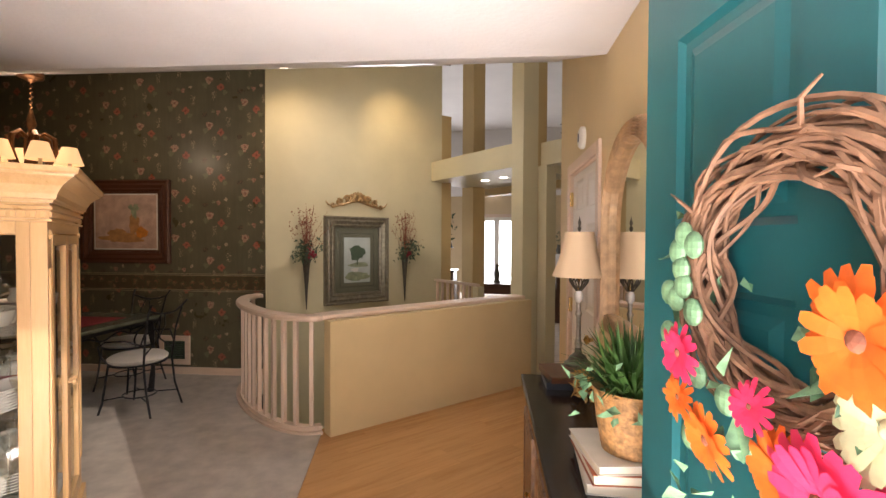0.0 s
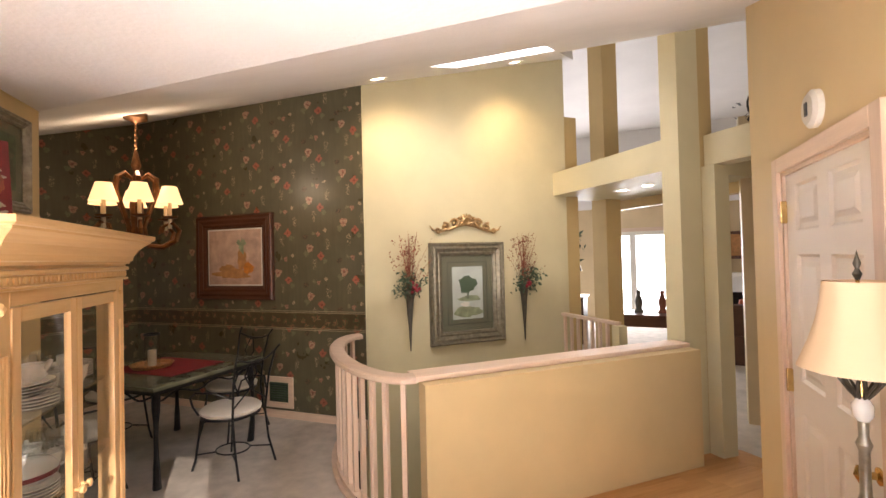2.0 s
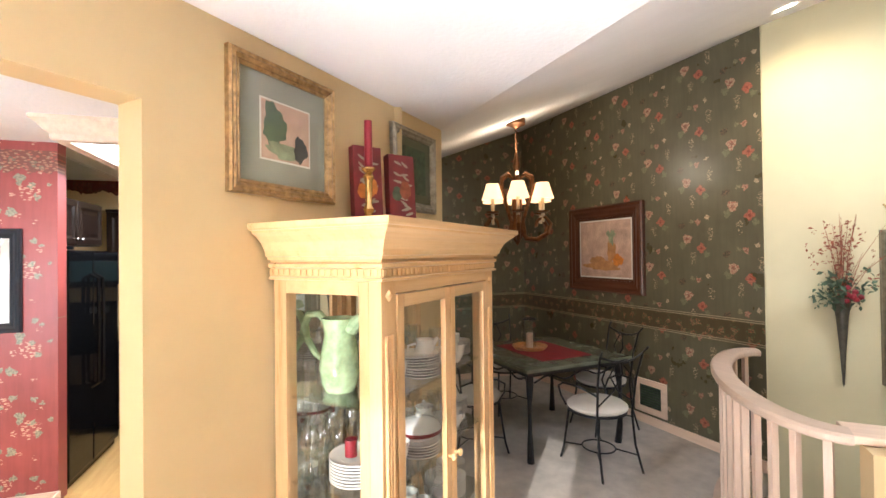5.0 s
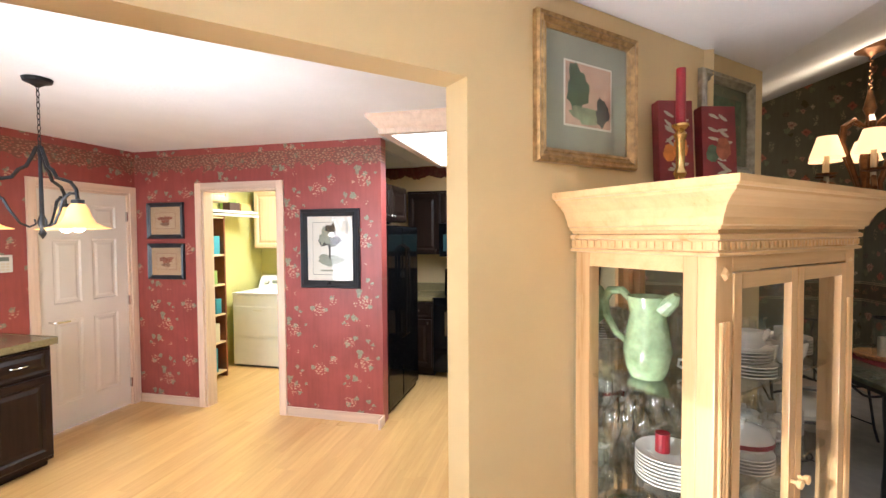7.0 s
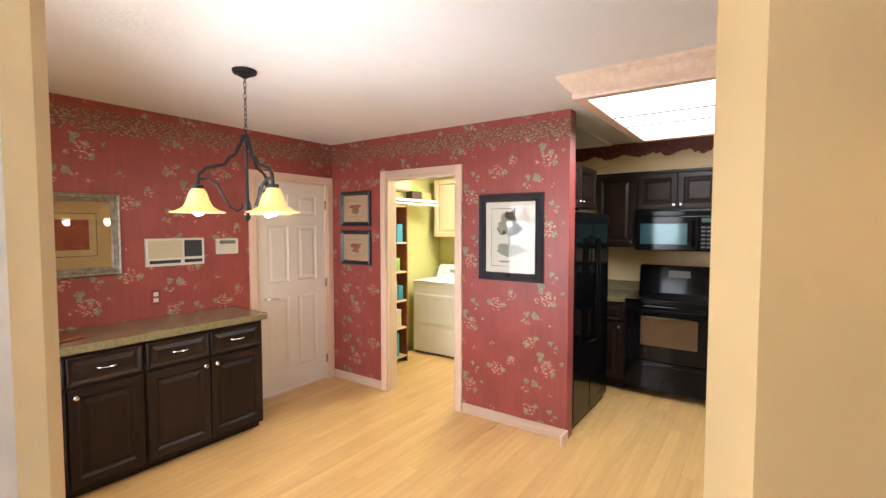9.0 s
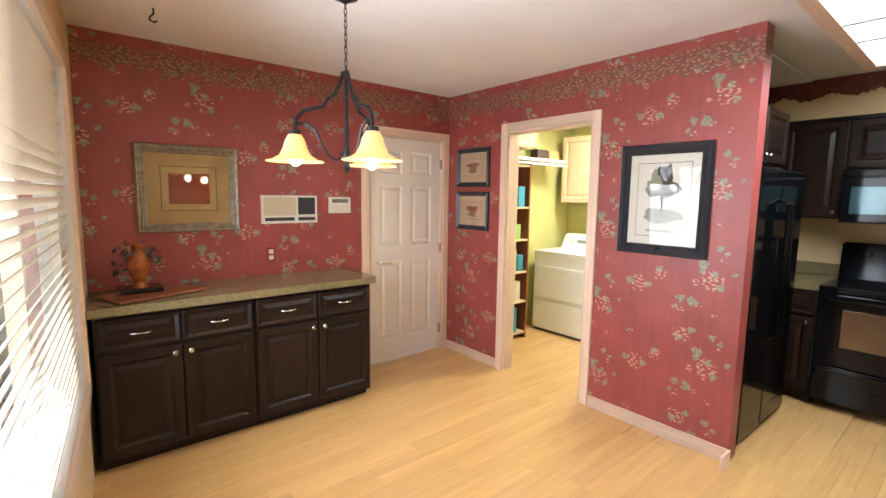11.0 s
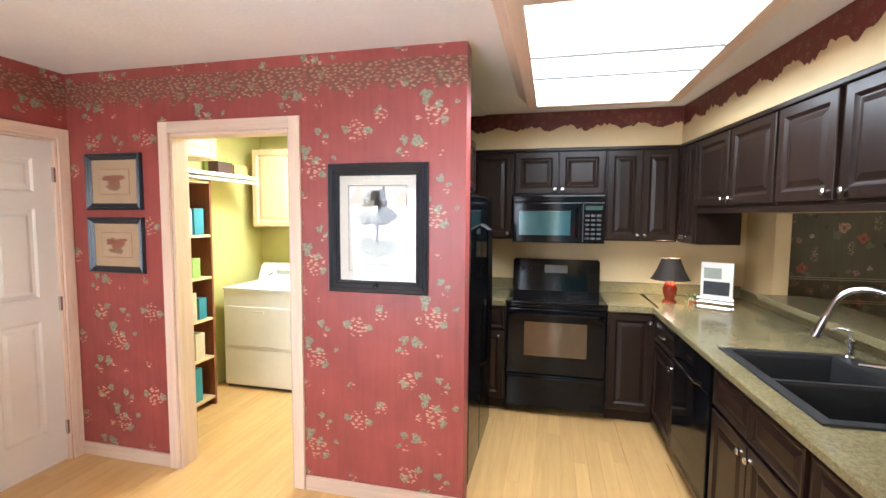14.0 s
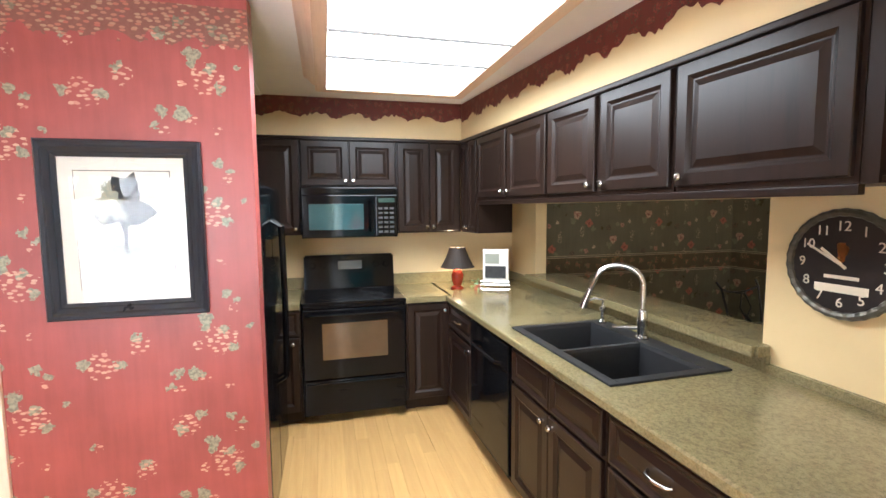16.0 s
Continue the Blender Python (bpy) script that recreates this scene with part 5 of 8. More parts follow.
def sconce(u, seed):
    t = thing("wall_pocket", on_stair(u, 0.70), "dark cone wall pocket with dried flowers and greenery", "wall decor", "wall pockets")
    rnd = random.Random(seed)
    smooth(part("cone", lathe([(0, 0), (0.006, 0.02), (0.018, 0.25), (0.035, 0.48), (0.05, 0.60), (0.055, 0.62), (0.045, 0.61), (0, 0.56)], 16, at=(0, -0.06, 0)), M_BRONZEF, t))
    bm = bmesh.new()
    for k in range(34):
        a, r = rnd.uniform(0, 6.28), abs(rnd.gauss(0, 0.10))
        h = rnd.uniform(0.18, 0.62) * (1 - 0.8 * r)
        x, y = r * math.cos(a) * 1.2, -0.07 + 0.35 * r * math.sin(a)
        tube([(0.02 * math.cos(a), -0.06, 0.60), (x * 0.5, y, 0.62 + h * 0.5), (x * 1.2, y, 0.62 + h)], [0.002, 0.002, 0.001], 4, bm)
    tagged(part("stem_spray", bm, M_DRYRED, t), kind="stuff")
    bm = bmesh.new()
    for k in range(52):
        x = rnd.gauss(0, 0.06)
        z = 0.70 + rnd.uniform(0.0, 0.42)
        leaf_cluster(bm, (x * 1.2, -0.08, z), 5, (0.016, 0.015, 0.03), 0.028, rnd)
    tagged(part("dried_spray", bm, M_DRYRED, t, "russet dried flower spikes"), kind="stuff")
    bm = bmesh.new()
    for k in range(34):
        leaf_cluster(bm, (rnd.gauss(0, 0.075), -0.09, 0.62 + rnd.uniform(-0.05, 0.13)), 7, (0.025, 0.02, 0.03), 0.045, rnd)
    tagged(part("greenery_spray", bm, M_LEAFDK, t), kind="stuff")
    b = bmesh.new()
    for k in range(9):
        bmesh.ops.create_icosphere(b, subdivisions=1, radius=0.02, matrix=Matrix.Translation((0.03 + rnd.gauss(0, 0.022), -0.115 + rnd.gauss(0, 0.008), 0.63 + rnd.gauss(0, 0.02))))
    part("rose", b, M_REDWAX, t, "dark red rose")
    return t


sconce(0.47, 5)
sconce(1.78, 6)

# ---- dining room ----
M_STRIPE = plain("tan_border_stripe", (0.34, 0.27, 0.16), 0.5, var=0.1)
DW_M, DW_L = along((-5.4, 4.73), (-2.27, 5.12))
DS_M, DS_L = along((-5.36, 2.36), (-5.36, 4.78))
for m, L in ((DW_M, DW_L), (DS_M, DS_L)):
    b = part("trim_border", box(0, L, -0.003, -0.0005, 0.94, 1.10), M_BAND)
    b.matrix_world = m
    tagged(b, "floral border strip between two rails", "wallpaper border", kind="structure")
    for z in (0.925, 1.10):
        for dz in (0.0, 0.017):
            b = part("trim_chair_rail", box(0, L, -0.007, -0.0005, z + dz, z + dz + 0.006, 0.001), M_STRIPE)
            b.matrix_world = m
            tagged(b, "thin cream stripe edging the border", "trim", kind="structure")
    b = part("baseboard", box(0, L, -0.014, 0.0, 0, 0.09, 0.004), M_TRIM)
    b.matrix_world = m
    tagged(b, "pickled oak baseboard in the dining room", "baseboard", kind="structure")


def on_dining(x, z):
    """x is measured back from the papered wall's outer corner."""
    return DW_M @ pose(DW_L - x, 0, z)


dp = picture("fruit_still_life", on_dining(1.60, 1.69), 1.05, 0.92, 0.13, M_MAHOG, [(0.12, M_MAHOG), (0.15, M_WHITEPAPER), (0.165, M_PEACH)], "pineapple still life print in a dark carved frame", depth=0.05)
put_blot(dp, 0.10, -0.03, -0.0125, 0.06, 0.12, 21, M_OCHRE)
put_blot(dp, 0.10, 0.13, -0.0127, 0.05, 0.07, 22, M_LEAFMID, rough=0.6)
put_blot(dp, -0.10, -0.14, -0.0127, 0.10, 0.07, 23, M_OCHRE)
put_blot(dp, -0.02, -0.18, -0.0126, 0.26, 0.05, 24, M_OCHRE)
put_blot(dp, 0.19, -0.12, -0.0128, 0.07, 0.06, 25, M_PEAR)


def vent():
    t = thing("wall_vent", on_dining(1.04, 0.275), "framed square wall grille near the floor", "vent")
    part("frame", ring_frame(0.36, 0.32, [(0, 0), (0, 0.014), (0.01, 0.018), (0.055, 0.018), (0.06, 0.008)]), M_TRIM, t)
    sheet("backing", -0.12, 0.12, -0.10, 0.10, -0.003, M_LEAFDK, t, 0.002)
    for i in range(8):
        part("slat", box(-0.12, 0.12, -0.012, -0.004, -0.09 + i * 0.024, -0.084 + i * 0.024), M_DARKPL, t)


vent()
TB = (-3.47, 3.93)


def dining_table():
    t = thing("dining_table", pose(TB[0], TB[1], 0.008, 0, 0, 7), "square slate-topped wrought iron dining table", "table")
    h = 0.54
    part("tabletop", box(-h, h, -h, h, 0.725, 0.755, 0.008), M_SLATE, t, "green slate top")
    part("edge_band", sweep([(0, 0.69), (0.012, 0.69), (0.012, 0.724), (0, 0.724)], [(-h + 0.03, -h + 0.03, 0), (-h + 0.03, h - 0.03, 0), (h - 0.03, h - 0.03, 0), (h - 0.03, -h + 0.03, 0)], True), M_IRON, t)
    for sx in (-1, 1):
        for sy in (-1, 1):
            bm = bmesh.new()
            pts = [(sx * (h - 0.09 + 0.02 * math.sin(3.0 * k / 9)), sy * (h - 0.09 + 0.02 * math.sin(3.0 * k / 9)), 0.715 * (1 - k / 9)) for k in range(10)]
            tube(pts, [0.026, 0.03, 0.026, 0.018, 0.016, 0.016, 0.018, 0.024, 0.026, 0.03], 8, bm)
            part("leg", bm, M_IRON, t)
    for sx in (-1, 1):
        part("scroll_rail", tube([(sx * (h - 0.1), y, 0.64 + 0.025 * math.sin(y * 18)) for y in [-0.4 + 0.05 * k for k in range(17)]], 0.008, 6), M_IRON, t)
        part("scroll_rail", tube([(y, sx * (h - 0.1), 0.64 + 0.025 * math.sin(y * 18)) for y in [-0.4 + 0.05 * k for k in range(17)]], 0.008, 6), M_IRON, t)
    r = thing("table_runner", pose(TB[0], TB[1], 0.766, 0, 0, 7), "dark red cloth laid on the table", "table runner")
    part("cloth", box(-0.36, 0.36, -0.26, 0.26, -0.002, 0.003, 0.001), M_REDCLOTH, r)
    p = thing("lantern_tray", pose(-3.55, 3.85, 0.77), "round wicker tray holding a glass hurricane lantern", "tray")
    part("tray", lathe([(0, 0), (0.14, 0), (0.165, 0.03), (0.155, 0.034), (0.135, 0.01), (0, 0.01)], 24), M_WICKER, p)
    g = thing("hurricane_lantern", pose(-3.55, 3.85, 0.782), "glass cylinder lantern with a metal rim", "lantern")
    smooth(part("cylinder", lathe([(0.055, 0.0), (0.06, 0.05), (0.055, 0.2), (0.058, 0.26)], 20), M_CRYSTAL, g))
    part("rim", lathe([(0.055, 0.255), (0.062, 0.258), (0.062, 0.268), (0.055, 0.268)], 20), M_IRON, g)
    part("candle", lathe([(0, 0), (0.032, 0), (0.032, 0.13), (0, 0.125)], 16), M_PAPER, g)


dining_table()


def dining_chair():
    t = thing("dining_chair", pose(0, 0, 0), "wrought iron dining chair with a round cream seat", "chair", "chairs round the table")
    smooth(part("seat", lathe([(0, 0.435), (0.20, 0.435), (0.225, 0.45), (0.228, 0.47), (0.20, 0.492), (0.1, 0.50), (0, 0.502)], 28), M_SEAT, t, "cream upholstered seat"))
    part("seat_ring", lathe([(0.205, 0.422), (0.222, 0.422), (0.222, 0.436), (0.205, 0.436)], 28), M_IRON, t)
    for sx in (-1, 1):
        part("front_leg", tube([(sx * 0.15, -0.15, 0.43), (sx * 0.165, -0.17, 0.25), (sx * 0.175, -0.19, 0.1), (sx * 0.19, -0.215, 0.0)], 0.009, 7), M_IRON, t)
        part("back_leg", tube([(sx * 0.19, 0.27, 0.0), (sx * 0.17, 0.215, 0.2), (sx * 0.165, 0.19, 0.43), (sx * 0.18, 0.22, 0.7), (sx * 0.20, 0.27, 0.90), (sx * 0.215, 0.31, 0.95)], 0.009, 7), M_IRON, t)
        part("arm", tube([(sx * 0.17, 0.20, 0.60), (sx * 0.26, 0.10, 0.66), (sx * 0.275, -0.06, 0.65), (sx * 0.25, -0.15, 0.60), (sx * 0.22, -0.16, 0.52), (sx * 0.20, -0.12, 0.45)], 0.008, 7), M_IRON, t)
        part("back_scroll", tube([(sx * 0.17, 0.20, 0.52), (sx * 0.02, 0.20, 0.62), (-sx * 0.06, 0.21, 0.74), (-sx * 0.02, 0.24, 0.85), (sx * 0.06, 0.26, 0.86)], 0.006, 6), M_IRON, t)
    part("top_rail", tube([(-0.20, 0.27, 0.90), (-0.1, 0.285, 0.865), (0, 0.29, 0.855), (0.1, 0.285, 0.865), (0.20, 0.27, 0.90)], 0.008, 7), M_IRON, t)
    part("stretcher", tube([(0.12 * math.cos(6.28 * k / 20), 0.01 + 0.13 * math.sin(6.28 * k / 20), 0.14) for k in range(20)], 0.006, 6, closed=True), M_IRON, t)
    for a, b in (((-0.172, -0.185, 0.13), (-0.1, -0.07, 0.14)), ((0.172, -0.185, 0.13), (0.1, -0.07, 0.14)), ((-0.178, 0.235, 0.13), (-0.09, 0.1, 0.14)), ((0.178, 0.235, 0.13), (0.09, 0.1, 0.14))):
        part("brace", tube([a, b], 0.006, 6), M_IRON, t)
    return t


ch = dining_chair()
ch.matrix_world = pose(-2.80, 4.03, 0.005, 0, 0, -85)
for x, y, a in ((-3.42, 4.52, 2), (-3.35, 3.22, 185), (-4.2, 3.9, 92)):
    copy_thing(ch, pose(x, y, 0.005, 0, 0, a))


def chandelier():
    x, y = -3.55, 3.74
    zc = vault(x, y)
    t = thing("chandelier", Matrix.Translation((x, y, zc)) @ Matrix.Scale(1.25, 4) @ Matrix.Translation((0, 0, -zc)), "bronze scroll-arm chandelier with six lit parchment shades", "chandelier")
    part("canopy", lathe([(0, zc + 0.01), (0.07, zc + 0.01), (0.07, zc - 0.03), (0.03, zc - 0.045), (0.012, zc - 0.06)], 20), M_DKGILT, t)
    part("chain", tube([(0.006 * math.sin(k * 2.2), 0.006 * math.cos(k * 2.2), zc - 0.05 - 0.28 * k / 24) for k in range(25)], 0.006, 6), M_DKGILT, t)
    zb = zc - 0.86
    smooth(part("body", lathe([(0.01, zb + 0.62), (0.03, zb + 0.52), (0.014, zb + 0.48), (0.022, zb + 0.40), (0.04, zb + 0.25), (0.03, zb + 0.12), (0.06, zb + 0.05), (0.03, zb - 0.02), (0.012, zb - 0.05), (0, zb - 0.07)], 18), M_DKGILT, t))
    for i in range(6):
        a = 2 * math.pi * i / 6 + 0.62
        c, s = math.cos(a), math.sin(a)
        part("cage_scroll", tube([(r * c, r * s, z) for r, z in ((0.025, zb + 0.43), (0.075, zb + 0.465), (0.125, zb + 0.43), (0.13, zb + 0.34), (0.085, zb + 0.22), (0.05, zb + 0.11), (0.065, zb + 0.02))], [0.010, 0.014, 0.016, 0.015, 0.013, 0.012, 0.010], 8), M_DKGILT, t)
        part("arm", tube([(r * c, r * s, z) for r, z in ((0.03, zb + 0.05), (0.08, zb - 0.015), (0.16, zb - 0.025), (0.245, zb + 0.02), (0.265, zb + 0.085), (0.225, zb + 0.135), (0.17, zb + 0.12), (0.155, zb + 0.07))], [0.015, 0.017, 0.017, 0.016, 0.014, 0.012, 0.010, 0.007], 8), M_DKGILT, t)
        part("bobeche", lathe([(0, zb + 0.16), (0.045, zb + 0.17), (0.05, zb + 0.18), (0, zb + 0.178)], 14, at=(0.205 * c, 0.205 * s, 0)), M_DKGILT, t)
        part("candle_sleeve", lathe([(0.012, zb + 0.10), (0.012, zb + 0.30), (0, zb + 0.30)], 10, at=(0.205 * c, 0.205 * s, 0)), M_PAPER, t)
        smooth(part("shade", lathe([(0.080, zb + 0.265), (0.076, zb + 0.275), (0.062, zb + 0.32), (0.044, zb + 0.38)], 18, at=(0.205 * c, 0.205 * s, 0)), M_LITSHADE, t, "lit parchment shade"))
        w = pose(x, y, 0) @ Vector((0.205 * c, 0.205 * s, zb + 0.40))
    bulb("chandelier_glow", (x, y, zc - 0.35), 9, WARM, 0.12)


chandelier()

# ---- china cabinet on the diagonal wall ----
DG = Matrix.Translation((DIAG_A[0], DIAG_A[1], 0)) @ Matrix.Rotation(radians(135), 4, "Z")   # x along the wall, -y into the foyer


def china_cabinet():
    s0, W, D, H = 1.58, 0.96, 0.49, 1.635
    m = DG @ pose(s0, -0.01, 0.006)
    t = thing("china_cabinet", m, "honey maple china cabinet with glass sides and doors, full of glassware", "cabinet")
    part("plinth", box(-0.02, W + 0.02, -D - 0.02, 0, 0, 0.12, 0.008), M_MAPLEX, t)
    part("floor_board", box(0, W, -D, 0, 0.12, 0.15), M_MAPLEX, t)
    part("back_panel", box(0, W, -0.012, 0, 0.15, H), M_MIRROR, t, "mirrored back panel")
    P = 0.085
    for x0, x1, y0, y1 in ((0, P, -D, -D + 0.05), (W - P, W, -D, -D + 0.05), (0, 0.05, -0.07, -0.012), (W - 0.05, W, -0.07, -0.012), (0, 0.05, -D + 0.05, -D + 0.09), (W - 0.05, W, -D + 0.05, -D + 0.09)):
        part("post", box(x0, x1, y0, y1, 0.15, H - 0.07, 0.004), M_MAPLE, t)
    for x in (0.018, 0.035, 0.052, W - 0.067, W - 0.05, W - 0.033):
        part("flute", tube([(x + 0.007, -D - 0.001, 0.3), (x + 0.007, -D - 0.001, H - 0.25)], 0.006, 6), M_MAPLE, t)
    for x in (0.0425, W - 0.0425):
        b = part("corner_block", lathe([(0.02, 0), (0.012, 0.008), (0, 0.01)], 4), M_MAPLEX, t)
        b.matrix_local = pose(x, -D, H - 0.12, 90)
    part("top_rail", box(P, W - P, -D, -D + 0.03, H - 0.115, H - 0.07, 0.003), M_MAPLEX, t)
    for x0 in (0.0, W - 0.03):
        part("side_rail", box(x0, x0 + 0.03, -D + 0.09, -0.07, H - 0.12, H - 0.07, 0.003), M_MAPLEX, t)
        part("side_rail", box(x0, x0 + 0.03, -D + 0.09, -0.07, 0.15, 0.24, 0.003), M_MAPLEX, t)
        g = part("side_glass", pane_x(x0 + 0.014, -D + 0.085, -0.065, 0.23, H - 0.11), M_GLASS, t)
        g.visible_shadow = False
    # frieze, dentils and crown
    part("frieze", box(-0.008, W + 0.008, -D - 0.008, 0, H - 0.07, H, 0.002), M_MAPLEX, t)
    path = [(-0.008, 0, 0), (-0.008, -D - 0.008, 0), (W + 0.008, -D - 0.008, 0), (W + 0.008, 0, 0)]
    part("crown", sweep([(-0.01, H), (0.012, H), (0.014, H + 0.010), (0.022, H + 0.014), (0.026, H + 0.032), (0.042, H + 0.062), (0.064, H + 0.084), (0.082, H + 0.096), (0.084, H + 0.104), (0.092, H + 0.106), (0.098, H + 0.112), (0.098, H + 0.130), (-0.01, H + 0.130)], path), M_MAPLEX, t)
    part("bead", sweep([(0, H - 0.03), (0.010, H - 0.026), (0.010, H - 0.014), (0, H - 0.010)], path), M_MAPLEX, t)
    part("bead", sweep([(0, H - 0.072), (0.008, H - 0.07), (0.008, H - 0.062), (0, H - 0.06)], path), M_MAPLEX, t)
    part("top_board", box(-0.05, W + 0.05, -D - 0.05, 0, H + 0.117, H + 0.127), M_MAPLEX, t)
    den = bmesh.new()
    for i in range(36):
        x = -0.002 + i * (W - 0.01) / 35
        box(x, x + 0.014, -D - 0.013, -D - 0.007, H - 0.054, H - 0.034, 0, den)
    for i in range(18):
        y = -D + 0.004 + i * (D - 0.02) / 17
        box(-0.013, -0.007, y, y + 0.014, H - 0.054, H - 0.034, 0, den)
    tagged(part("dentil_band", den, M_MAPLEX, t), kind="stuff")
    # two doors
    half = (W - 2 * P) / 2
    for i in range(2):
        x0 = P + i * half
        d = part("door", box(x0 + 0.002, x0 + 0.045, -D - 0.004, -D + 0.018, 0.16, H - 0.12, 0.003), M_MAPLE, t, "glazed door")
        part("stile", box(x0 + half - 0.045, x0 + half - 0.002, -D - 0.004, -D + 0.018, 0.16, H - 0.12, 0.003), M_MAPLE, d)
        part("rail", box(x0 + 0.045, x0 + half - 0.045, -D - 0.004, -D + 0.018, H - 0.165, H - 0.12, 0.003), M_MAPLEX, d)
        part("rail", box(x0 + 0.045, x0 + half - 0.045, -D - 0.004, -D + 0.018, 0.16, 0.23, 0.003), M_MAPLEX, d)
        g = part("pane", pane_y(x0 + 0.04, x0 + half - 0.04, 0.225, H - 0.16, -D + 0.007), M_GLASS, d)
        g.visible_shadow = False
        kb = part("knob", lathe([(0.007, 0), (0.006, 0.012), (0.015, 0.02), (0.015, 0.03), (0, 0.036)], 14), M_MAPLE, d)
        kb.matrix_local = pose(x0 + (half - 0.025 if i == 0 else 0.025), -D - 0.004, 0.83, 90)
    for z in (0.50, 0.82, 1.13):
        part("glass_shelf", box(0.02, W - 0.02, -D + 0.05, -0.02, z, z + 0.008), M_CRYSTAL, t)
    return m, W, D


CAB_M, CAB_W, CAB_D = china_cabinet()


def goblet(m, h, r, material, seed=0):
    t = thing("goblet", m, "clear stemmed glass on a cabinet shelf", "glass", "glassware in the cabinet")
    smooth(part("bowl", lathe([(0, 0), (r * 0.8, 0.003), (0.006, 0.012), (0.005, h * 0.4), (r * 0.6, h * 0.52), (r, h * 0.75), (r * 0.9, h)], 14), material, t))
    return t


def plate_stack(m, n, r, material, label):
    t = thing("plate_stack", m, label, "plates", "china in the cabinet")
    bm = bmesh.new()
    for i in range(n):
        z = i * 0.011
        lathe([(0, z), (r * 0.6, z), (r, z + 0.014), (r, z + 0.018), (r * 0.6, z + 0.005), (0, z + 0.005)], 26, bm)
    smooth(part("plates", bm, material, t))
    return t


def cup(m, r, h, material, label="white china cup on a cabinet shelf"):
    t = thing("cup", m, label, "cup", "china in the cabinet")
    smooth(part("body", lathe([(0, 0), (r * 0.55, 0), (r * 0.85, h * 0.4), (r, h), (r * 0.93, h), (r * 0.78, h * 0.42), (0, h * 0.1)], 18), material, t))
    part("handle", tube([(r * 0.85, 0, h * 0.8), (r * 1.35, 0, h * 0.75), (r * 1.4, 0, h * 0.4), (r * 0.8, 0, h * 0.25)], 0.005, 6), material, t)
    return t


def cabinet_contents():
    rnd = random.Random(31)
    # green pitcher seen through the side pane, on the upper shelf
    t = thing("pitcher", CAB_M @ pose(0.15, -0.19, 1.139, 0, 0, 180) @ Matrix.Diagonal((1.02, 1.02, 0.98, 1)), "pale green glazed pitcher on the upper shelf", "pitcher")
    smooth(part("body", lathe([(0, 0), (0.052, 0), (0.065, 0.03), (0.076, 0.09), (0.066, 0.16), (0.055, 0.22), (0.066, 0.28), (0.06, 0.28), (0.05, 0.22), (0, 0.2)], 22), M_GREENGLAZE, t))
    part("spout", tube([(0, 0.05, 0.24), (0, 0.085, 0.275), (0, 0.10, 0.295)], [0.03, 0.024, 0.012], 10), M_GREENGLAZE, t)
    part("handle", tube([(0, -0.055, 0.255), (0, -0.10, 0.29), (0, -0.15, 0.285), (0, -0.175, 0.245), (0, -0.165, 0.19), (0, -0.12, 0.13), (0, -0.07, 0.10)], [0.012, 0.015, 0.016, 0.016, 0.014, 0.012, 0.010], 8), M_GREENGLAZE, t)
    for z in (0.158, 0.509, 0.829, 1.139):
        for i in range(9):
            x, y = 0.12 + 0.09 * i + rnd.uniform(-0.02, 0.02), -0.09 - rnd.uniform(0, 0.05)
            if z == 1.139 and x < 0.28:
                continue
            goblet(CAB_M @ pose(x, y, z), rnd.uniform(0.12, 0.20), rnd.uniform(0.028, 0.042), M_CRYSTAL)
    for z, items in ((0.158, ((0.2, "g"), (0.42, "b"), (0.7, "g"))), (0.509, ((0.18, "p"), (0.38, "c"), (0.52, "c"), (0.74, "p"))), (0.829, ((0.17, "p"), (0.34, "c"), (0.5, "t"), (0.68, "c"), (0.82, "c"))), (1.139, ((0.36, "c"), (0.5, "p"), (0.66, "c"), (0.8, "k")))):
        for x, kind in items:
            y = -CAB_D + 0.17 + rnd.uniform(-0.02, 0.03)
            m = CAB_M @ pose(x, y, z, 0, 0, rnd.uniform(0, 360))
            if kind == "p":
                plate_stack(m, 7, 0.10, M_CHINA, "stack of white china plates on a shelf")
            elif kind == "g":
                plate_stack(m, 9, 0.11, M_DKGREEN, "stack of dark green plates at the bottom")
            elif kind == "c":
                cup(m, 0.042, 0.075, M_CHINA)
            elif kind == "b":
                cup(m, 0.085, 0.09, M_CHINA, "white china bowl on the lower shelf")
            elif kind == "k":
                cup(m, 0.04, 0.12, M_CHINA, "tall white china mug")
            elif kind == "t":
                q = thing("tureen", m, "white lidded tureen with a red apple band", "tureen")
                smooth(part("bowl", lathe([(0, 0), (0.06, 0), (0.095, 0.035), (0.10, 0.075), (0, 0.075)], 22), M_CHINA, q))
                part("band", lathe([(0.1005, 0.06), (0.1015, 0.062), (0.1015, 0.075), (0.1005, 0.076)], 22), M_REDWAX, q, "red rim band")
                smooth(part("lid", lathe([(0.10, 0.077), (0.085, 0.10), (0.04, 0.115), (0.012, 0.12), (0.014, 0.135), (0, 0.14)], 22), M_CHINA, q))
                for a in range(5):
                    b = part("apple_motif", blot(0.012, 0.012, a), M_REDWAX, q)
                    b.matrix_local = Matrix.Rotation(a * 1.25, 4, "Z") @ pose(0, -0.0985, 0.04, -14)
    t = thing("red_candle", CAB_M @ pose(0.10, -0.28, 0.93), "small dark red candle on the plates", "candle")
    part("wax", lathe([(0, 0), (0.022, 0), (0.022, 0.06), (0, 0.058)], 14), M_REDWAX, t)
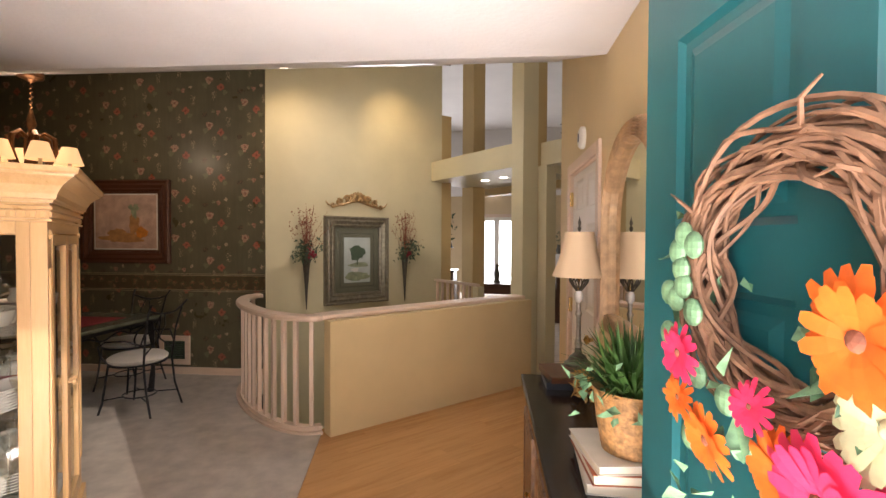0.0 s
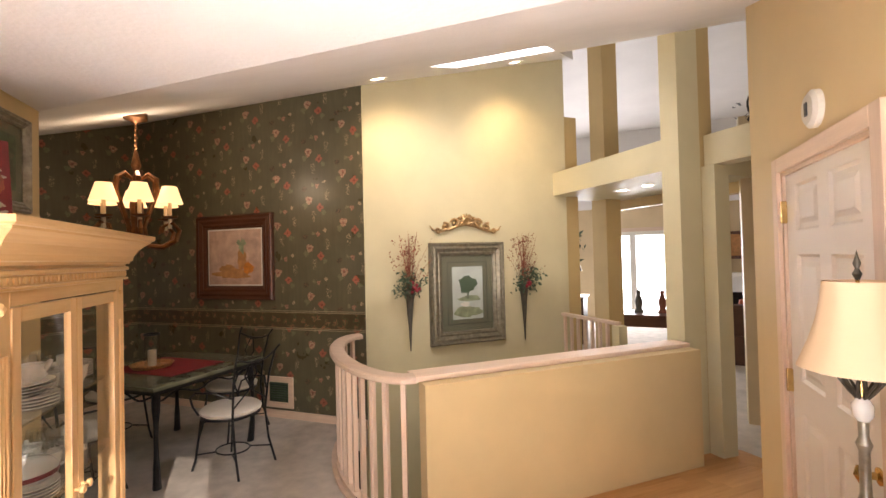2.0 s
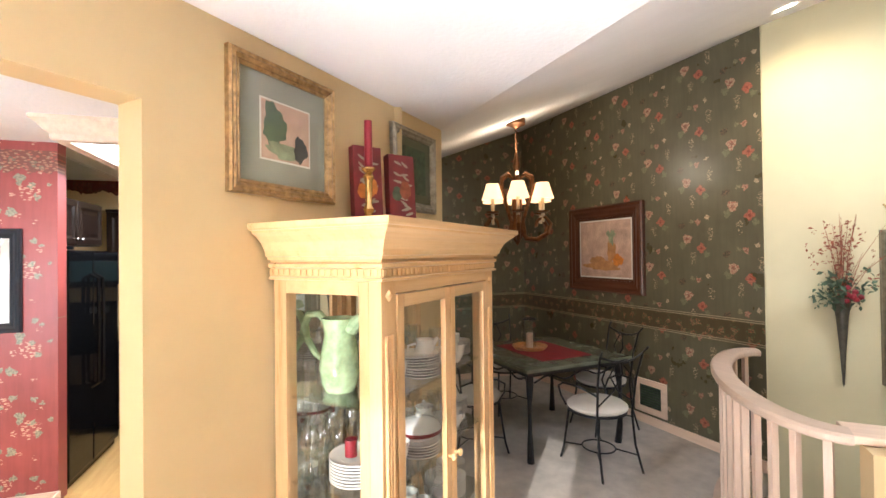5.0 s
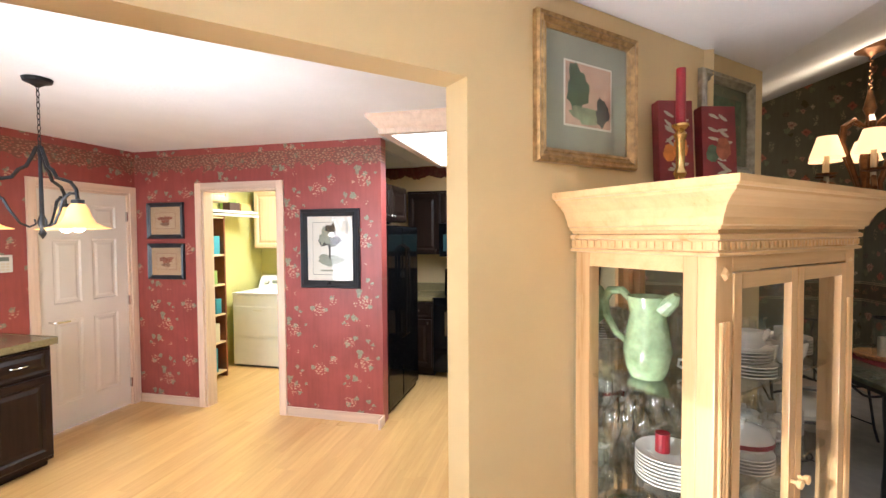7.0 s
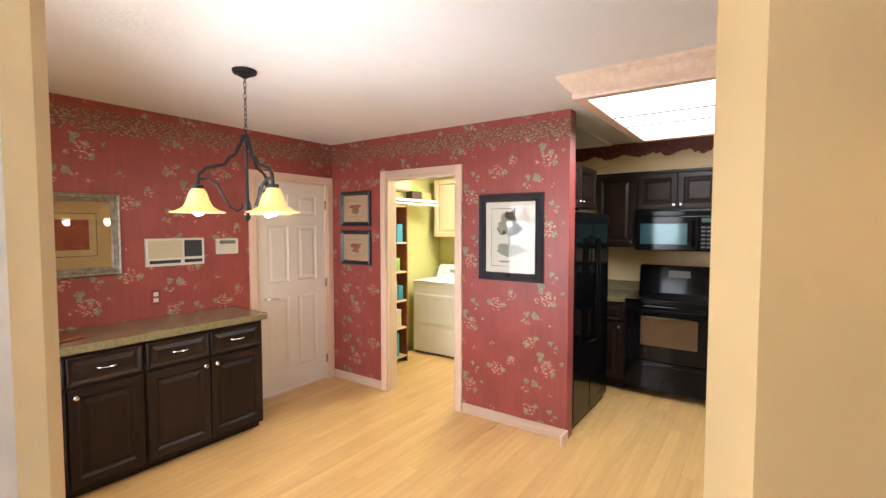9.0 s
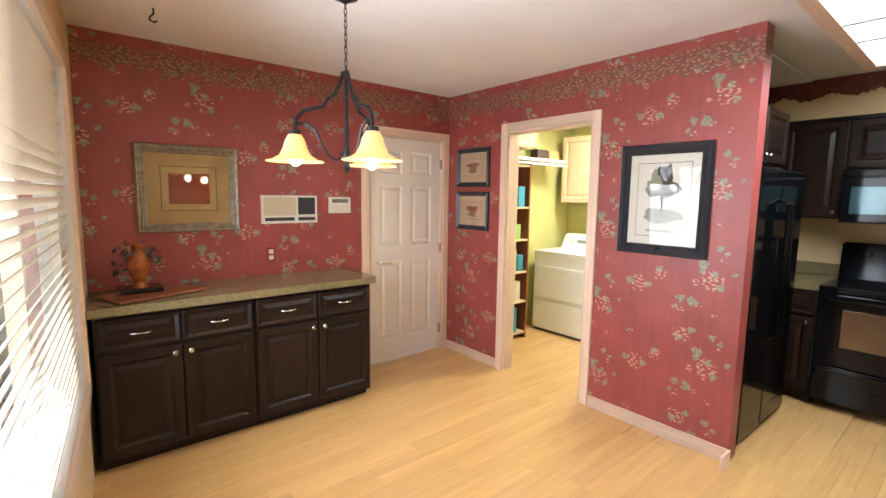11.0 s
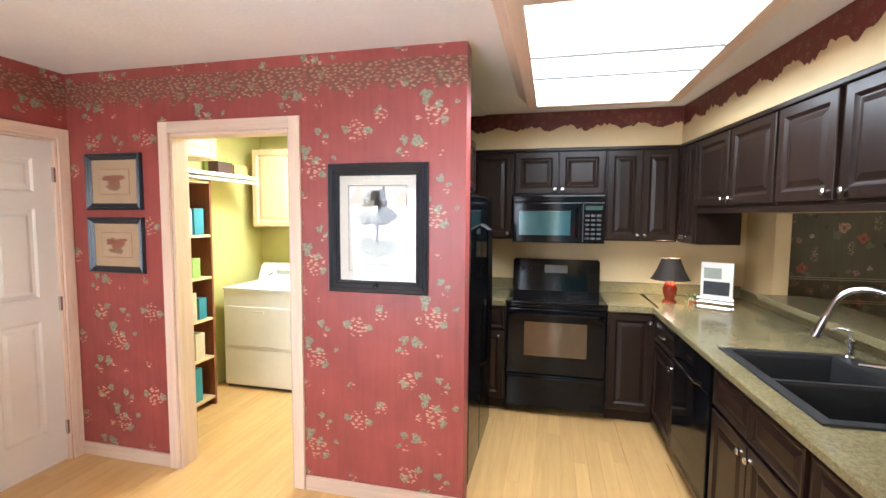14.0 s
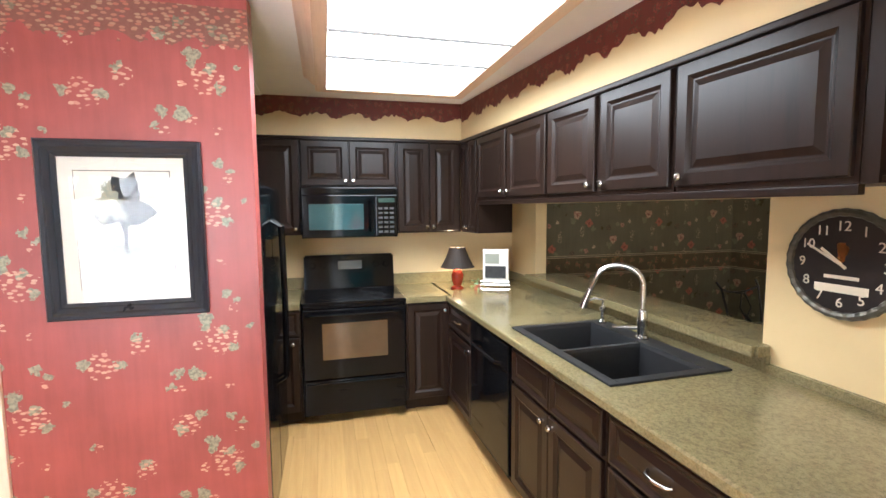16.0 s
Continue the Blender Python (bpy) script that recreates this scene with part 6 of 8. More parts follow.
    plate_stack(CAB_M @ pose(0.14, -0.28, 0.829), 8, 0.105, M_CHINA, "stack of white rimmed plates by the side pane")
    for dx, dy in ((0.07, -0.12), (0.13, -0.38), (0.06, -0.36), (0.2, -0.16), (0.1, -0.2)):
        goblet(CAB_M @ pose(dx, dy, 0.509), 0.19, 0.036, M_CRYSTAL)
        goblet(CAB_M @ pose(dx, dy, 0.158), 0.16, 0.036, M_CRYSTAL)
    for dx, dy in ((0.06, -0.12), (0.06, -0.4), (0.2, -0.1)):
        goblet(CAB_M @ pose(dx, dy, 0.829), 0.18, 0.034, M_CRYSTAL)


def more_glass():
    rnd = random.Random(55)
    for z in (0.158, 0.509, 0.829):
        for i in range(7):
            for j in range(2):
                x, y = 0.10 + 0.125 * i + rnd.uniform(-0.02, 0.02), -0.20 - 0.09 * j + rnd.uniform(-0.02, 0.02)
                if x < 0.27 and z > 0.8:
                    continue
                goblet(CAB_M @ pose(x, y, z), rnd.uniform(0.11, 0.19), rnd.uniform(0.028, 0.04), M_CRYSTAL)
    # china and small pieces along the front of each shelf
    for z, xs in ((0.158, (0.10, 0.30, 0.55, 0.82)), (0.509, (0.11, 0.28, 0.46, 0.62, 0.86)), (0.829, (0.26, 0.42, 0.60, 0.76, 0.90)), (1.139, (0.28, 0.44, 0.58, 0.74, 0.88))):
        for k, x in enumerate(xs):
            y = -0.30 - 0.07 * (k % 2) + rnd.uniform(-0.015, 0.015)
            m = CAB_M @ pose(x, y, z, 0, 0, rnd.uniform(0, 360))
            if k % 3 == 0:
                cup(m, rnd.uniform(0.045, 0.06), rnd.uniform(0.06, 0.10), M_CHINA)
            elif k % 3 == 1:
                plate_stack(m, rnd.randint(4, 8), rnd.uniform(0.065, 0.085), M_CHINA if z > 0.5 else M_DKGREEN, "short stack of small plates on a cabinet shelf")
            else:
                q = thing("creamer", m, "white china creamer with a painted apple", "creamer", "china in the cabinet")
                smooth(part("body", lathe([(0, 0), (0.035, 0), (0.052, 0.035), (0.046, 0.085), (0.036, 0.11), (0.042, 0.13), (0.036, 0.128), (0, 0.05)], 18), M_CHINA, q))
                part("handle", tube([(0.04, 0, 0.11), (0.075, 0, 0.10), (0.078, 0, 0.06), (0.048, 0, 0.04)], 0.006, 6), M_CHINA, q)
                part("spout", tube([(-0.03, 0, 0.10), (-0.05, 0, 0.125), (-0.058, 0, 0.138)], [0.014, 0.011, 0.006], 8), M_CHINA, q)
                for a in range(3):
                    b = part("apple_motif", blot(0.014, 0.014, a + 7), M_REDWAX, q)
                    b.matrix_local = Matrix.Rotation(a * 2.1, 4, "Z") @ pose(0, -0.0535, 0.045, -4)
    for i in range(6):
        goblet(CAB_M @ pose(0.30 + 0.11 * i, -0.2 + rnd.uniform(-0.03, 0.03), 1.139), rnd.uniform(0.12, 0.19), 0.034, M_CRYSTAL)


cabinet_contents()
more_glass()

# things on top of the cabinet, and pictures on the diagonal wall
TOPZ = 1.771


def cabinet_top():
    t = thing("candlestick", DG @ pose(1.96, -0.17, TOPZ), "tall brass candlestick with a dark red candle", "candlestick")
    smooth(part("stick", lathe([(0, 0), (0.035, 0), (0.036, 0.01), (0.02, 0.03), (0.016, 0.06), (0.024, 0.08), (0.015, 0.10), (0.016, 0.20), (0.024, 0.22), (0.014, 0.235), (0.03, 0.25), (0.03, 0.258), (0, 0.258)], 18), M_BRASS, t))
    part("candle", lathe([(0, 0.25), (0.018, 0.25), (0.0165, 0.46), (0, 0.462)], 14), M_REDWAX, t, "dark red taper candle")
    for i, (s, w, h, mt, y, tilt) in enumerate(((2.06, 0.14, 0.38, M_MAROON, -0.09, -4), (2.22, 0.14, 0.36, M_MAROON, -0.17, -4))):
        t = thing("fruit_plaque", DG @ pose(s, y, TOPZ + 0.002, tilt, 0, -28), "maroon plaque painted with fruit and pale leaves, leaning back", "plaque", "plaques on the cabinet")
        part("board", box(-w / 2, w / 2, -0.02, 0.03, 0, h, 0.004), mt, t)
        rnd = random.Random(40 + i)
        for k in range(20):
            a = rnd.uniform(0, 6.28)
            b = part("painted_leaf", blot(0.023, 0.0065, 50 + k + 20 * i, 12, 0.1), M_GREYLEAF, t)
            b.matrix_local = pose(rnd.uniform(-0.035, 0.035), -0.0205, 0.05 + 0.26 * (k % 7) / 6 + rnd.uniform(-0.02, 0.02), 0, rnd.uniform(-50, 50) + (180 if k % 2 else 0), 0)
        put_blot(t, 0.015, 0.19, -0.0215, 0.03, 0.045, 60 + i, M_PEAR if i == 0 else M_DRYRED, "painted_fruit", 0.1)
        put_blot(t, -0.03, 0.17, -0.0213, 0.025, 0.035, 64 + i, M_PEAR if i == 0 else M_LEAFDK, "painted_fruit", 0.1)


cabinet_top()
lp = picture("sunset_landscape", DG @ pose(1.655, 0, 2.125), 0.52, 0.50, 0.05, M_GILT, [(0.045, M_MATGREY), (0.135, M_WHITEPAPER), (0.142, M_PEACH)], "sunset landscape print with a grey mat and beaded gilt frame", depth=0.03)
put_blot(lp, -0.06, 0.02, -0.0125, 0.055, 0.08, 71, M_LEAFDK)
put_blot(lp, 0.0, -0.07, -0.0127, 0.10, 0.03, 72, M_LEAFMID)
put_blot(lp, 0.07, -0.05, -0.0128, 0.035, 0.05, 73, M_INK)
picture("small_framed_print", DG @ pose(2.60, 0, 2.13), 0.46, 0.46, 0.05, M_SILVERGILT, [(0.045, M_MATGREEN), (0.10, M_LEAFDK)], "dark botanical print in a silver-gilt frame", depth=0.03)

# ---- kitchen materials ----
M_ESP = wood("espresso_cabinet", (0.021, 0.0115, 0.008), (0.010, 0.0055, 0.004), 0.30, 2, 1.0, 0.08)
M_ESPX = wood("espresso_cabinet_rail", (0.021, 0.0115, 0.008), (0.010, 0.0055, 0.004), 0.30, 0, 1.0, 0.08)
M_APPL = plain("black_appliance_enamel", (0.0035, 0.0035, 0.004), 0.09, var=0.1, bump=0.03)
for dark in (M_ESP, M_ESPX, M_APPL):
    dark.node_tree.nodes["Principled BSDF"].inputs["Specular IOR Level"].default_value = 0.24
M_APPLG = plain("black_glass", (0.004, 0.004, 0.005), 0.05, var=0.05, bump=0.0)
M_OVENGLASS = plain("bronze_oven_glass", (0.13, 0.09, 0.055), 0.06, 0.5, var=0.1, bump=0.0)
M_MWGLASS = plain("microwave_glass", (0.035, 0.085, 0.09), 0.07, 0.2, var=0.1, bump=0.0)
M_COMPOSITE = plain("black_composite_sink", (0.018, 0.018, 0.019), 0.5, var=0.2, scale=60, bump=0.15)
M_ENAMEL = plain("white_enamel", (0.80, 0.79, 0.76), 0.22, var=0.03, bump=0.02)
M_MAPLEC = wood("pale_maple_cabinet", (0.70, 0.52, 0.30), (0.62, 0.43, 0.22), 0.35, 2)
M_REDWOOD = wood("red_brown_shelf", (0.24, 0.075, 0.03), (0.15, 0.045, 0.018), 0.4, 2)
M_BLIND = plain("white_blind_slat", (0.74, 0.68, 0.58), 0.5, var=0.03)


def stone():
    m = Mat("green_gold_granite", (0.30, 0.25, 0.13), 0.14)
    a, b, c = m.noise(85, 6), m.noise(260, 3), m.noise(7, 4)
    col = m.ramp(a, [(0.3, (0.08, 0.065, 0.032)), (0.48, (0.17, 0.14, 0.062)), (0.62, (0.25, 0.21, 0.10)), (0.78, (0.15, 0.125, 0.065))])
    col = m.mix(0.4, col, m.ramp(b, [(0.35, (0.10, 0.08, 0.05)), (0.6, (0.27, 0.22, 0.11))]))
    col = m.mix(0.18, col, m.ramp(c, [(0.3, (0.16, 0.13, 0.07)), (0.7, (0.30, 0.25, 0.13))]))
    m.color(col)
    m.rough(b, 0.10, 0.22)
    return m.m


M_GRANITE = stone()
for mm in (M_APPL, M_APPLG):
    mm.node_tree.nodes["Principled BSDF"].inputs["Specular IOR Level"].default_value = 0.2


def raised(x0, x1, z0, z1, y, bm=None, rail=0.055):
    """A raised-panel front: x0..x1, z0..z1, on the plane y, towards -y."""
    bm = bm or bmesh.new()
    r = min(rail, (x1 - x0) * 0.28, (z1 - z0) * 0.28)
    prev = None
    for ins, d in ((0, 0), (0, 0.016), (0.004, 0.020), (r - 0.008, 0.020), (r, 0.013), (r + 0.008, 0.008), (r + 0.014, 0.008), (r + 0.040, 0.017)):
        if ins * 2 > min(x1 - x0, z1 - z0) - 0.01:
            break
        loop = [bm.verts.new(p) for p in ((x0 + ins, y - d, z0 + ins), (x1 - ins, y - d, z0 + ins), (x1 - ins, y - d, z1 - ins), (x0 + ins, y - d, z1 - ins))]
        if prev:
            for k in range(4):
                bm.faces.new((prev[k], prev[(k + 1) % 4], loop[(k + 1) % 4], loop[k]))
        prev = loop
    bm.faces.new(prev)
    bmesh.ops.recalc_face_normals(bm, faces=bm.faces[:])
    return bm


def add_knob(parent, x, y, z):
    k = part("knob", lathe([(0.008, 0), (0.006, 0.010), (0.014, 0.016), (0.016, 0.022), (0.011, 0.028), (0, 0.030)], 14), M_CHROME, parent, "nickel knob")
    k.matrix_local = pose(x, y, z, 90)
    return smooth(k)


def add_pull(parent, x, y, z, w=0.10):
    pts = [(x + w / 2 * math.cos(math.pi * i / 8) * -1, y - 0.028 * math.sin(math.pi * i / 8), z) for i in range(9)]
    return smooth(part("pull", tube(pts, [0.007, 0.006, 0.005, 0.005, 0.005, 0.005, 0.005, 0.006, 0.007], 8), M_CHROME, parent, "nickel bow pull"))


def cabinet(name, m, w, d, z0, z1, doors, drawers, label, toe=0.0, low=None, category="cabinet", mat=None, matx=None, group=""):
    """A cabinet unit, x 0..w, front on y = 0 facing -y. doors: (x0, x1, z0, z1, knob_x, knob_z); drawers: (x0, x1, z0, z1, pull)."""
    mat, matx = mat or M_ESP, matx or M_ESPX
    t = thing(name, m, label, category, group)
    part("body", box(0, w, 0, d, z0 + toe, low or z1, 0.002), mat, t)
    if low:
        part("face_frame", box(0, w, 0, 0.02, low, z1, 0.001), matx, t)
    if toe:
        part("toe_kick", box(0, w, 0.06, d, z0, z0 + toe), M_ESPX, t)
    for x0, x1, a, b, kx, kz in doors:
        dd = part("door", raised(x0, x1, a, b, -0.001), mat, t, "raised-panel door")
        if kx is not None:
            add_knob(dd, kx, -0.021, kz)
    for x0, x1, a, b, pull in drawers:
        dd = part("drawer", raised(x0, x1, a, b, -0.001, rail=0.02), matx, t, "drawer front")
        if pull:
            add_pull(dd, (x0 + x1) / 2, -0.021, (a + b) / 2)
    return t


# ---- breakfast end: door, buffet, pictures ----
def facing_y(x, z, y=DY):
    """A pose on the end wall: local -y faces +y of the world, local x runs towards -x."""
    return pose(x, y, z, 0, 0, 180)


def facing_x(y, z, x=RX):
    """A pose on the red wall: local -y faces +x, local x runs towards +y."""
    return pose(x, y, z, 0, 0, 90)


def breakfast_door():
    m = facing_y(-2.60, 0)
    casing("door_casing", m, 0.82, 2.04)
    t = tagged(new("door_garage"), "white six-panel door, closed, with a lever handle", "door", kind="structure")
    t.matrix_world = m
    ob = part("door_leaf", panels_door(0.78, 2.01, SIX, 0.04), M_DOORW, t)
    ob.location = (0.02, 0.015, 0.010)
    for z in (0.22, 1.02, 1.82):
        part("hinge", box(0.792, 0.806, -0.004, 0.016, z - 0.045, z + 0.045, 0.002), M_CHROME, t, "nickel hinge")
    h = part("lever", tube([(0.09, 0.015, 0.93), (0.09, -0.035, 0.93), (0.10, -0.045, 0.93), (0.21, -0.045, 0.925)], 0.009, 8), M_CHROME, t, "nickel lever handle")


breakfast_door()
casing("door_casing_laundry", facing_x(DY + 0.77, 0), 0.80, 2.06)
baseboard((RX, DY), (RX, DY + 0.70))
baseboard((RX, DY + 1.64), (RX, 0.25))
baseboard((-0.66, DY), (-2.53, DY))
b = part("baseboard", box(-0.12, 0.0, -0.014, 0, 0, 0.085, 0.004), M_TRIM)
b.matrix_world = pose(RX, 0.25, 0, 0, 0, 180)
tagged(b, "oak baseboard round the wall's end", "baseboard", kind="structure")

BF = -1.80


def buffet():
    for i, (x, w) in enumerate(((-0.68, 0.80), (-1.485, 0.83))):
        m = pose(x, BF, 0, 0, 0, 180)
        h = w / 2
        doors = [(0.01, h - 0.004, 0.09, 0.66, h - 0.04, 0.62), (h + 0.004, w - 0.01, 0.09, 0.66, h + 0.04, 0.62)]
        drawers = [(0.01, h - 0.004, 0.68, 0.855, True), (h + 0.004, w - 0.01, 0.68, 0.855, True)]
        cabinet("buffet_cabinet", m, w, 0.50, 0.0, 0.875, doors, drawers, "espresso base cabinet with two drawers over two doors", 0.06, group="buffet cabinets")
    t = thing("buffet_countertop", pose(0, 0, 0.878), "green-gold granite top on the buffet", "countertop")
    part("slab", box(-2.34, -0.66, DY + 0.002, BF + 0.02, 0.0, 0.042), M_GRANITE, t)
    part("front_edge", box(-2.345, -0.655, BF + 0.0205, BF + 0.04, -0.004, 0.044, 0.008), M_GRANITE, t)
    part("side_edge", box(-2.357, -2.3405, DY + 0.002, BF + 0.02, -0.004, 0.044, 0.006), M_GRANITE, t)


buffet()


def buffet_tray():
    t = thing("tray", pose(-0.98, -2.02, 0.923, 0, 0, 20), "reddish wooden tray on the buffet", "tray")
    part("tray_base", box(-0.24, 0.24, -0.14, 0.14, 0.0, 0.014, 0.004), M_REDWOOD, t)
    o = thing("amber_ornament", pose(-0.92, -2.06, 0.938), "dark bronze and amber glass ornament on the tray", "ornament")
    part("plinth", box(-0.11, 0.11, -0.08, 0.08, 0, 0.03, 0.006), M_BLACKTOP, o)
    rnd = random.Random(77)
    bm = bmesh.new()
    lathe([(0.0, 0.03), (0.045, 0.03), (0.03, 0.06), (0.05, 0.11), (0.062, 0.16), (0.04, 0.22), (0.025, 0.25), (0.035, 0.28), (0, 0.29)], 14, bm)
    smooth(part("body", bm, plain("amber_glass", (0.34, 0.10, 0.02), 0.15, 0.2, var=0.5, scale=20, bump=0.3), o))
    bm = bmesh.new()
    for k in range(30):
        leaf_cluster(bm, (rnd.gauss(0, 0.05), rnd.gauss(0, 0.05), 0.12 + rnd.uniform(0, 0.16)), 2, (0.02, 0.02, 0.02), 0.05, rnd)
    part("scrolls", bm, M_BRONZEF, o)


buffet_tray()

fp = picture("framed_abstract", facing_y(-1.25, 1.545), 0.60, 0.56, 0.055, M_SILVERGILT, [(0.05, plain("tan_mat_board", (0.42, 0.28, 0.11), 0.7, var=0.08)), (0.135, M_INK), (0.139, plain("tan_mat_board", (0.45, 0.31, 0.13), 0.7, var=0.08)), (0.18, plain("rust_print", (0.27, 0.055, 0.02), 0.7, var=0.25, scale=12))], "rust abstract print in tan mats and a silver frame")


def intercom():
    t = thing("intercom", facing_y(-1.92, 1.405), "white wall intercom panel with a dark speaker grille", "intercom")
    part("plate", box(-0.215, 0.215, -0.018, 0, -0.105, 0.105, 0.006), M_WHITEPL, t)
    part("speaker", box(0.06, 0.195, -0.021, -0.016, -0.04, 0.09, 0.003), M_DARKPL, t, "dark speaker grille")
    part("slot", box(-0.19, 0.03, -0.021, -0.016, -0.085, -0.06, 0.002), M_DARKPL, t)
    part("slot", box(0.06, 0.195, -0.021, -0.016, -0.085, -0.06, 0.002), M_DARKPL, t)
    part("door_panel", box(-0.195, 0.045, -0.0205, -0.016, -0.045, 0.09, 0.003), plain("cream_panel", (0.58, 0.50, 0.34), 0.35, var=0.04), t)
    k = thing("alarm_keypad", facing_y(-2.33, 1.435), "white alarm keypad with a small display", "keypad")
    part("housing", box(-0.095, 0.095, -0.022, 0, -0.065, 0.065, 0.008), M_WHITEPL, k)
    part("display", box(-0.07, 0.07, -0.024, -0.02, 0.02, 0.05, 0.002), plain("grey_display", (0.16, 0.18, 0.15), 0.3), k)
    for r in range(3):
        for c in range(5):
            part("key", box(-0.072 + 0.03 * c, -0.05 + 0.03 * c, -0.026, -0.021, -0.05 + 0.021 * r, -0.037 + 0.021 * r, 0.002), M_PAPER, k)
    o = thing("wall_outlet", facing_y(-1.77, 1.07), "white double socket above the buffet", "socket")
    part("plate", box(-0.035, 0.035, -0.006, 0, -0.058, 0.058, 0.003), plain("red_paper_plate", (0.24, 0.04, 0.035), 0.4), o)
    for z in (-0.022, 0.022):
        part("socket", box(-0.017, 0.017, -0.010, -0.005, z - 0.015, z + 0.015, 0.004), M_WHITEPL, o)


intercom()

# red wall pictures
bp = picture("framed_tree_print", facing_x(-0.225, 1.515), 0.56, 0.69, 0.065, M_BLACKF, [(0.06, M_WHITEPAPER), (0.115, M_INK), (0.118, M_WHITEPAPER)], "black-framed tree print in a white mat behind glass", depth=0.03)
put_blot(bp, 0.0, 0.10, -0.0125, 0.085, 0.10, 81, M_INK, rough=0.4)
put_blot(bp, -0.05, 0.10, -0.0127, 0.05, 0.07, 83, M_MATGREY, rough=0.5)
put_blot(bp, 0.0, -0.10, -0.0125, 0.12, 0.05, 82, M_MATGREY)
part("trunk", box(-0.008, 0.008, -0.0132, -0.0128, -0.09, 0.03), M_INK, bp)
part("caption_bar", box(-0.09, 0.09, -0.0125, -0.012, -0.20, -0.185), M_MATGREY, bp)
for z in (1.78, 1.39):
    sp = picture("small_fruit_print", facing_x(-1.95, z), 0.42, 0.345, 0.04, M_BLACKF, [(0.035, plain("tan_print_mat", (0.50, 0.34, 0.20), 0.7, var=0.06)), (0.095, M_DRYRED), (0.098, plain("tan_print_paper", (0.52, 0.36, 0.22), 0.7, var=0.08))], "fruit basket print in a black frame", glass=True, depth=0.025)
    put_blot(sp, 0, 0.01, -0.0125, 0.07, 0.035, int(z * 100), M_DRYRED, rough=0.5)
    put_blot(sp, 0, -0.035, -0.0126, 0.055, 0.018, int(z * 101), M_TWIG)


def breakfast_lamp():
    x, y = -1.68, -0.92
    t = thing("pendant_light", pose(x, y, 0), "iron pendant with amber bell glass shades on scroll arms", "chandelier")
    part("canopy", lathe([(0, CZ), (0.065, CZ - 0.002), (0.06, CZ - 0.02), (0.03, CZ - 0.032), (0.01, CZ - 0.045)], 22), M_IRON, t)
    for i in range(13):
        z = CZ - 0.05 - i * 0.029
        pts = [(0.007 * math.cos(a) if i % 2 else 0, 0 if i % 2 else 0.007 * math.cos(a), z + 0.018 * math.sin(a)) for a in [6.28 * k / 8 for k in range(8)]]
        part("chain_link", tube(pts, 0.0022, 5, closed=True), M_IRON, t)
    zb = 1.65
    smooth(part("stem", lathe([(0.006, zb + 0.46), (0.014, zb + 0.44), (0.008, zb + 0.40), (0.010, zb + 0.10), (0.022, zb + 0.06), (0.010, zb + 0.02), (0.018, zb), (0, zb - 0.03)], 14), M_IRON, t))
    for i in range(3):
        a = radians(90 + 120 * i)
        c, s = math.cos(a), math.sin(a)
        part("arm", tube([(r * c, r * s, z) for r, z in ((0.012, zb + 0.45), (0.03, zb + 0.40), (0.055, zb + 0.345), (0.085, zb + 0.325), (0.11, zb + 0.285), (0.15, zb + 0.275), (0.20, zb + 0.26), (0.232, zb + 0.225), (0.24, zb + 0.17))], 0.009, 7), M_IRON, t)
        part("scroll", tube([(r * c, r * s, z) for r, z in ((0.235, zb + 0.20), (0.19, zb + 0.205), (0.145, zb + 0.175), (0.12, zb + 0.115), (0.085, zb + 0.055), (0.05, zb + 0.035), (0.025, zb + 0.05), (0.03, zb + 0.075))], [0.008, 0.008, 0.008, 0.007, 0.007, 0.006, 0.005, 0.004], 6), M_IRON, t)
        at = (0.24 * c, 0.24 * s, 0)
        part("socket_cup", lathe([(0, zb + 0.175), (0.028, zb + 0.17), (0.03, zb + 0.14), (0, zb + 0.135)], 14, at=at), M_IRON, t)
        smooth(part("shade", lathe([(0.03, zb + 0.15), (0.045, zb + 0.125), (0.055, zb + 0.09), (0.072, zb + 0.055), (0.105, zb + 0.035), (0.135, zb + 0.027), (0.132, zb + 0.023), (0.07, zb + 0.048), (0.04, zb + 0.11)], 24, at=at), M_AMBERGLASS, t, "lit amber glass bell shade"))
        b = bmesh.new()
        bmesh.ops.create_uvsphere(b, u_segments=12, v_segments=8, radius=0.03, matrix=Matrix.Translation((at[0], at[1], zb + 0.035)))
        smooth(part("lamp_globe", b, M_HOT, t, "glowing bulb"))
        bulb("pendant_glow", (x + at[0], y + at[1], zb - 0.01), 2, WARM, 0.03)
    h = thing("plant_hook", pose(-1.02, -1.72, CZ), "small dark ceiling hook", "hook")
    part("hook", tube([(0, 0, 0), (0, 0, -0.03), (0.015, 0, -0.045), (0.02, 0, -0.06), (0, 0, -0.07), (-0.015, 0, -0.06)], 0.005, 6), M_IRON, h)


breakfast_lamp()


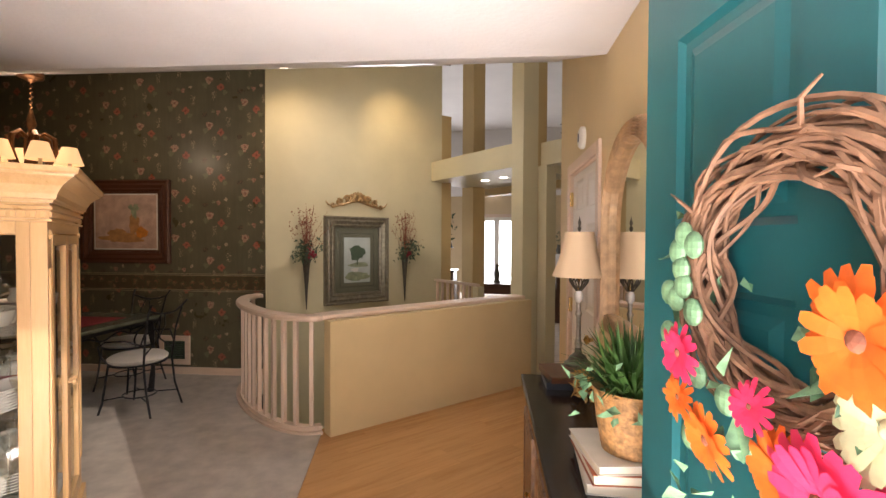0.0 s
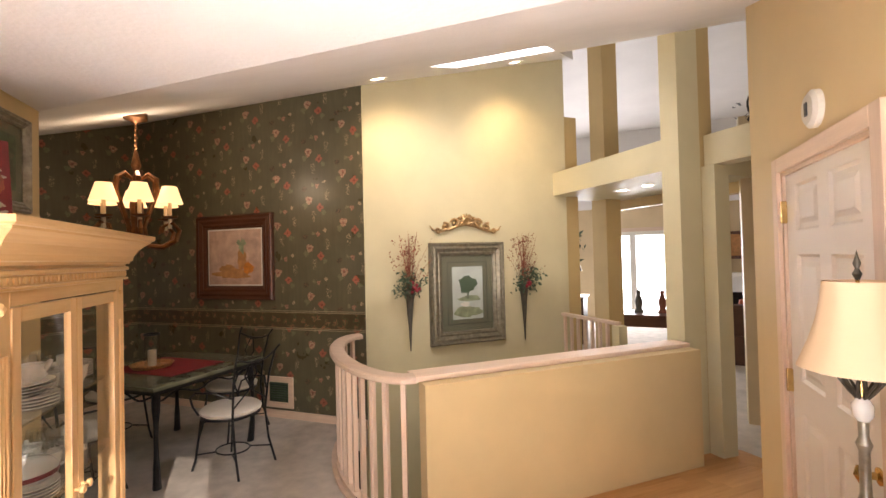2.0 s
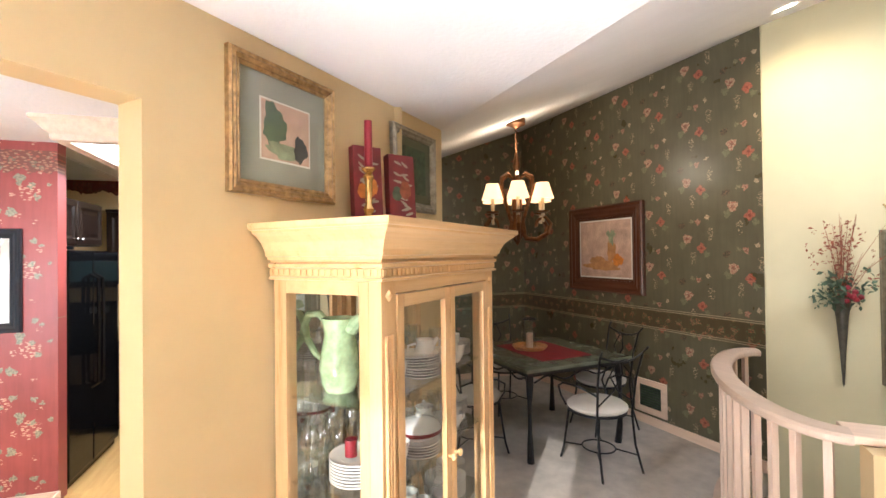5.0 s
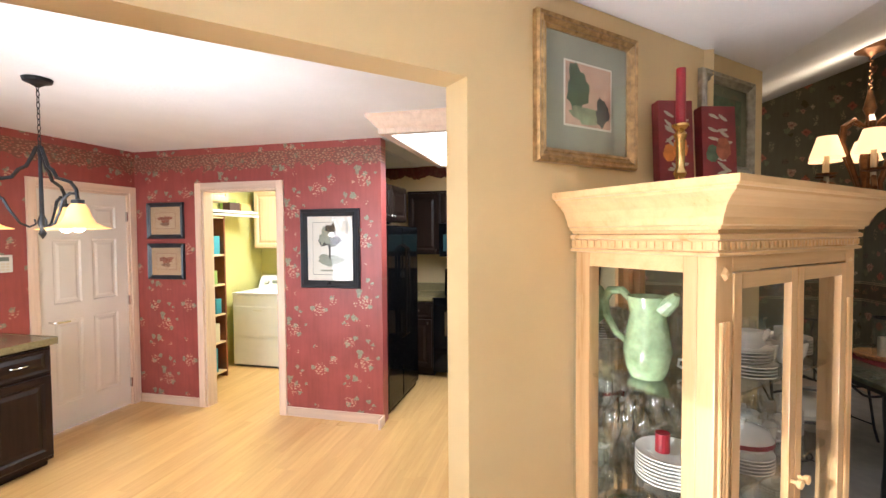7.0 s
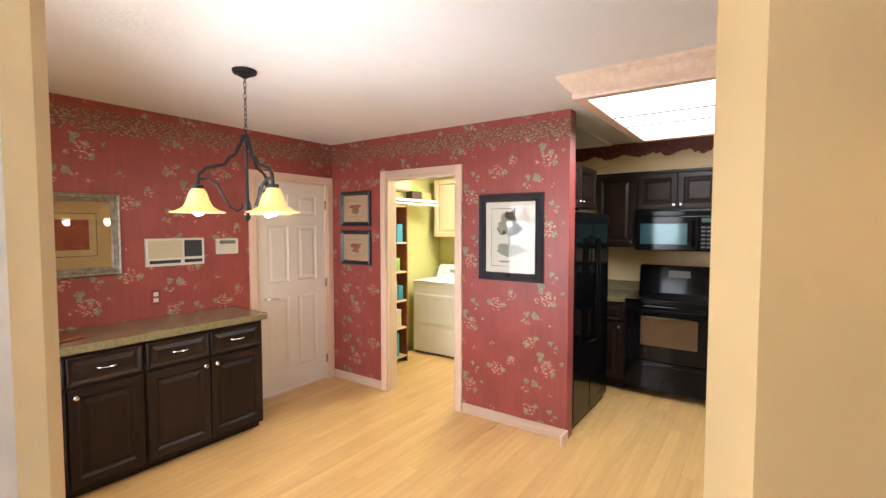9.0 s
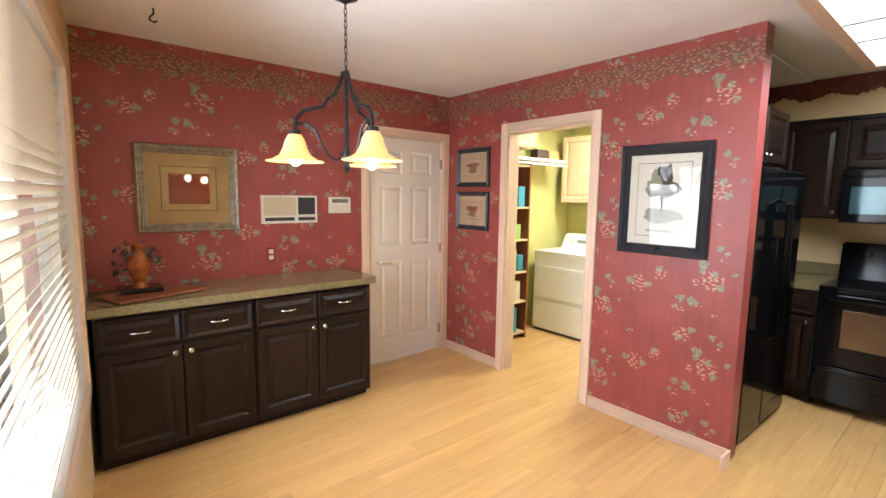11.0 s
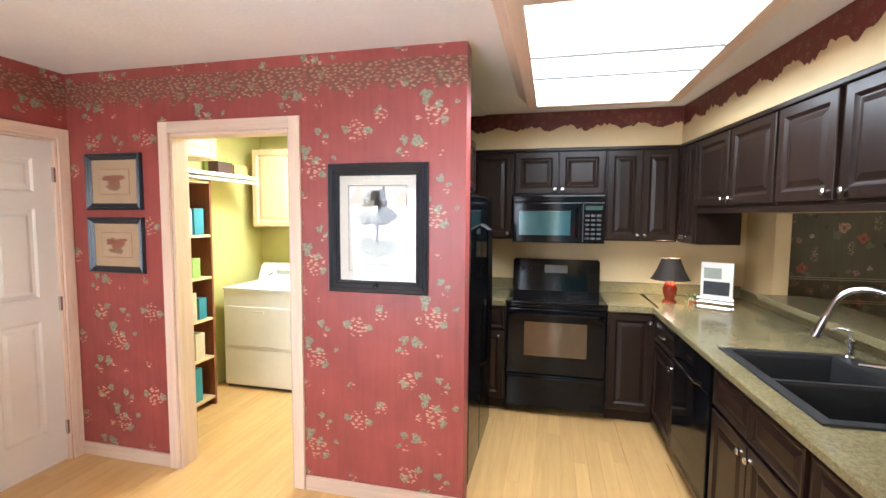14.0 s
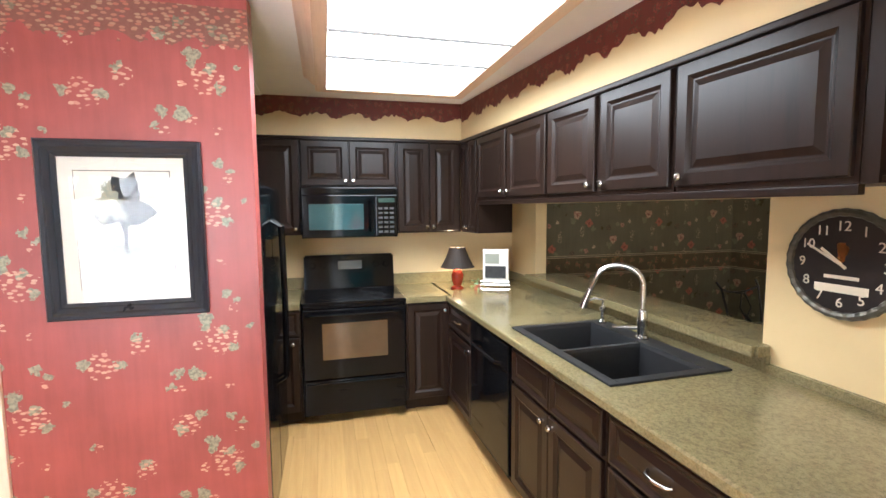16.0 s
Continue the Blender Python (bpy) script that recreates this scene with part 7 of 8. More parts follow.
def breakfast_window():
    m, L = along((-0.452, 0.585), (-0.68, DY))
    t = tagged(new("window_1"), "breakfast window with white wooden blinds", "window", kind="structure")
    t.matrix_world = m
    for x0, x1, z0, z1 in ((0.27, 0.35, 0.47, 2.18), (2.35, 2.43, 0.47, 2.18), (0.35, 2.35, 2.10, 2.18), (0.35, 2.35, 0.47, 0.55)):
        part("window_casing", box(x0, x1, -0.018, 0, z0, z1, 0.004), M_TRIM, t)
    for x in (0.35, 1.33, 2.31):
        part("window_frame", box(x, x + 0.04, 0.05, 0.10, 0.55, 2.10, 0.004), M_WHITEPL, t)
    g = part("pane", pane_y(0.39, 2.31, 0.55, 2.10, 0.085), M_GLASS, t)
    g.visible_shadow = False
    me = None
    for i in range(34):
        z = 0.58 + i * 0.045
        if me is None:
            bm = box(0.36, 2.34, -0.025, 0.02, -0.0015, 0.0015)
            me = part("slat", bm, M_BLIND, t)
            ob, me = me, me.data
        else:
            ob = new("slat", me)
            ob.parent = t
        ob.matrix_local = pose(0, 0.035, z, -48)


breakfast_window()

# ---- kitchen run: soffits, uppers, bases ----
SK = pose(-5.15, 1.66, 0, 0, 0, 5.4)          # upper units over the sink, front along x
BK = pose(-4.84, 1.455, 0, 0, 0, 1.2)         # base units along the sink wall
RK = pose(-5.15, 0.0, 0, 0, 0, 90)            # upper units over the range, local x along +y
RB = pose(-4.84, 0.0, 0, 0, 0, 90)
UT, UB = 2.13, 1.39


def soffit():
    ob = part("wall_soffit_sink", box(3.12, 2.72, 0.0, 0.04, UT + 0.012, CZ, 0, box(-0.33, 2.72, 0.0, 0.325, UT + 0.012, CZ)), M_YELLOW)
    ob.matrix_world = SK
    tagged(ob, "golden soffit above the upper cabinets", "soffit", kind="structure")
    ob = part("wall_soffit_range", box(-0.55, 1.655, 0.0, 0.325, UT + 0.012, CZ), M_YELLOW)
    ob.matrix_world = RK
    tagged(ob, "golden soffit above the range cabinets", "soffit", kind="structure")
    rnd = random.Random(12)
    for m, x0, x1 in ((SK, 0.0, 3.1), (RK, -0.5, 1.655)):
        bm = bmesh.new()
        n = int((x1 - x0) / 0.018)
        top, low = [], []
        h = 0.13
        for i in range(n + 1):
            x = x0 + (x1 - x0) * i / n
            h = 0.135 + 0.02 * math.sin(x * 22) + rnd.uniform(-0.014, 0.014)
            top.append(bm.verts.new((x, -0.003, CZ - 0.002)))
            low.append(bm.verts.new((x, -0.003, CZ - h)))
        for i in range(n):
            bm.faces.new((low[i], low[i + 1], top[i + 1], top[i]))
        ob = part("trim_berry_border", bm, M_IVY)
        ob.matrix_world = m
        tagged(ob, "dark red berry garland border cut along its lower edge", "wallpaper border", kind="structure")


soffit()


def uppers():
    # over the sink: short doors above the pass-through
    D = 0.30
    cabinet("upper_cabinet", SK @ pose(0.0, 0.0, 0), 0.33, D, UB, UT, [(0.012, 0.160, UB + 0.01, UT - 0.01, 0.14, UB + 0.05), (0.166, 0.318, UB + 0.01, UT - 0.01, 0.19, UB + 0.05)], [], "tall espresso corner wall cabinet", group="wall cabinets")
    z0 = 1.645
    for x0, x1, ks in ((0.335, 1.30, ((0.0, 0.47, 1), (0.49, 0.96, 0))), (1.31, 2.19, ((0.0, 0.42, 1), (0.45, 0.87, 0))), (2.20, 2.80, ((0.0, 0.59, 0),))):
        doors = []
        for a, b, right in ks:
            doors.append((a + 0.008, b - 0.002, z0 + 0.02, UT - 0.01, (b - 0.035) if right else (a + 0.04), z0 + 0.055))
        cabinet("upper_cabinet", SK @ pose(x0, 0, 0), x1 - x0, D, z0, UT, doors, [], "short espresso wall cabinet above the pass-through", group="wall cabinets")
    part_r = tagged(part("light_rail", box(0.335, 2.80, 0.0, 0.03, z0 - 0.03, z0 - 0.001, 0.004), M_ESPX), "dark moulding under the wall cabinets", "moulding")
    part_r.matrix_world = SK
    c = tagged(part("cabinet_crown", box(-0.0, 2.82, -0.03, -0.002, UT - 0.006, UT + 0.02, 0.006), M_ESPX), "dark crown moulding on the wall cabinets", "moulding")
    c.matrix_world = SK
    # open end shelf
    t = thing("end_shelf", SK @ pose(2.803, 0, 0), "open espresso end shelf beside the wall cabinets", "shelf")
    part("back", box(0, 0.04, 0.0, 0.16, z0, UT), M_ESP, t)
    for z in (z0, (z0 + UT) / 2, UT - 0.02):
        part("shelf_board", box(0.04, 0.15, 0.01, 0.13, z, z + 0.02, 0.004), M_ESPX, t)
    v = thing("red_vase", SK @ pose(2.895, 0.065, z0 + 0.021), "small red painted jar on the end shelf", "jar")
    smooth(part("body", lathe([(0, 0), (0.03, 0), (0.042, 0.06), (0.036, 0.13), (0.025, 0.15), (0, 0.15)], 18), plain("red_jar_glaze", (0.30, 0.06, 0.02), 0.25, var=0.5, scale=25), v))
    # over the range
    cabinet("upper_cabinet", RK @ pose(1.10, 0, 0), 0.545, D - 0.005, UB, UT, [(0.01, 0.27, UB + 0.01, UT - 0.01, 0.245, UB + 0.05), (0.275, 0.53, UB + 0.01, UT - 0.01, 0.30, UB + 0.05)], [], "tall espresso wall cabinet with two doors", group="wall cabinets")
    cabinet("upper_cabinet", RK @ pose(0.355, 0, 0), 0.74, D - 0.005, 1.765, UT, [(0.008, 0.366, 1.775, UT - 0.01, 0.34, 1.81), (0.374, 0.732, 1.775, UT - 0.01, 0.40, 1.81)], [], "short espresso wall cabinet above the microwave", group="wall cabinets")
    cabinet("upper_cabinet", RK @ pose(-0.05, 0, 0), 0.40, D - 0.005, UB, UT, [(0.008, 0.392, UB + 0.01, UT - 0.01, 0.36, UB + 0.05)], [], "tall espresso wall cabinet by the refrigerator", group="wall cabinets")
    c = tagged(part("cabinet_crown", box(-0.05, 1.66, -0.028, -0.002, UT - 0.006, UT + 0.02, 0.006), M_ESPX), "dark crown moulding above the range cabinets", "moulding")
    c.matrix_world = RK
    cabinet("fridge_cabinet", pose(-3.63, 0.10, 0, 0, 0, 180), 0.95, 0.55, 1.76, UT, [(0.01, 0.47, 1.77, UT - 0.01, 0.43, 1.81), (0.48, 0.94, 1.77, UT - 0.01, 0.52, 1.81)], [], "espresso cabinet above the refrigerator", group="wall cabinets")


uppers()


def bases():
    d = 0.75
    cabinet("base_cabinet", BK @ pose(0.03, 0, 0), 0.55, d, 0, 0.868, [(0.01, 0.54, 0.11, 0.66, 0.50, 0.62)], [(0.01, 0.54, 0.68, 0.855, True)], "espresso corner base cabinet with a drawer", 0.09, group="base cabinets")
    cabinet("base_cabinet", BK @ pose(1.21, 0, 0), 0.80, d, 0, 0.868, [(0.01, 0.396, 0.11, 0.66, 0.36, 0.62), (0.404, 0.79, 0.11, 0.66, 0.44, 0.62)], [(0.01, 0.396, 0.68, 0.855, False), (0.404, 0.79, 0.68, 0.855, False)], "espresso sink base cabinet with two doors", 0.09, 0.70, group="base cabinets")
    for i, (x, w) in enumerate(((2.03, 0.52), (2.56, 0.40))):
        cabinet("drawer_cabinet", BK @ pose(x, 0, 0), w, d if i == 0 else 0.28, 0, 0.868, [], [(0.01, w - 0.01, 0.68, 0.855, True), (0.01, w - 0.01, 0.46, 0.665, True), (0.01, w - 0.01, 0.11, 0.445, True)], "espresso base cabinet with three drawers", 0.09, group="base cabinets")
    cabinet("base_cabinet", RB @ pose(1.11, 0, 0), 0.345, 0.60, 0, 0.868, [(0.01, 0.335, 0.11, 0.855, 0.30, 0.80)], [], "narrow espresso base cabinet beside the range", 0.09, group="base cabinets")
    cabinet("base_cabinet", RB @ pose(-0.05, 0, 0), 0.385, 0.60, 0, 0.868, [(0.01, 0.37, 0.11, 0.66, 0.33, 0.62)], [(0.01, 0.37, 0.68, 0.855, True)], "espresso base cabinet between refrigerator and range", 0.09, group="base cabinets")


bases()
SX0, SX1, SY0, SY1 = 1.08, 1.93, 0.065, 0.62   # sink cut-out in the base frame


def countertop():
    z0, z1 = 0.869, 0.912
    yb = 0.80
    t = thing("countertop", BK, "polished green-gold granite worktop with a sink cut-out", "countertop")
    for x0, x1, y0, y1 in ((-0.63, SX0, 0.0, yb), (SX1, 2.55, 0.0, yb), (SX0, SX1, 0.0, SY0), (SX0, SX1, SY1, yb), (2.55, 2.93, 0.0, 0.30), (2.55, 2.68, 0.30, 0.52)):
        part("slab", box(x0, x1, y0, y1, z0, z1), M_GRANITE, t)
    part("front_edge", sweep([(0, z0), (0.03, z0), (0.036, z0 + 0.008), (0.036, z1 - 0.008), (0.03, z1), (0, z1)], [(0.0, 0.0, 0), (2.96, 0.0, 0)]), M_GRANITE, t)
    s = part("side_countertop", box(1.108, 1.475, -0.03, 0.63, 0.869, 0.912, 0.006), M_GRANITE)
    s.matrix_world = RB
    tagged(s, "granite worktop beside the range", "countertop")
    s = part("side_countertop", box(-0.05, 0.335, -0.03, 0.63, 0.869, 0.912, 0.006), M_GRANITE)
    s.matrix_world = RB
    tagged(s, "granite worktop between refrigerator and range", "countertop")
    l = thing("pass_through_ledge", pose(0, 0, 0.985), "raised granite ledge in the pass-through", "ledge")
    part("slab", box(-4.98, -2.86, 2.185, 2.52, 0.0, 0.039), M_GRANITE, l)
    part("front_edge", box(-4.985, -2.855, 2.165, 2.1845, -0.003, 0.041, 0.008), M_GRANITE, l)
    part("side_edge", box(-2.8595, -2.845, 2.185, 2.25, -0.003, 0.041, 0.006), M_GRANITE, l)
    for x0, x1, z1 in ((-5.47, -2.85, 0.984), (-2.85, -2.28, 0.95)):
        u = part("backsplash", box(x0, x1, 2.235, 2.258, 0.9135, z1, 0.003), M_GRANITE)
        tagged(u, "granite upstand along the wall", "backsplash")
    u = part("backsplash", box(-5.478, -5.455, -0.05, 0.34, 0.9135, 1.01, 0.003), M_GRANITE)
    tagged(u, "granite upstand behind the worktop", "backsplash")
    u = part("backsplash", box(-5.478, -5.455, 1.11, 2.23, 0.9135, 1.01, 0.003), M_GRANITE)
    tagged(u, "granite upstand in the corner", "backsplash")


countertop()


def sink():
    t = thing("kitchen_sink", BK, "black composite double-bowl drop-in sink", "sink")
    bm = bmesh.new()
    rim = [(SX0 - 0.015, SX1 + 0.015, SY0 - 0.012, SY1 + 0.012)]
    mid = (SX0 + SX1) / 2
    x0, x1, y0, y1 = SX0 - 0.018, SX1 + 0.018, SY0 - 0.014, SY1 + 0.014
    zt = 0.922
    bowls = [(x0 + 0.045, mid - 0.015, y0 + 0.045, y1 - 0.10), (mid + 0.015, x1 - 0.045, y0 + 0.045, y1 - 0.10)]
    for a, b, c, d, e, f in ((x0, x1, y0, y0 + 0.045, 0.913, zt), (x0, x1, y1 - 0.10, y1, 0.913, zt), (x0, x0 + 0.045, y0 + 0.045, y1 - 0.10, 0.913, zt), (x1 - 0.045, x1, y0 + 0.045, y1 - 0.10, 0.913, zt), (mid - 0.015, mid + 0.015, y0 + 0.045, y1 - 0.10, 0.80, zt - 0.008)):
        box(a, b, c, d, e, f, 0.004, bm)
    part("rim", bm, M_COMPOSITE, t)
    for a, b, c, d in bowls:
        bm = bmesh.new()
        loops = []
        for ins, z in ((0, zt - 0.006), (0.004, zt - 0.02), (0.014, 0.75), (0.03, 0.728), (0.06, 0.722)):
            loops.append([bm.verts.new(p) for p in ((a + ins, c + ins, z), (b - ins, c + ins, z), (b - ins, d - ins, z), (a + ins, d - ins, z))])
        for p, q in zip(loops, loops[1:]):
            for k in range(4):
                bm.faces.new((p[k], p[(k + 1) % 4], q[(k + 1) % 4], q[k]))
        bm.faces.new(loops[-1])
        bw = part("bowl", bm, M_COMPOSITE, t)
        part("drain", lathe([(0, 0.7235), (0.045, 0.7235), (0.04, 0.727), (0, 0.725)], 18, at=((a + b) / 2, (c + d) / 2, 0)), M_CHROME, bw, "nickel drain")
    f = thing("faucet", BK @ pose(1.47, SY1 - 0.035, 0.922), "brushed nickel gooseneck faucet with a pull-down spray", "faucet")
    smooth(part("base", lathe([(0.034, 0), (0.034, 0.008), (0.024, 0.016), (0.022, 0.06), (0.026, 0.07), (0.024, 0.13), (0.016, 0.145)], 18), M_CHROME, f))
    pts = [(0, 0, 0.13), (0, 0, 0.27)] + [(-0.02 - 0.075 * (1 - math.cos(a)) + 0.02, -0.09 * (1 - math.cos(a)), 0.27 + 0.10 * math.sin(a)) for a in [math.pi * k / 12 for k in range(1, 12)]] + [(-0.165, -0.185, 0.25), (-0.18, -0.20, 0.21)]
    smooth(part("spout", tube(pts, 0.0135, 12), M_CHROME, f))
    smooth(part("spray_head", tube([(-0.172, -0.192, 0.235), (-0.185, -0.207, 0.18), (-0.195, -0.218, 0.135)], [0.016, 0.019, 0.022], 12), M_CHROME, f))
    smooth(part("lever", tube([(-0.02, -0.01, 0.05), (-0.06, -0.04, 0.045), (-0.12, -0.085, 0.035)], [0.012, 0.009, 0.007], 8), M_CHROME, f))
    s = thing("soap_dispenser", BK @ pose(1.14, SY1 - 0.035, 0.922), "nickel soap pump beside the faucet", "soap dispenser")
    smooth(part("base", lathe([(0.024, 0), (0.024, 0.01), (0.014, 0.02), (0.014, 0.07), (0.02, 0.075), (0.02, 0.09), (0.008, 0.1), (0.008, 0.13), (0.013, 0.135), (0, 0.145)], 14), M_CHROME, s))
    part("spout", tube([(0, 0, 0.135), (-0.03, -0.03, 0.14), (-0.055, -0.055, 0.125)], 0.007, 8), M_CHROME, s)


sink()


def dishwasher():
    t = thing("dishwasher", BK @ pose(0.59, 0, 0), "glossy black built-in dishwasher under the worktop", "dishwasher")
    part("body", box(0, 0.61, 0.0, 0.6, 0.09, 0.70), M_APPL, t)
    part("top_rail", box(0, 0.61, 0.0, 0.02, 0.70, 0.866), M_APPL, t)
    part("toe_kick", box(0, 0.61, 0.05, 0.6, 0.0, 0.09), M_APPL, t)
    part("door", box(0.004, 0.606, -0.03, -0.001, 0.12, 0.70, 0.006), M_APPLG, t, "glossy black door")
    part("control_panel", box(0.004, 0.606, -0.034, -0.001, 0.705, 0.86, 0.008), M_APPL, t)
    part("handle", tube([(0.08, -0.034, 0.735), (0.12, -0.06, 0.735), (0.49, -0.06, 0.735), (0.53, -0.034, 0.735)], 0.011, 8), M_APPL, t)
    part("badge", box(0.27, 0.34, -0.0355, -0.0335, 0.80, 0.815), M_CHROME, t)


dishwasher()


def oven_range():
    t = thing("range", RB @ pose(0.345, -0.01, 0), "black freestanding electric range with a glass cooktop", "stove")
    W = 0.755
    part("body", box(0, W, 0.0, 0.63, 0.06, 0.895), M_APPL, t)
    part("cooktop", box(-0.003, W + 0.003, -0.03, 0.60, 0.897, 0.918, 0.006), M_APPLG, t, "black glass cooktop")
    bm = bmesh.new()
    vs = [bm.verts.new(p) for p in ((0, 0.54, 0.915), (W, 0.54, 0.915), (W, 0.58, 1.20), (0, 0.58, 1.20), (0, 0.64, 0.915), (W, 0.64, 0.915), (W, 0.64, 1.20), (0, 0.64, 1.20))]
    for f in ((0, 1, 2, 3), (3, 2, 6, 7), (0, 3, 7, 4), (1, 5, 6, 2), (4, 7, 6, 5)):
        bm.faces.new([vs[i] for i in f])
    bmesh.ops.bevel(bm, geom=bm.edges[:], offset=0.012, segments=2, affect="EDGES")
    part("backguard", bm, M_APPL, t)
    part("display", box(0.28, 0.48, 0.555, 0.565, 1.08, 1.15), plain("grey_clock_panel", (0.10, 0.10, 0.09), 0.2), t)
    for x in (0.07, 0.16, 0.60, 0.69):
        k = part("burner_knob", lathe([(0.026, 0), (0.026, 0.012), (0.021, 0.026), (0, 0.026)], 18), M_APPL, t, "black burner knob")
        k.matrix_local = pose(x, 0.562, 1.115, 82)
    part("oven_door", box(0.004, W - 0.004, -0.035, -0.001, 0.345, 0.865, 0.008), M_APPLG, t, "black oven door")
    part("oven_window", box(0.14, W - 0.14, -0.0375, -0.034, 0.49, 0.76, 0.001), M_OVENGLASS, t, "bronze-tinted oven window")
    part("handle", tube([(0.03, -0.035, 0.825), (0.06, -0.078, 0.83), (W / 2, -0.088, 0.83), (W - 0.06, -0.078, 0.83), (W - 0.03, -0.035, 0.825)], 0.013, 8), M_APPL, t)
    part("vent_strip", box(0.01, W - 0.01, -0.028, -0.002, 0.87, 0.893, 0.003), M_APPL, t)
    part("drawer", box(0.004, W - 0.004, -0.033, -0.001, 0.075, 0.335, 0.008), M_APPLG, t, "storage drawer")
    part("drawer_lip", box(0.02, W - 0.02, -0.05, -0.03, 0.295, 0.318, 0.006), M_APPL, t)
    for x, y, r in ((0.2, 0.14, 0.10), (0.55, 0.14, 0.08), (0.2, 0.40, 0.08), (0.55, 0.40, 0.10)):
        part("burner_ring", lathe([(r - 0.004, 0.9185), (r, 0.9190), (r + 0.004, 0.9185)], 32, at=(x, y, 0)), M_CHROME, t)


oven_range()


def microwave():
    t = thing("microwave", RK @ pose(0.355, -0.06, 0), "black microwave mounted over the range", "microwave")
    W = 0.74
    part("body", box(0, W, 0.0, 0.38, 1.365, 1.76, 0.004), M_APPL, t)
    part("door", box(0.003, 0.56, -0.03, -0.001, 1.37, 1.70, 0.008), M_APPLG, t, "glossy door")
    part("window", box(0.055, 0.47, -0.0325, -0.029, 1.43, 1.63, 0.002), M_MWGLASS, t, "dark tinted window")
    part("handle", tube([(0.52, -0.03, 1.42), (0.52, -0.06, 1.44), (0.52, -0.06, 1.64), (0.52, -0.03, 1.66)], 0.010, 8), M_APPL, t)
    part("vent_grille", box(0.003, W - 0.003, -0.028, -0.001, 1.705, 1.755, 0.005), M_APPL, t)
    p = part("control_panel", box(0.565, W - 0.003, -0.03, -0.001, 1.37, 1.70, 0.006), M_APPL, t)
    part("display", box(0.585, 0.715, -0.0315, -0.029, 1.64, 1.675), plain("green_display", (0.03, 0.06, 0.05), 0.2), p)
    for r in range(6):
        for c in range(3):
            part("key", box(0.585 + 0.045 * c, 0.618 + 0.045 * c, -0.0315, -0.029, 1.40 + 0.037 * r, 1.418 + 0.037 * r), plain("grey_key", (0.045, 0.045, 0.045), 0.4) if (r + c == 0) else bpy.data.materials["grey_key"], p)


microwave()


def fridge():
    t = thing("refrigerator", pose(-3.635, 0.20, 0, 0, 0, 180), "black side-by-side refrigerator behind the red wall", "refrigerator")
    W = 0.91
    part("body", box(0, W, 0.03, 0.68, 0.02, 1.72, 0.006), M_APPL, t)
    for x0, x1, hx in ((0.0, 0.40, 0.36), (0.405, W, 0.445)):
        d = part("door", box(x0, x1, -0.05, 0.025, 0.06, 1.715, 0.014), M_APPL, t, "pebbled black door")
        part("handle", tube([(hx, -0.05, 0.65), (hx, -0.10, 0.68), (hx, -0.105, 1.1), (hx, -0.10, 1.50), (hx, -0.05, 1.53)], 0.013, 8), M_APPL, d)
    part("grille", box(0.01, W - 0.01, -0.02, 0.03, 0.0, 0.055, 0.004), M_APPL, t)
    part("hinge_cover", box(0.0, 0.10, -0.045, 0.05, 1.722, 1.745, 0.008), M_APPL, t)


fridge()


M_DIVIDER = plain("grey_divider_metal", (0.16, 0.15, 0.14), 0.5, var=0.08)


def light_box():
    x0, x1, y0, y1 = -4.42, -2.88, 0.55, 1.40
    t = thing("ceiling_light_box", pose(0, 0, 0), "fluorescent ceiling box with acrylic panels in a pickled oak crown frame", "ceiling light")
    path = [(x0, y0, 0), (x1, y0, 0), (x1, y1, 0), (x0, y1, 0)]
    part("crown_frame", sweep([(-0.012, 2.325), (0.05, 2.325), (0.055, 2.335), (0.055, 2.36), (0.075, 2.375), (0.10, 2.41), (0.125, 2.43), (0.125, CZ), (-0.012, CZ)], path, True), M_TRIM, t)
    seams = (x0, -3.80, -3.46, x1)
    for a, b in zip(seams, seams[1:]):
        part("panel", box(a + 0.004, b - 0.004, y0 + 0.013, y1 - 0.013, 2.335, 2.341), M_PANEL, t, "lit white acrylic panel")
    for a in seams[1:-1]:
        part("divider", box(a - 0.006, a + 0.006, y0 + 0.013, y1 - 0.013, 2.326, 2.345), M_DIVIDER, t, "grey metal divider")


light_box()


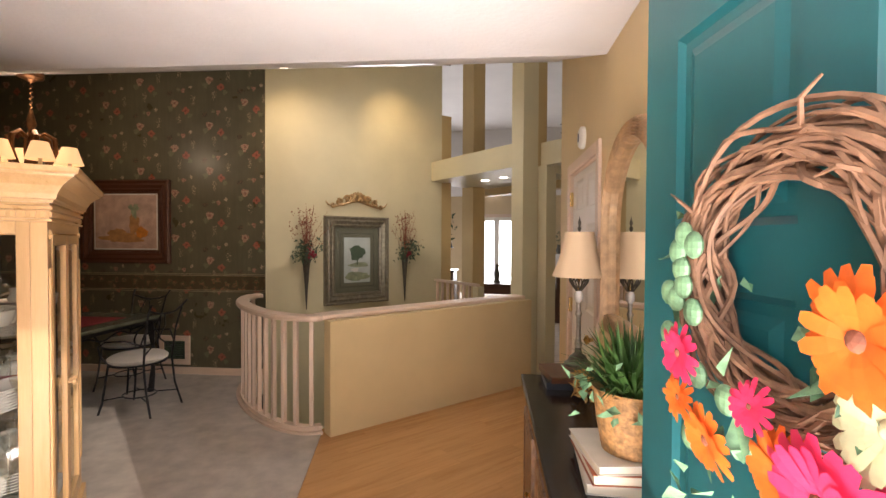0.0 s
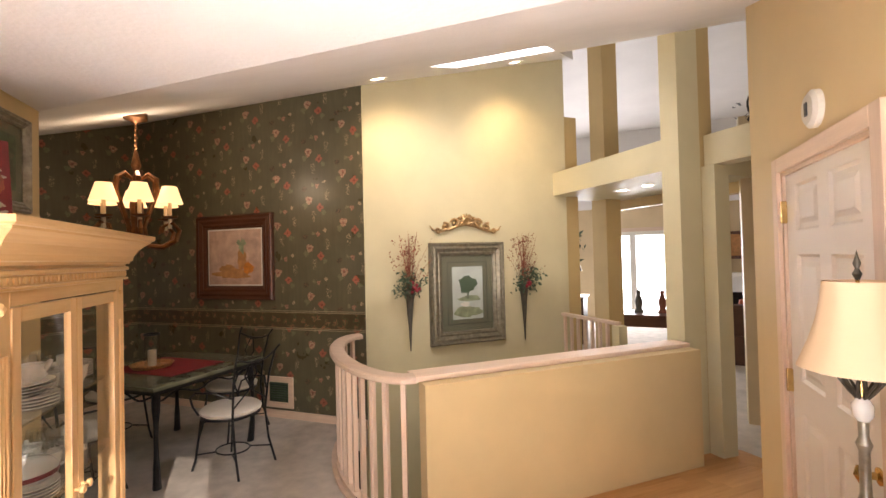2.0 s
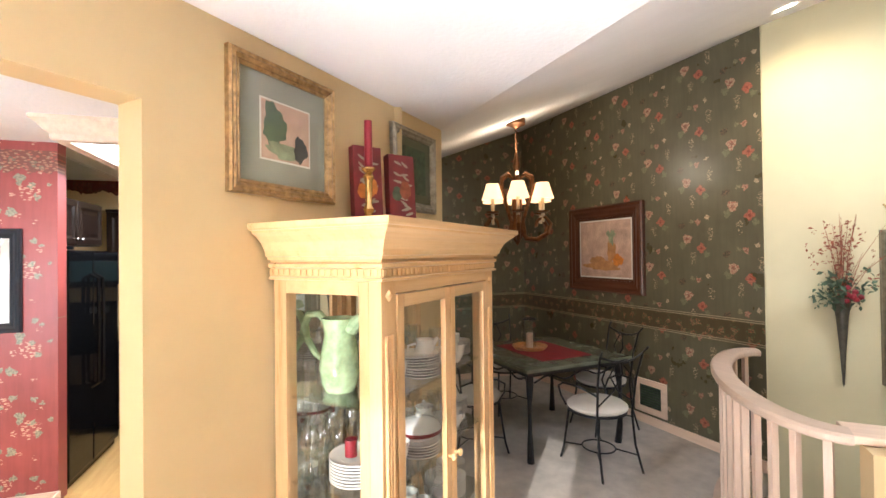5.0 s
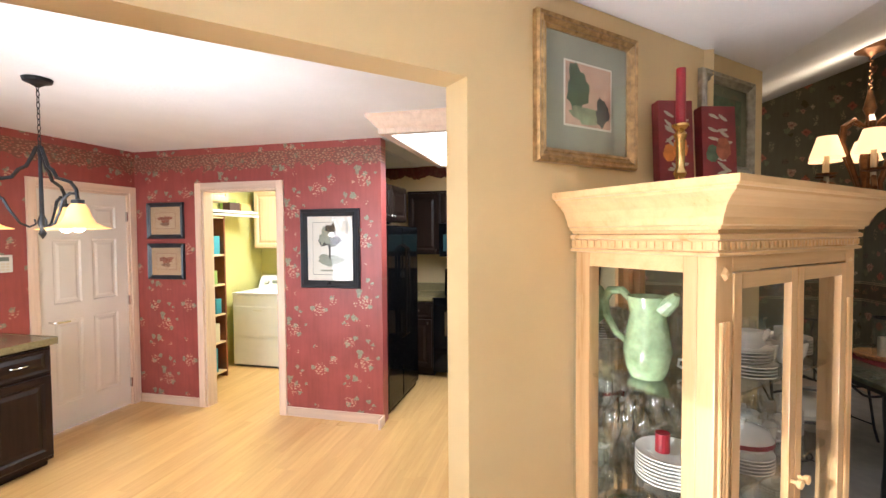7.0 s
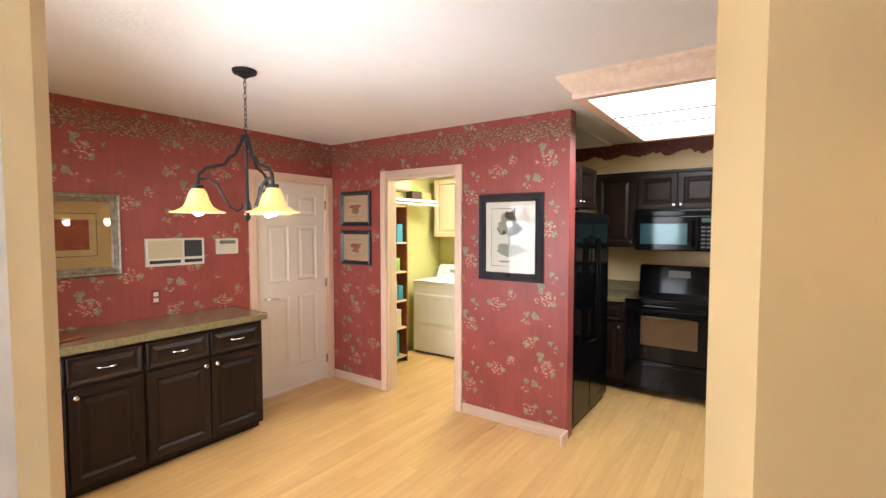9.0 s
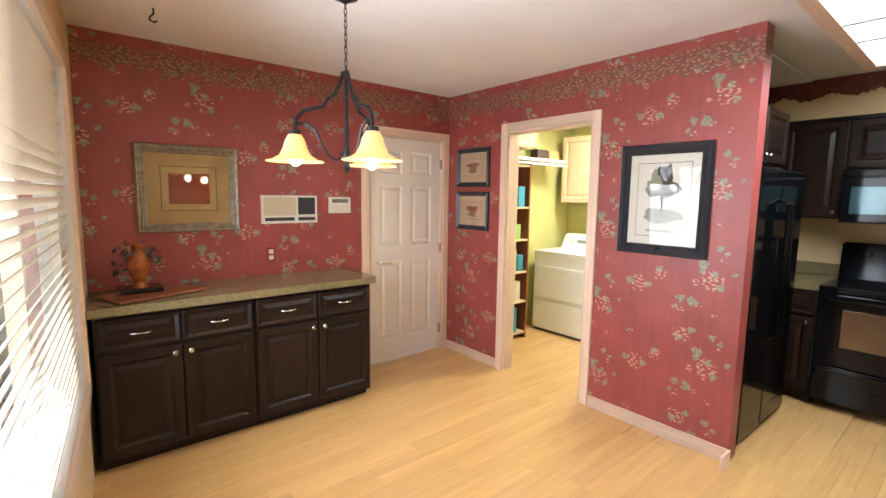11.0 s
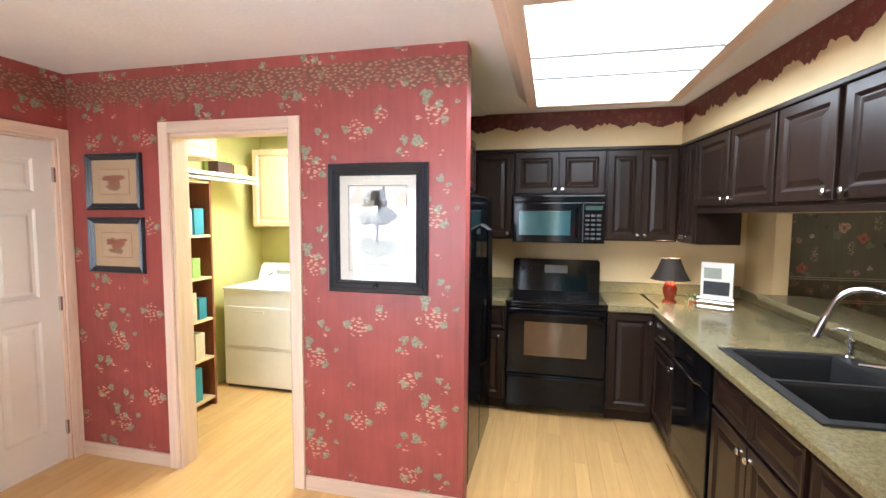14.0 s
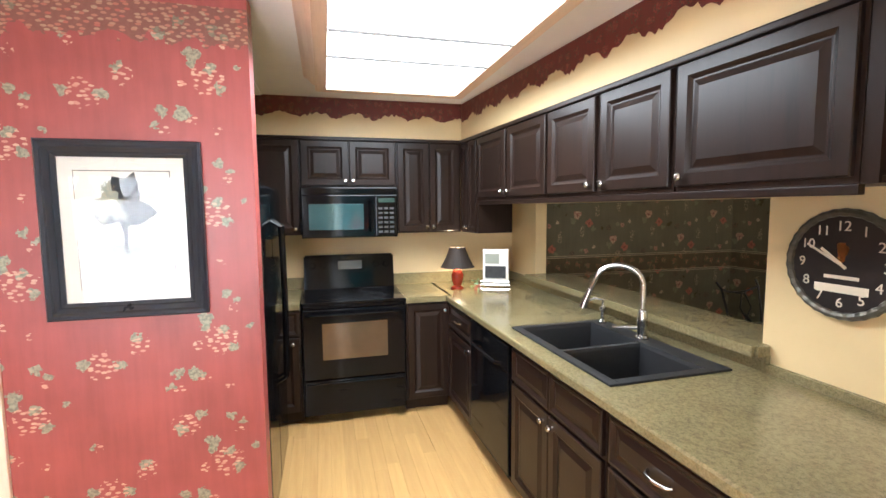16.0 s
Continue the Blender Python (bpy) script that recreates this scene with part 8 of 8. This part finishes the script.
def kitchen_small():
    t = thing("small_lamp", pose(-5.10, 1.60, 0.912) @ Matrix.Scale(1.08, 4), "small lit lamp with a dark shade and red base", "lamp")
    smooth(part("base", lathe([(0, 0), (0.05, 0), (0.05, 0.012), (0.03, 0.025), (0.045, 0.07), (0.05, 0.11), (0.03, 0.15), (0.01, 0.165), (0.01, 0.2)], 18), plain("red_glaze", (0.22, 0.025, 0.01), 0.15, var=0.3), t))
    part("shade", lathe([(0.135, 0.17), (0.125, 0.18), (0.095, 0.235), (0.07, 0.30), (0.062, 0.325)], 24), plain("dark_lampshade", (0.03, 0.02, 0.014), 0.7), t, "dark bell shade")
    bulb("counter_lamp_glow", (-5.10, 1.60, 1.15), 9, (1.0, 0.72, 0.42), 0.025)
    s = thing("cookbook_stand", pose(-4.93, 1.88, 0.914, 0, 0, 60), "metal stand holding an open white cookbook", "book stand")
    part("easel", tube([(-0.1, 0.0, 0.01), (-0.1, -0.07, 0.01), (0.1, -0.07, 0.01), (0.1, 0.0, 0.01)], 0.004, 6), M_CHROME, s)
    b = part("book", box(-0.105, 0.105, -0.02, 0.005, 0.04, 0.34, 0.003), M_WHITEPAPER, s, "white cookbook")
    part("cover_photo", box(-0.085, 0.085, -0.023, -0.0205, 0.10, 0.20), M_INK, s, "dark cover photograph")
    part("cover_photo", box(-0.085, 0.03, -0.023, -0.0205, 0.22, 0.30), M_MATGREY, s)
    for z in (0.012, 0.045, 0.075):
        part("easel_bar", tube([(-0.12, -0.035, z), (0.12, -0.035, z)], 0.004, 6), M_CHROME, s)
    i = thing("ivy_sprig", pose(-4.99, 1.74, 0.913), "small ivy sprig on the worktop", "plant")
    bm = bmesh.new()
    leaf_cluster(bm, (0, 0, 0.05), 26, (0.025, 0.025, 0.025), 0.03, random.Random(3))
    part("leaves", bm, M_IVYLEAF, i)
    part("pot", lathe([(0, 0), (0.025, 0), (0.03, 0.04), (0, 0.035)], 14), M_DRYRED, i)


kitchen_small()


def clock():
    t = thing("wall_clock", pose(-2.60, 2.255, 1.385), "round black cafe clock with cream numerals and a rope rim", "clock")
    R = 0.19
    ob = part("face", lathe([(0, 0.018), (R - 0.02, 0.018), (R - 0.02, 0.0)], 48), plain("clock_black", (0.018, 0.014, 0.012), 0.4, var=0.2), t, "black dial")
    ob.matrix_local = pose(0, 0, 0, 90)
    rim = bmesh.new()
    tube([((R - 0.012) * math.cos(6.2832 * k / 60), -0.015, (R - 0.012) * math.sin(6.2832 * k / 60)) for k in range(60)], [0.013 + 0.003 * (k % 2) for k in range(60)], 8, rim, True)
    part("rim", rim, M_BRONZEF, t, "rope-twist bronze rim")
    for n in range(1, 13):
        a = math.pi / 2 - 2 * math.pi * n / 12
        text_part(str(n), 0.048, M_PAPER, t, (0.132 * math.cos(a), -0.0195, 0.132 * math.sin(a) - 0.016))
    for w, z in ((0.11, -0.045), (0.17, -0.085)):
        part("caption_bar", box(-w / 2, w / 2, -0.0195, -0.0185, z - 0.006 if w < 0.15 else z - 0.014, z + 0.006 if w < 0.15 else z + 0.014), M_PAPER, t)
    h = part("hour_hand", box(-0.005, 0.005, -0.024, -0.022, -0.02, 0.085), M_PAPER, t)
    h.rotation_euler = (0, radians(-52), 0)
    h2 = part("minute_hand", box(-0.0035, 0.0035, -0.027, -0.025, -0.02, 0.13), M_PAPER, t)
    h2.rotation_euler = (0, radians(-60), 0)
    put_blot(t, 0.0, 0.045, -0.0205, 0.018, 0.035, 91, M_BRASS, "painted_motif", 0.3)


def text_part(body, size, material, parent, at):
    cu = bpy.data.curves.new("numeral", "FONT")
    cu.body, cu.size, cu.align_x, cu.extrude = body, size, "CENTER", 0.0006
    tmp = bpy.data.objects.new("numeral", cu)
    scene.collection.objects.link(tmp)
    me = bpy.data.meshes.new_from_object(tmp.evaluated_get(bpy.context.evaluated_depsgraph_get()))
    bpy.data.objects.remove(tmp)
    me.materials.clear()
    me.materials.append(material)
    ob = new("numeral", me)
    ob.parent = parent
    ob.matrix_local = Matrix.Translation(at) @ Matrix.Rotation(radians(90), 4, "X")
    return ob


clock()


# ---- laundry ----


def laundry():
    t = thing("dryer", pose(-4.72, -2.21, 0, 0, 0, 90), "white clothes dryer in the laundry", "dryer")
    part("body", box(0, 0.70, 0.0, 0.70, 0.03, 0.90, 0.012), M_ENAMEL, t)
    part("top", box(-0.004, 0.704, -0.01, 0.70, 0.902, 0.925, 0.008), M_ENAMEL, t)
    part("base_strip", box(0.01, 0.69, 0.02, 0.6, 0.0, 0.03), M_DARKPL, t)
    part("door", box(0.02, 0.68, -0.014, -0.001, 0.40, 0.76, 0.010), M_ENAMEL, t, "white dryer door")
    part("lower_panel", box(0.006, 0.694, -0.006, -0.001, 0.05, 0.37, 0.004), M_ENAMEL, t)
    part("handle_recess", box(0.30, 0.42, -0.017, -0.013, 0.70, 0.725, 0.004), M_WHITEPL, t)
    bm = bmesh.new()
    vs = [bm.verts.new(p) for p in ((0, 0.48, 0.925), (0.70, 0.48, 0.925), (0.70, 0.56, 1.09), (0, 0.56, 1.09), (0, 0.69, 0.925), (0.70, 0.69, 0.925), (0.70, 0.69, 1.09), (0, 0.69, 1.09))]
    for f in ((0, 1, 2, 3), (3, 2, 6, 7), (0, 3, 7, 4), (1, 5, 6, 2), (4, 7, 6, 5)):
        bm.faces.new([vs[i] for i in f])
    bmesh.ops.bevel(bm, geom=bm.edges[:], offset=0.02, segments=3, affect="EDGES")
    part("console", bm, M_ENAMEL, t)
    for x in (0.14, 0.52):
        k = part("dial", lathe([(0.035, 0), (0.033, 0.02), (0, 0.022)], 20), M_WHITEPL, t)
        k.matrix_local = pose(x, 0.515, 1.01, 64)
    part("label_bar", box(0.22, 0.42, 0.50, 0.515, 0.99, 1.03), M_MATGREY, t)
    # narrow bookcase with boxes and bottles
    b = thing("bookcase", pose(-3.66, -2.02, 0, 0, 0, 180), "red-brown open bookcase of laundry supplies", "bookcase")
    W, D, H = 0.72, 0.29, 1.86
    for x in (0.0, W - 0.02):
        part("side", box(x, x + 0.02, 0, D, 0, H, 0.002), M_REDWOOD, b)
    part("back", box(0.02, W - 0.02, D - 0.01, D, 0, H), M_REDWOOD, b)
    zs = (0.06, 0.40, 0.72, 1.06, 1.40, 1.83)
    for z in zs:
        part("shelf", box(0.02, W - 0.02, 0.0, D - 0.01, z, z + 0.02, 0.002), M_MAPLEC, b)
    rnd = random.Random(9)
    cols = ((0.05, 0.25, 0.32), (0.5, 0.06, 0.06), (0.08, 0.10, 0.35), (0.6, 0.55, 0.4), (0.03, 0.03, 0.035), (0.3, 0.45, 0.12), (0.6, 0.6, 0.6))
    for i, z in enumerate(zs[:-1]):
        x = 0.06
        while x < W - 0.14:
            w, h = rnd.uniform(0.06, 0.14), rnd.uniform(0.10, 0.24)
            c = (0.05, 0.27, 0.34) if i == 0 else rnd.choice(cols)
            if i == 0:
                w, h = 0.26, 0.27
            q = thing("supply_box", pose(-3.66, -2.02, 0, 0, 0, 180) @ pose(x, 0.02, z + 0.021), "coloured supply box on a bookcase shelf", "box", "supplies on the bookcase")
            part("carton", box(0, w - 0.01, 0.0, rnd.uniform(0.1, 0.2), 0, h, 0.004), plain("supply_box_card", c, 0.5), q)
            x += w + 0.015
    # cabinets and shelf
    cabinet("laundry_cabinet", pose(-5.16, -2.20, 0, 0, 0, 90), 0.95, 0.31, 1.46, 2.22, [(0.01, 0.46, 1.47, 2.21, None, 0), (0.47, 0.94, 1.47, 2.21, None, 0)], [], "pale maple wall cabinet over the dryer", mat=M_MAPLEC, matx=M_MAPLEC)
    cabinet("laundry_cabinet", pose(-3.66, -2.02, 0, 0, 0, 180), 0.78, 0.30, 2.02, 2.40, [(0.01, 0.38, 2.03, 2.39, None, 0), (0.39, 0.77, 2.03, 2.39, None, 0)], [], "pale maple cabinet above the bookcase", mat=M_MAPLEC, matx=M_MAPLEC)
    s = thing("wall_shelf", pose(-3.66, -2.0, 1.90, 0, 0, 180), "white shelf above the bookcase", "shelf")
    part("board", box(0, 1.30, 0.0, 0.32, 0, 0.03, 0.004), M_WHITEPL, s)
    part("rod", tube([(0.0, 0.0, -0.03), (1.3, 0.0, -0.03)], 0.012, 8), M_WHITEPL, s)
    for x, c, h in ((0.86, (0.06, 0.03, 0.02), 0.10), (1.06, (0.55, 0.30, 0.10), 0.09), (0.98, (0.35, 0.55, 0.12), 0.16)):
        q = thing("storage_box", pose(-3.66, -2.0, 1.931, 0, 0, 180) @ pose(x, 0.06 if h < 0.12 else 0.2, 0), "small storage box on the white shelf", "box", "boxes on the shelf")
        part("carton", box(0, 0.18, 0, 0.10, 0, h, 0.006), plain("storage_box_card", c, 0.6), q)


laundry()

# ---- great room beyond the stairs ----


def great_room():
    w = tagged(new("window_great_room"), "white glazed garden doors with bright daylight outside", "window", kind="structure")
    w.matrix_world = pose(-0.95, 13.6, 0)
    for x0, x1, z0, z1 in ((0, 0.09, 0, 2.15), (0.36, 0.50, 0, 2.15), (1.21, 1.30, 0, 2.15), (0.09, 0.36, 2.05, 2.15), (0.50, 1.21, 2.05, 2.15), (0.50, 1.21, 0, 0.16), (0.09, 0.36, 0, 0.16)):
        part("window_frame", box(x0, x1, 0.02, 0.08, z0, z1, 0.004), M_WHITEPL, w)
    part("door_lever", tube([(0.53, 0.02, 0.98), (0.53, -0.03, 0.98), (0.62, -0.035, 0.98)], 0.01, 6), M_BRASS, w)
    for x0, x1 in ((-0.09, 0.0), (1.30, 1.39)):
        part("window_casing", box(x0, x1, -0.02, 0.0, 0, 2.24, 0.004), M_TRIM, w)
    part("window_casing", box(0.0, 1.30, -0.02, 0.0, 2.15, 2.24, 0.004), M_TRIM, w)
    sky_card = part("backdrop_garden", pane_y(-8, 6, -1, 5, 16.5), Mat("bright_garden_haze", (0.8, 0.85, 0.8), 0.9).emit((0.93, 0.97, 1.0), 3.5).m)
    tagged(sky_card, "pale bright daylight beyond the glass", "backdrop", kind="structure")
    sky_card = part("backdrop_side", pane_x(-8.0, 7, 14, -1, 5), bpy.data.materials["bright_garden_haze"])
    tagged(sky_card, "pale bright daylight beyond the side window", "backdrop", kind="structure")
    f = thing("fireplace", pose(1.65, 13.58, 0), "white mantel fireplace with a dark firebox", "fireplace")
    part("surround", box(-0.85, 0.85, -0.28, 0, 0, 1.05, 0.01), M_ENAMEL, f)
    part("firebox", box(-0.42, 0.42, -0.30, -0.281, 0.06, 0.72, 0.004), M_BLACKTOP, f, "dark firebox glass")
    part("mantel", box(-0.98, 0.98, -0.36, 0, 1.05, 1.14, 0.012), M_ENAMEL, f)
    picture("mantel_picture", pose(1.65, 13.59, 1.75), 0.8, 0.62, 0.07, M_MAHOG, [(0.065, M_OCHRE)], "dark framed picture above the mantel", glass=False)
    v = thing("mantel_vase", pose(1.2, 13.4, 1.141), "dark flowered vase on the mantel", "vase")
    smooth(part("body", lathe([(0, 0), (0.06, 0), (0.09, 0.1), (0.05, 0.22), (0.07, 0.25), (0, 0.25)], 16), M_BRONZEF, v))
    bm = bmesh.new()
    leaf_cluster(bm, (0, 0, 0.42), 60, (0.10, 0.08, 0.09), 0.10, random.Random(1))
    part("foliage", bm, M_LEAFDK, v)
    s = thing("sofa", pose(1.95, 9.6, 0, 0, 0, 180), "dark brown sofa with orange-red cushions", "sofa")
    M_SOFA = plain("brown_upholstery", (0.10, 0.045, 0.025), 0.7, var=0.2, bump=0.4, grain=150)
    part("base", box(-1.0, 1.0, -0.45, 0.45, 0.0, 0.42, 0.04), M_SOFA, s)
    part("backrest", box(-1.0, 1.0, 0.25, 0.47, 0.42, 0.86, 0.06), M_SOFA, s)
    for x in (-1.12, 0.94):
        part("arm", box(x, x + 0.2, -0.45, 0.45, 0.0, 0.64, 0.05), M_SOFA, s)
    for x in (-0.5, 0.5):
        part("cushion", box(x - 0.46, x + 0.46, -0.45, 0.25, 0.42, 0.56, 0.05), M_SOFA, s)
        part("throw_cushion", box(x - 0.24, x + 0.24, 0.10, 0.26, 0.57, 0.92, 0.06), plain("orange_red_cushion", (0.45, 0.10, 0.03), 0.8) if x < 0 else bpy.data.materials["orange_red_cushion"], s, "orange-red cushion")
    t = thing("side_table", pose(0.10, 8.95, 0), "dark mahogany table with curved legs", "table")
    part("tabletop", box(-0.55, 0.55, -0.35, 0.35, 0.70, 0.74, 0.012), M_MAHOG, t)
    part("apron", box(-0.48, 0.48, -0.29, 0.29, 0.56, 0.70, 0.006), M_MAHOG, t)
    for sx in (-1, 1):
        for sy in (-1, 1):
            part("leg", tube([(sx * 0.45, sy * 0.26, 0.62), (sx * 0.49, sy * 0.29, 0.48), (sx * 0.44, sy * 0.25, 0.22), (sx * 0.49, sy * 0.30, 0.0)], [0.035, 0.034, 0.02, 0.022], 8), M_MAHOG, t)
    for x, c in ((-0.2, M_BRONZEF), (0.12, M_DRYRED)):
        o = thing("figurine", pose(0.10 + x, 8.95, 0.741), "small dark ornament on the mahogany table", "ornament")
        smooth(part("body", lathe([(0, 0), (0.07, 0), (0.04, 0.06), (0.06, 0.16), (0.025, 0.26), (0.035, 0.31), (0, 0.34)], 12), c, o))
    l = thing("floor_lamp", pose(-1.20, 9.50, 0), "black candelabra lamp with dark shades beside the window", "lamp")
    smooth(part("stem", lathe([(0, 0), (0.16, 0), (0.15, 0.03), (0.03, 0.06), (0.025, 0.7), (0.05, 0.75), (0.02, 0.8), (0.02, 1.5), (0.03, 1.55), (0, 1.6)], 14), M_IRON, l))
    part("shade", lathe([(0.19, 1.34), (0.10, 1.62)], 20), M_BLACKF, l, "black bell shade")
    bm = bmesh.new()
    leaf_cluster(bm, (0, 0, 1.8), 70, (0.10, 0.10, 0.16), 0.13, random.Random(5))
    part("foliage", bm, M_LEAFDK, l)
    d = thing("dark_dresser", pose(-1.55, 9.95, 0), "dark wood dresser beyond the stair railing", "dresser")
    part("body", box(-0.5, 0.5, -0.22, 0.22, 0.05, 0.86, 0.01), M_MAHOG, d)
    part("top", box(-0.53, 0.53, -0.25, 0.25, 0.86, 0.89, 0.006), M_BLACKTOP, d)
    for z in (0.12, 0.37, 0.62):
        part("drawer", box(-0.47, 0.47, -0.235, -0.221, z, z + 0.21, 0.006), M_MAHOG, d)


great_room()

for u, v, s in ((2.9, 0.55, 3), (2.58, -0.35, 4)):
    t = thing("ledge_ornament", SM @ pose(u, v, 2.571 if v > 0 else 2.581), "dark curled metal ornament on the plant ledge", "ornament", "ledge ornaments")
    part("scroll", tube([(0.10 * math.cos(k * 0.45) * (1 - k / 26), 0.0, 0.13 + 0.11 * math.sin(k * 0.45) * (1 - k / 26)) for k in range(22)], 0.008, 6), M_IRON, t)
    part("stand", tube([(0, 0, 0), (0.02, 0, 0.1), (-0.04, 0, 0.22), (0.0, 0, 0.30)], 0.009, 6), M_IRON, t)
    bm = bmesh.new()
    leaf_cluster(bm, (0, 0, 0.12), 20, (0.05, 0.05, 0.06), 0.05, random.Random(s))
    part("foliage", bm, M_IRON, t)

# ---- floor boards ----


def boards(m, x0, x1, y0, y1, parent, material, keep, seed):
    """Strip-oak boards along local x; keep(x, y) tells whether a board's middle lies in the room."""
    rnd = random.Random(seed)
    meshes = {}
    y, wd = y0, 0.083
    while y < y1:
        x = x0 - rnd.uniform(0, 0.9)
        while x < x1:
            L = rnd.choice((0.75, 1.05, 1.35, 1.65))
            if x + L > x1:
                L = max(0.15, math.ceil((x1 - x) * 20) / 20)
            a = m @ Vector((x + L / 2, y + wd / 2, 0))
            if keep(a.x, a.y):
                if L not in meshes:
                    bm = bmesh.new()
                    e = 0.00035
                    lo = [bm.verts.new(p) for p in ((0.0002, 0.0002, 0), (L - 0.0002, 0.0002, 0), (L - 0.0002, wd - 0.0002, 0), (0.0002, wd - 0.0002, 0))]
                    up = [bm.verts.new(p) for p in ((e, e, 0.0075), (L - e, e, 0.0075), (L - e, wd - e, 0.0075), (e, wd - e, 0.0075))]
                    bm.faces.new(up)
                    for i in range(4):
                        bm.faces.new((lo[i], lo[(i + 1) % 4], up[(i + 1) % 4], up[i]))
                    me = bpy.data.meshes.new("board")
                    bm.to_mesh(me)
                    bm.free()
                    me.materials.append(material)
                    meshes[L] = me
                ob = new("board", meshes[L])
                ob.parent = parent
                ob.matrix_local = m @ pose(x, y, -0.0045)
            x += L
        y += wd


boards(pose(0, 0, 0), -5.2, -0.5, -2.3, 2.2, bpy.data.objects["floor_kitchen"], M_OAK2,
       lambda x, y: x + y < 0.35 and x > -5.3 and (x > -4.9 or y < 0.0) and y < 1.75 and not (x < -3.6 and -0.5 < y < 0.2) and not (y > 1.1 and x < -4.2), 1)
boards(SM, -3.4, 2.5, -3.0, 0.0, bpy.data.objects["floor_foyer"], M_OAK, lambda x, y: x + y > 0.1 and y > 0.5 and x < 1.1 and y < 5.9 and x > -1.3 + (2.9 - y) * 0.2, 2)
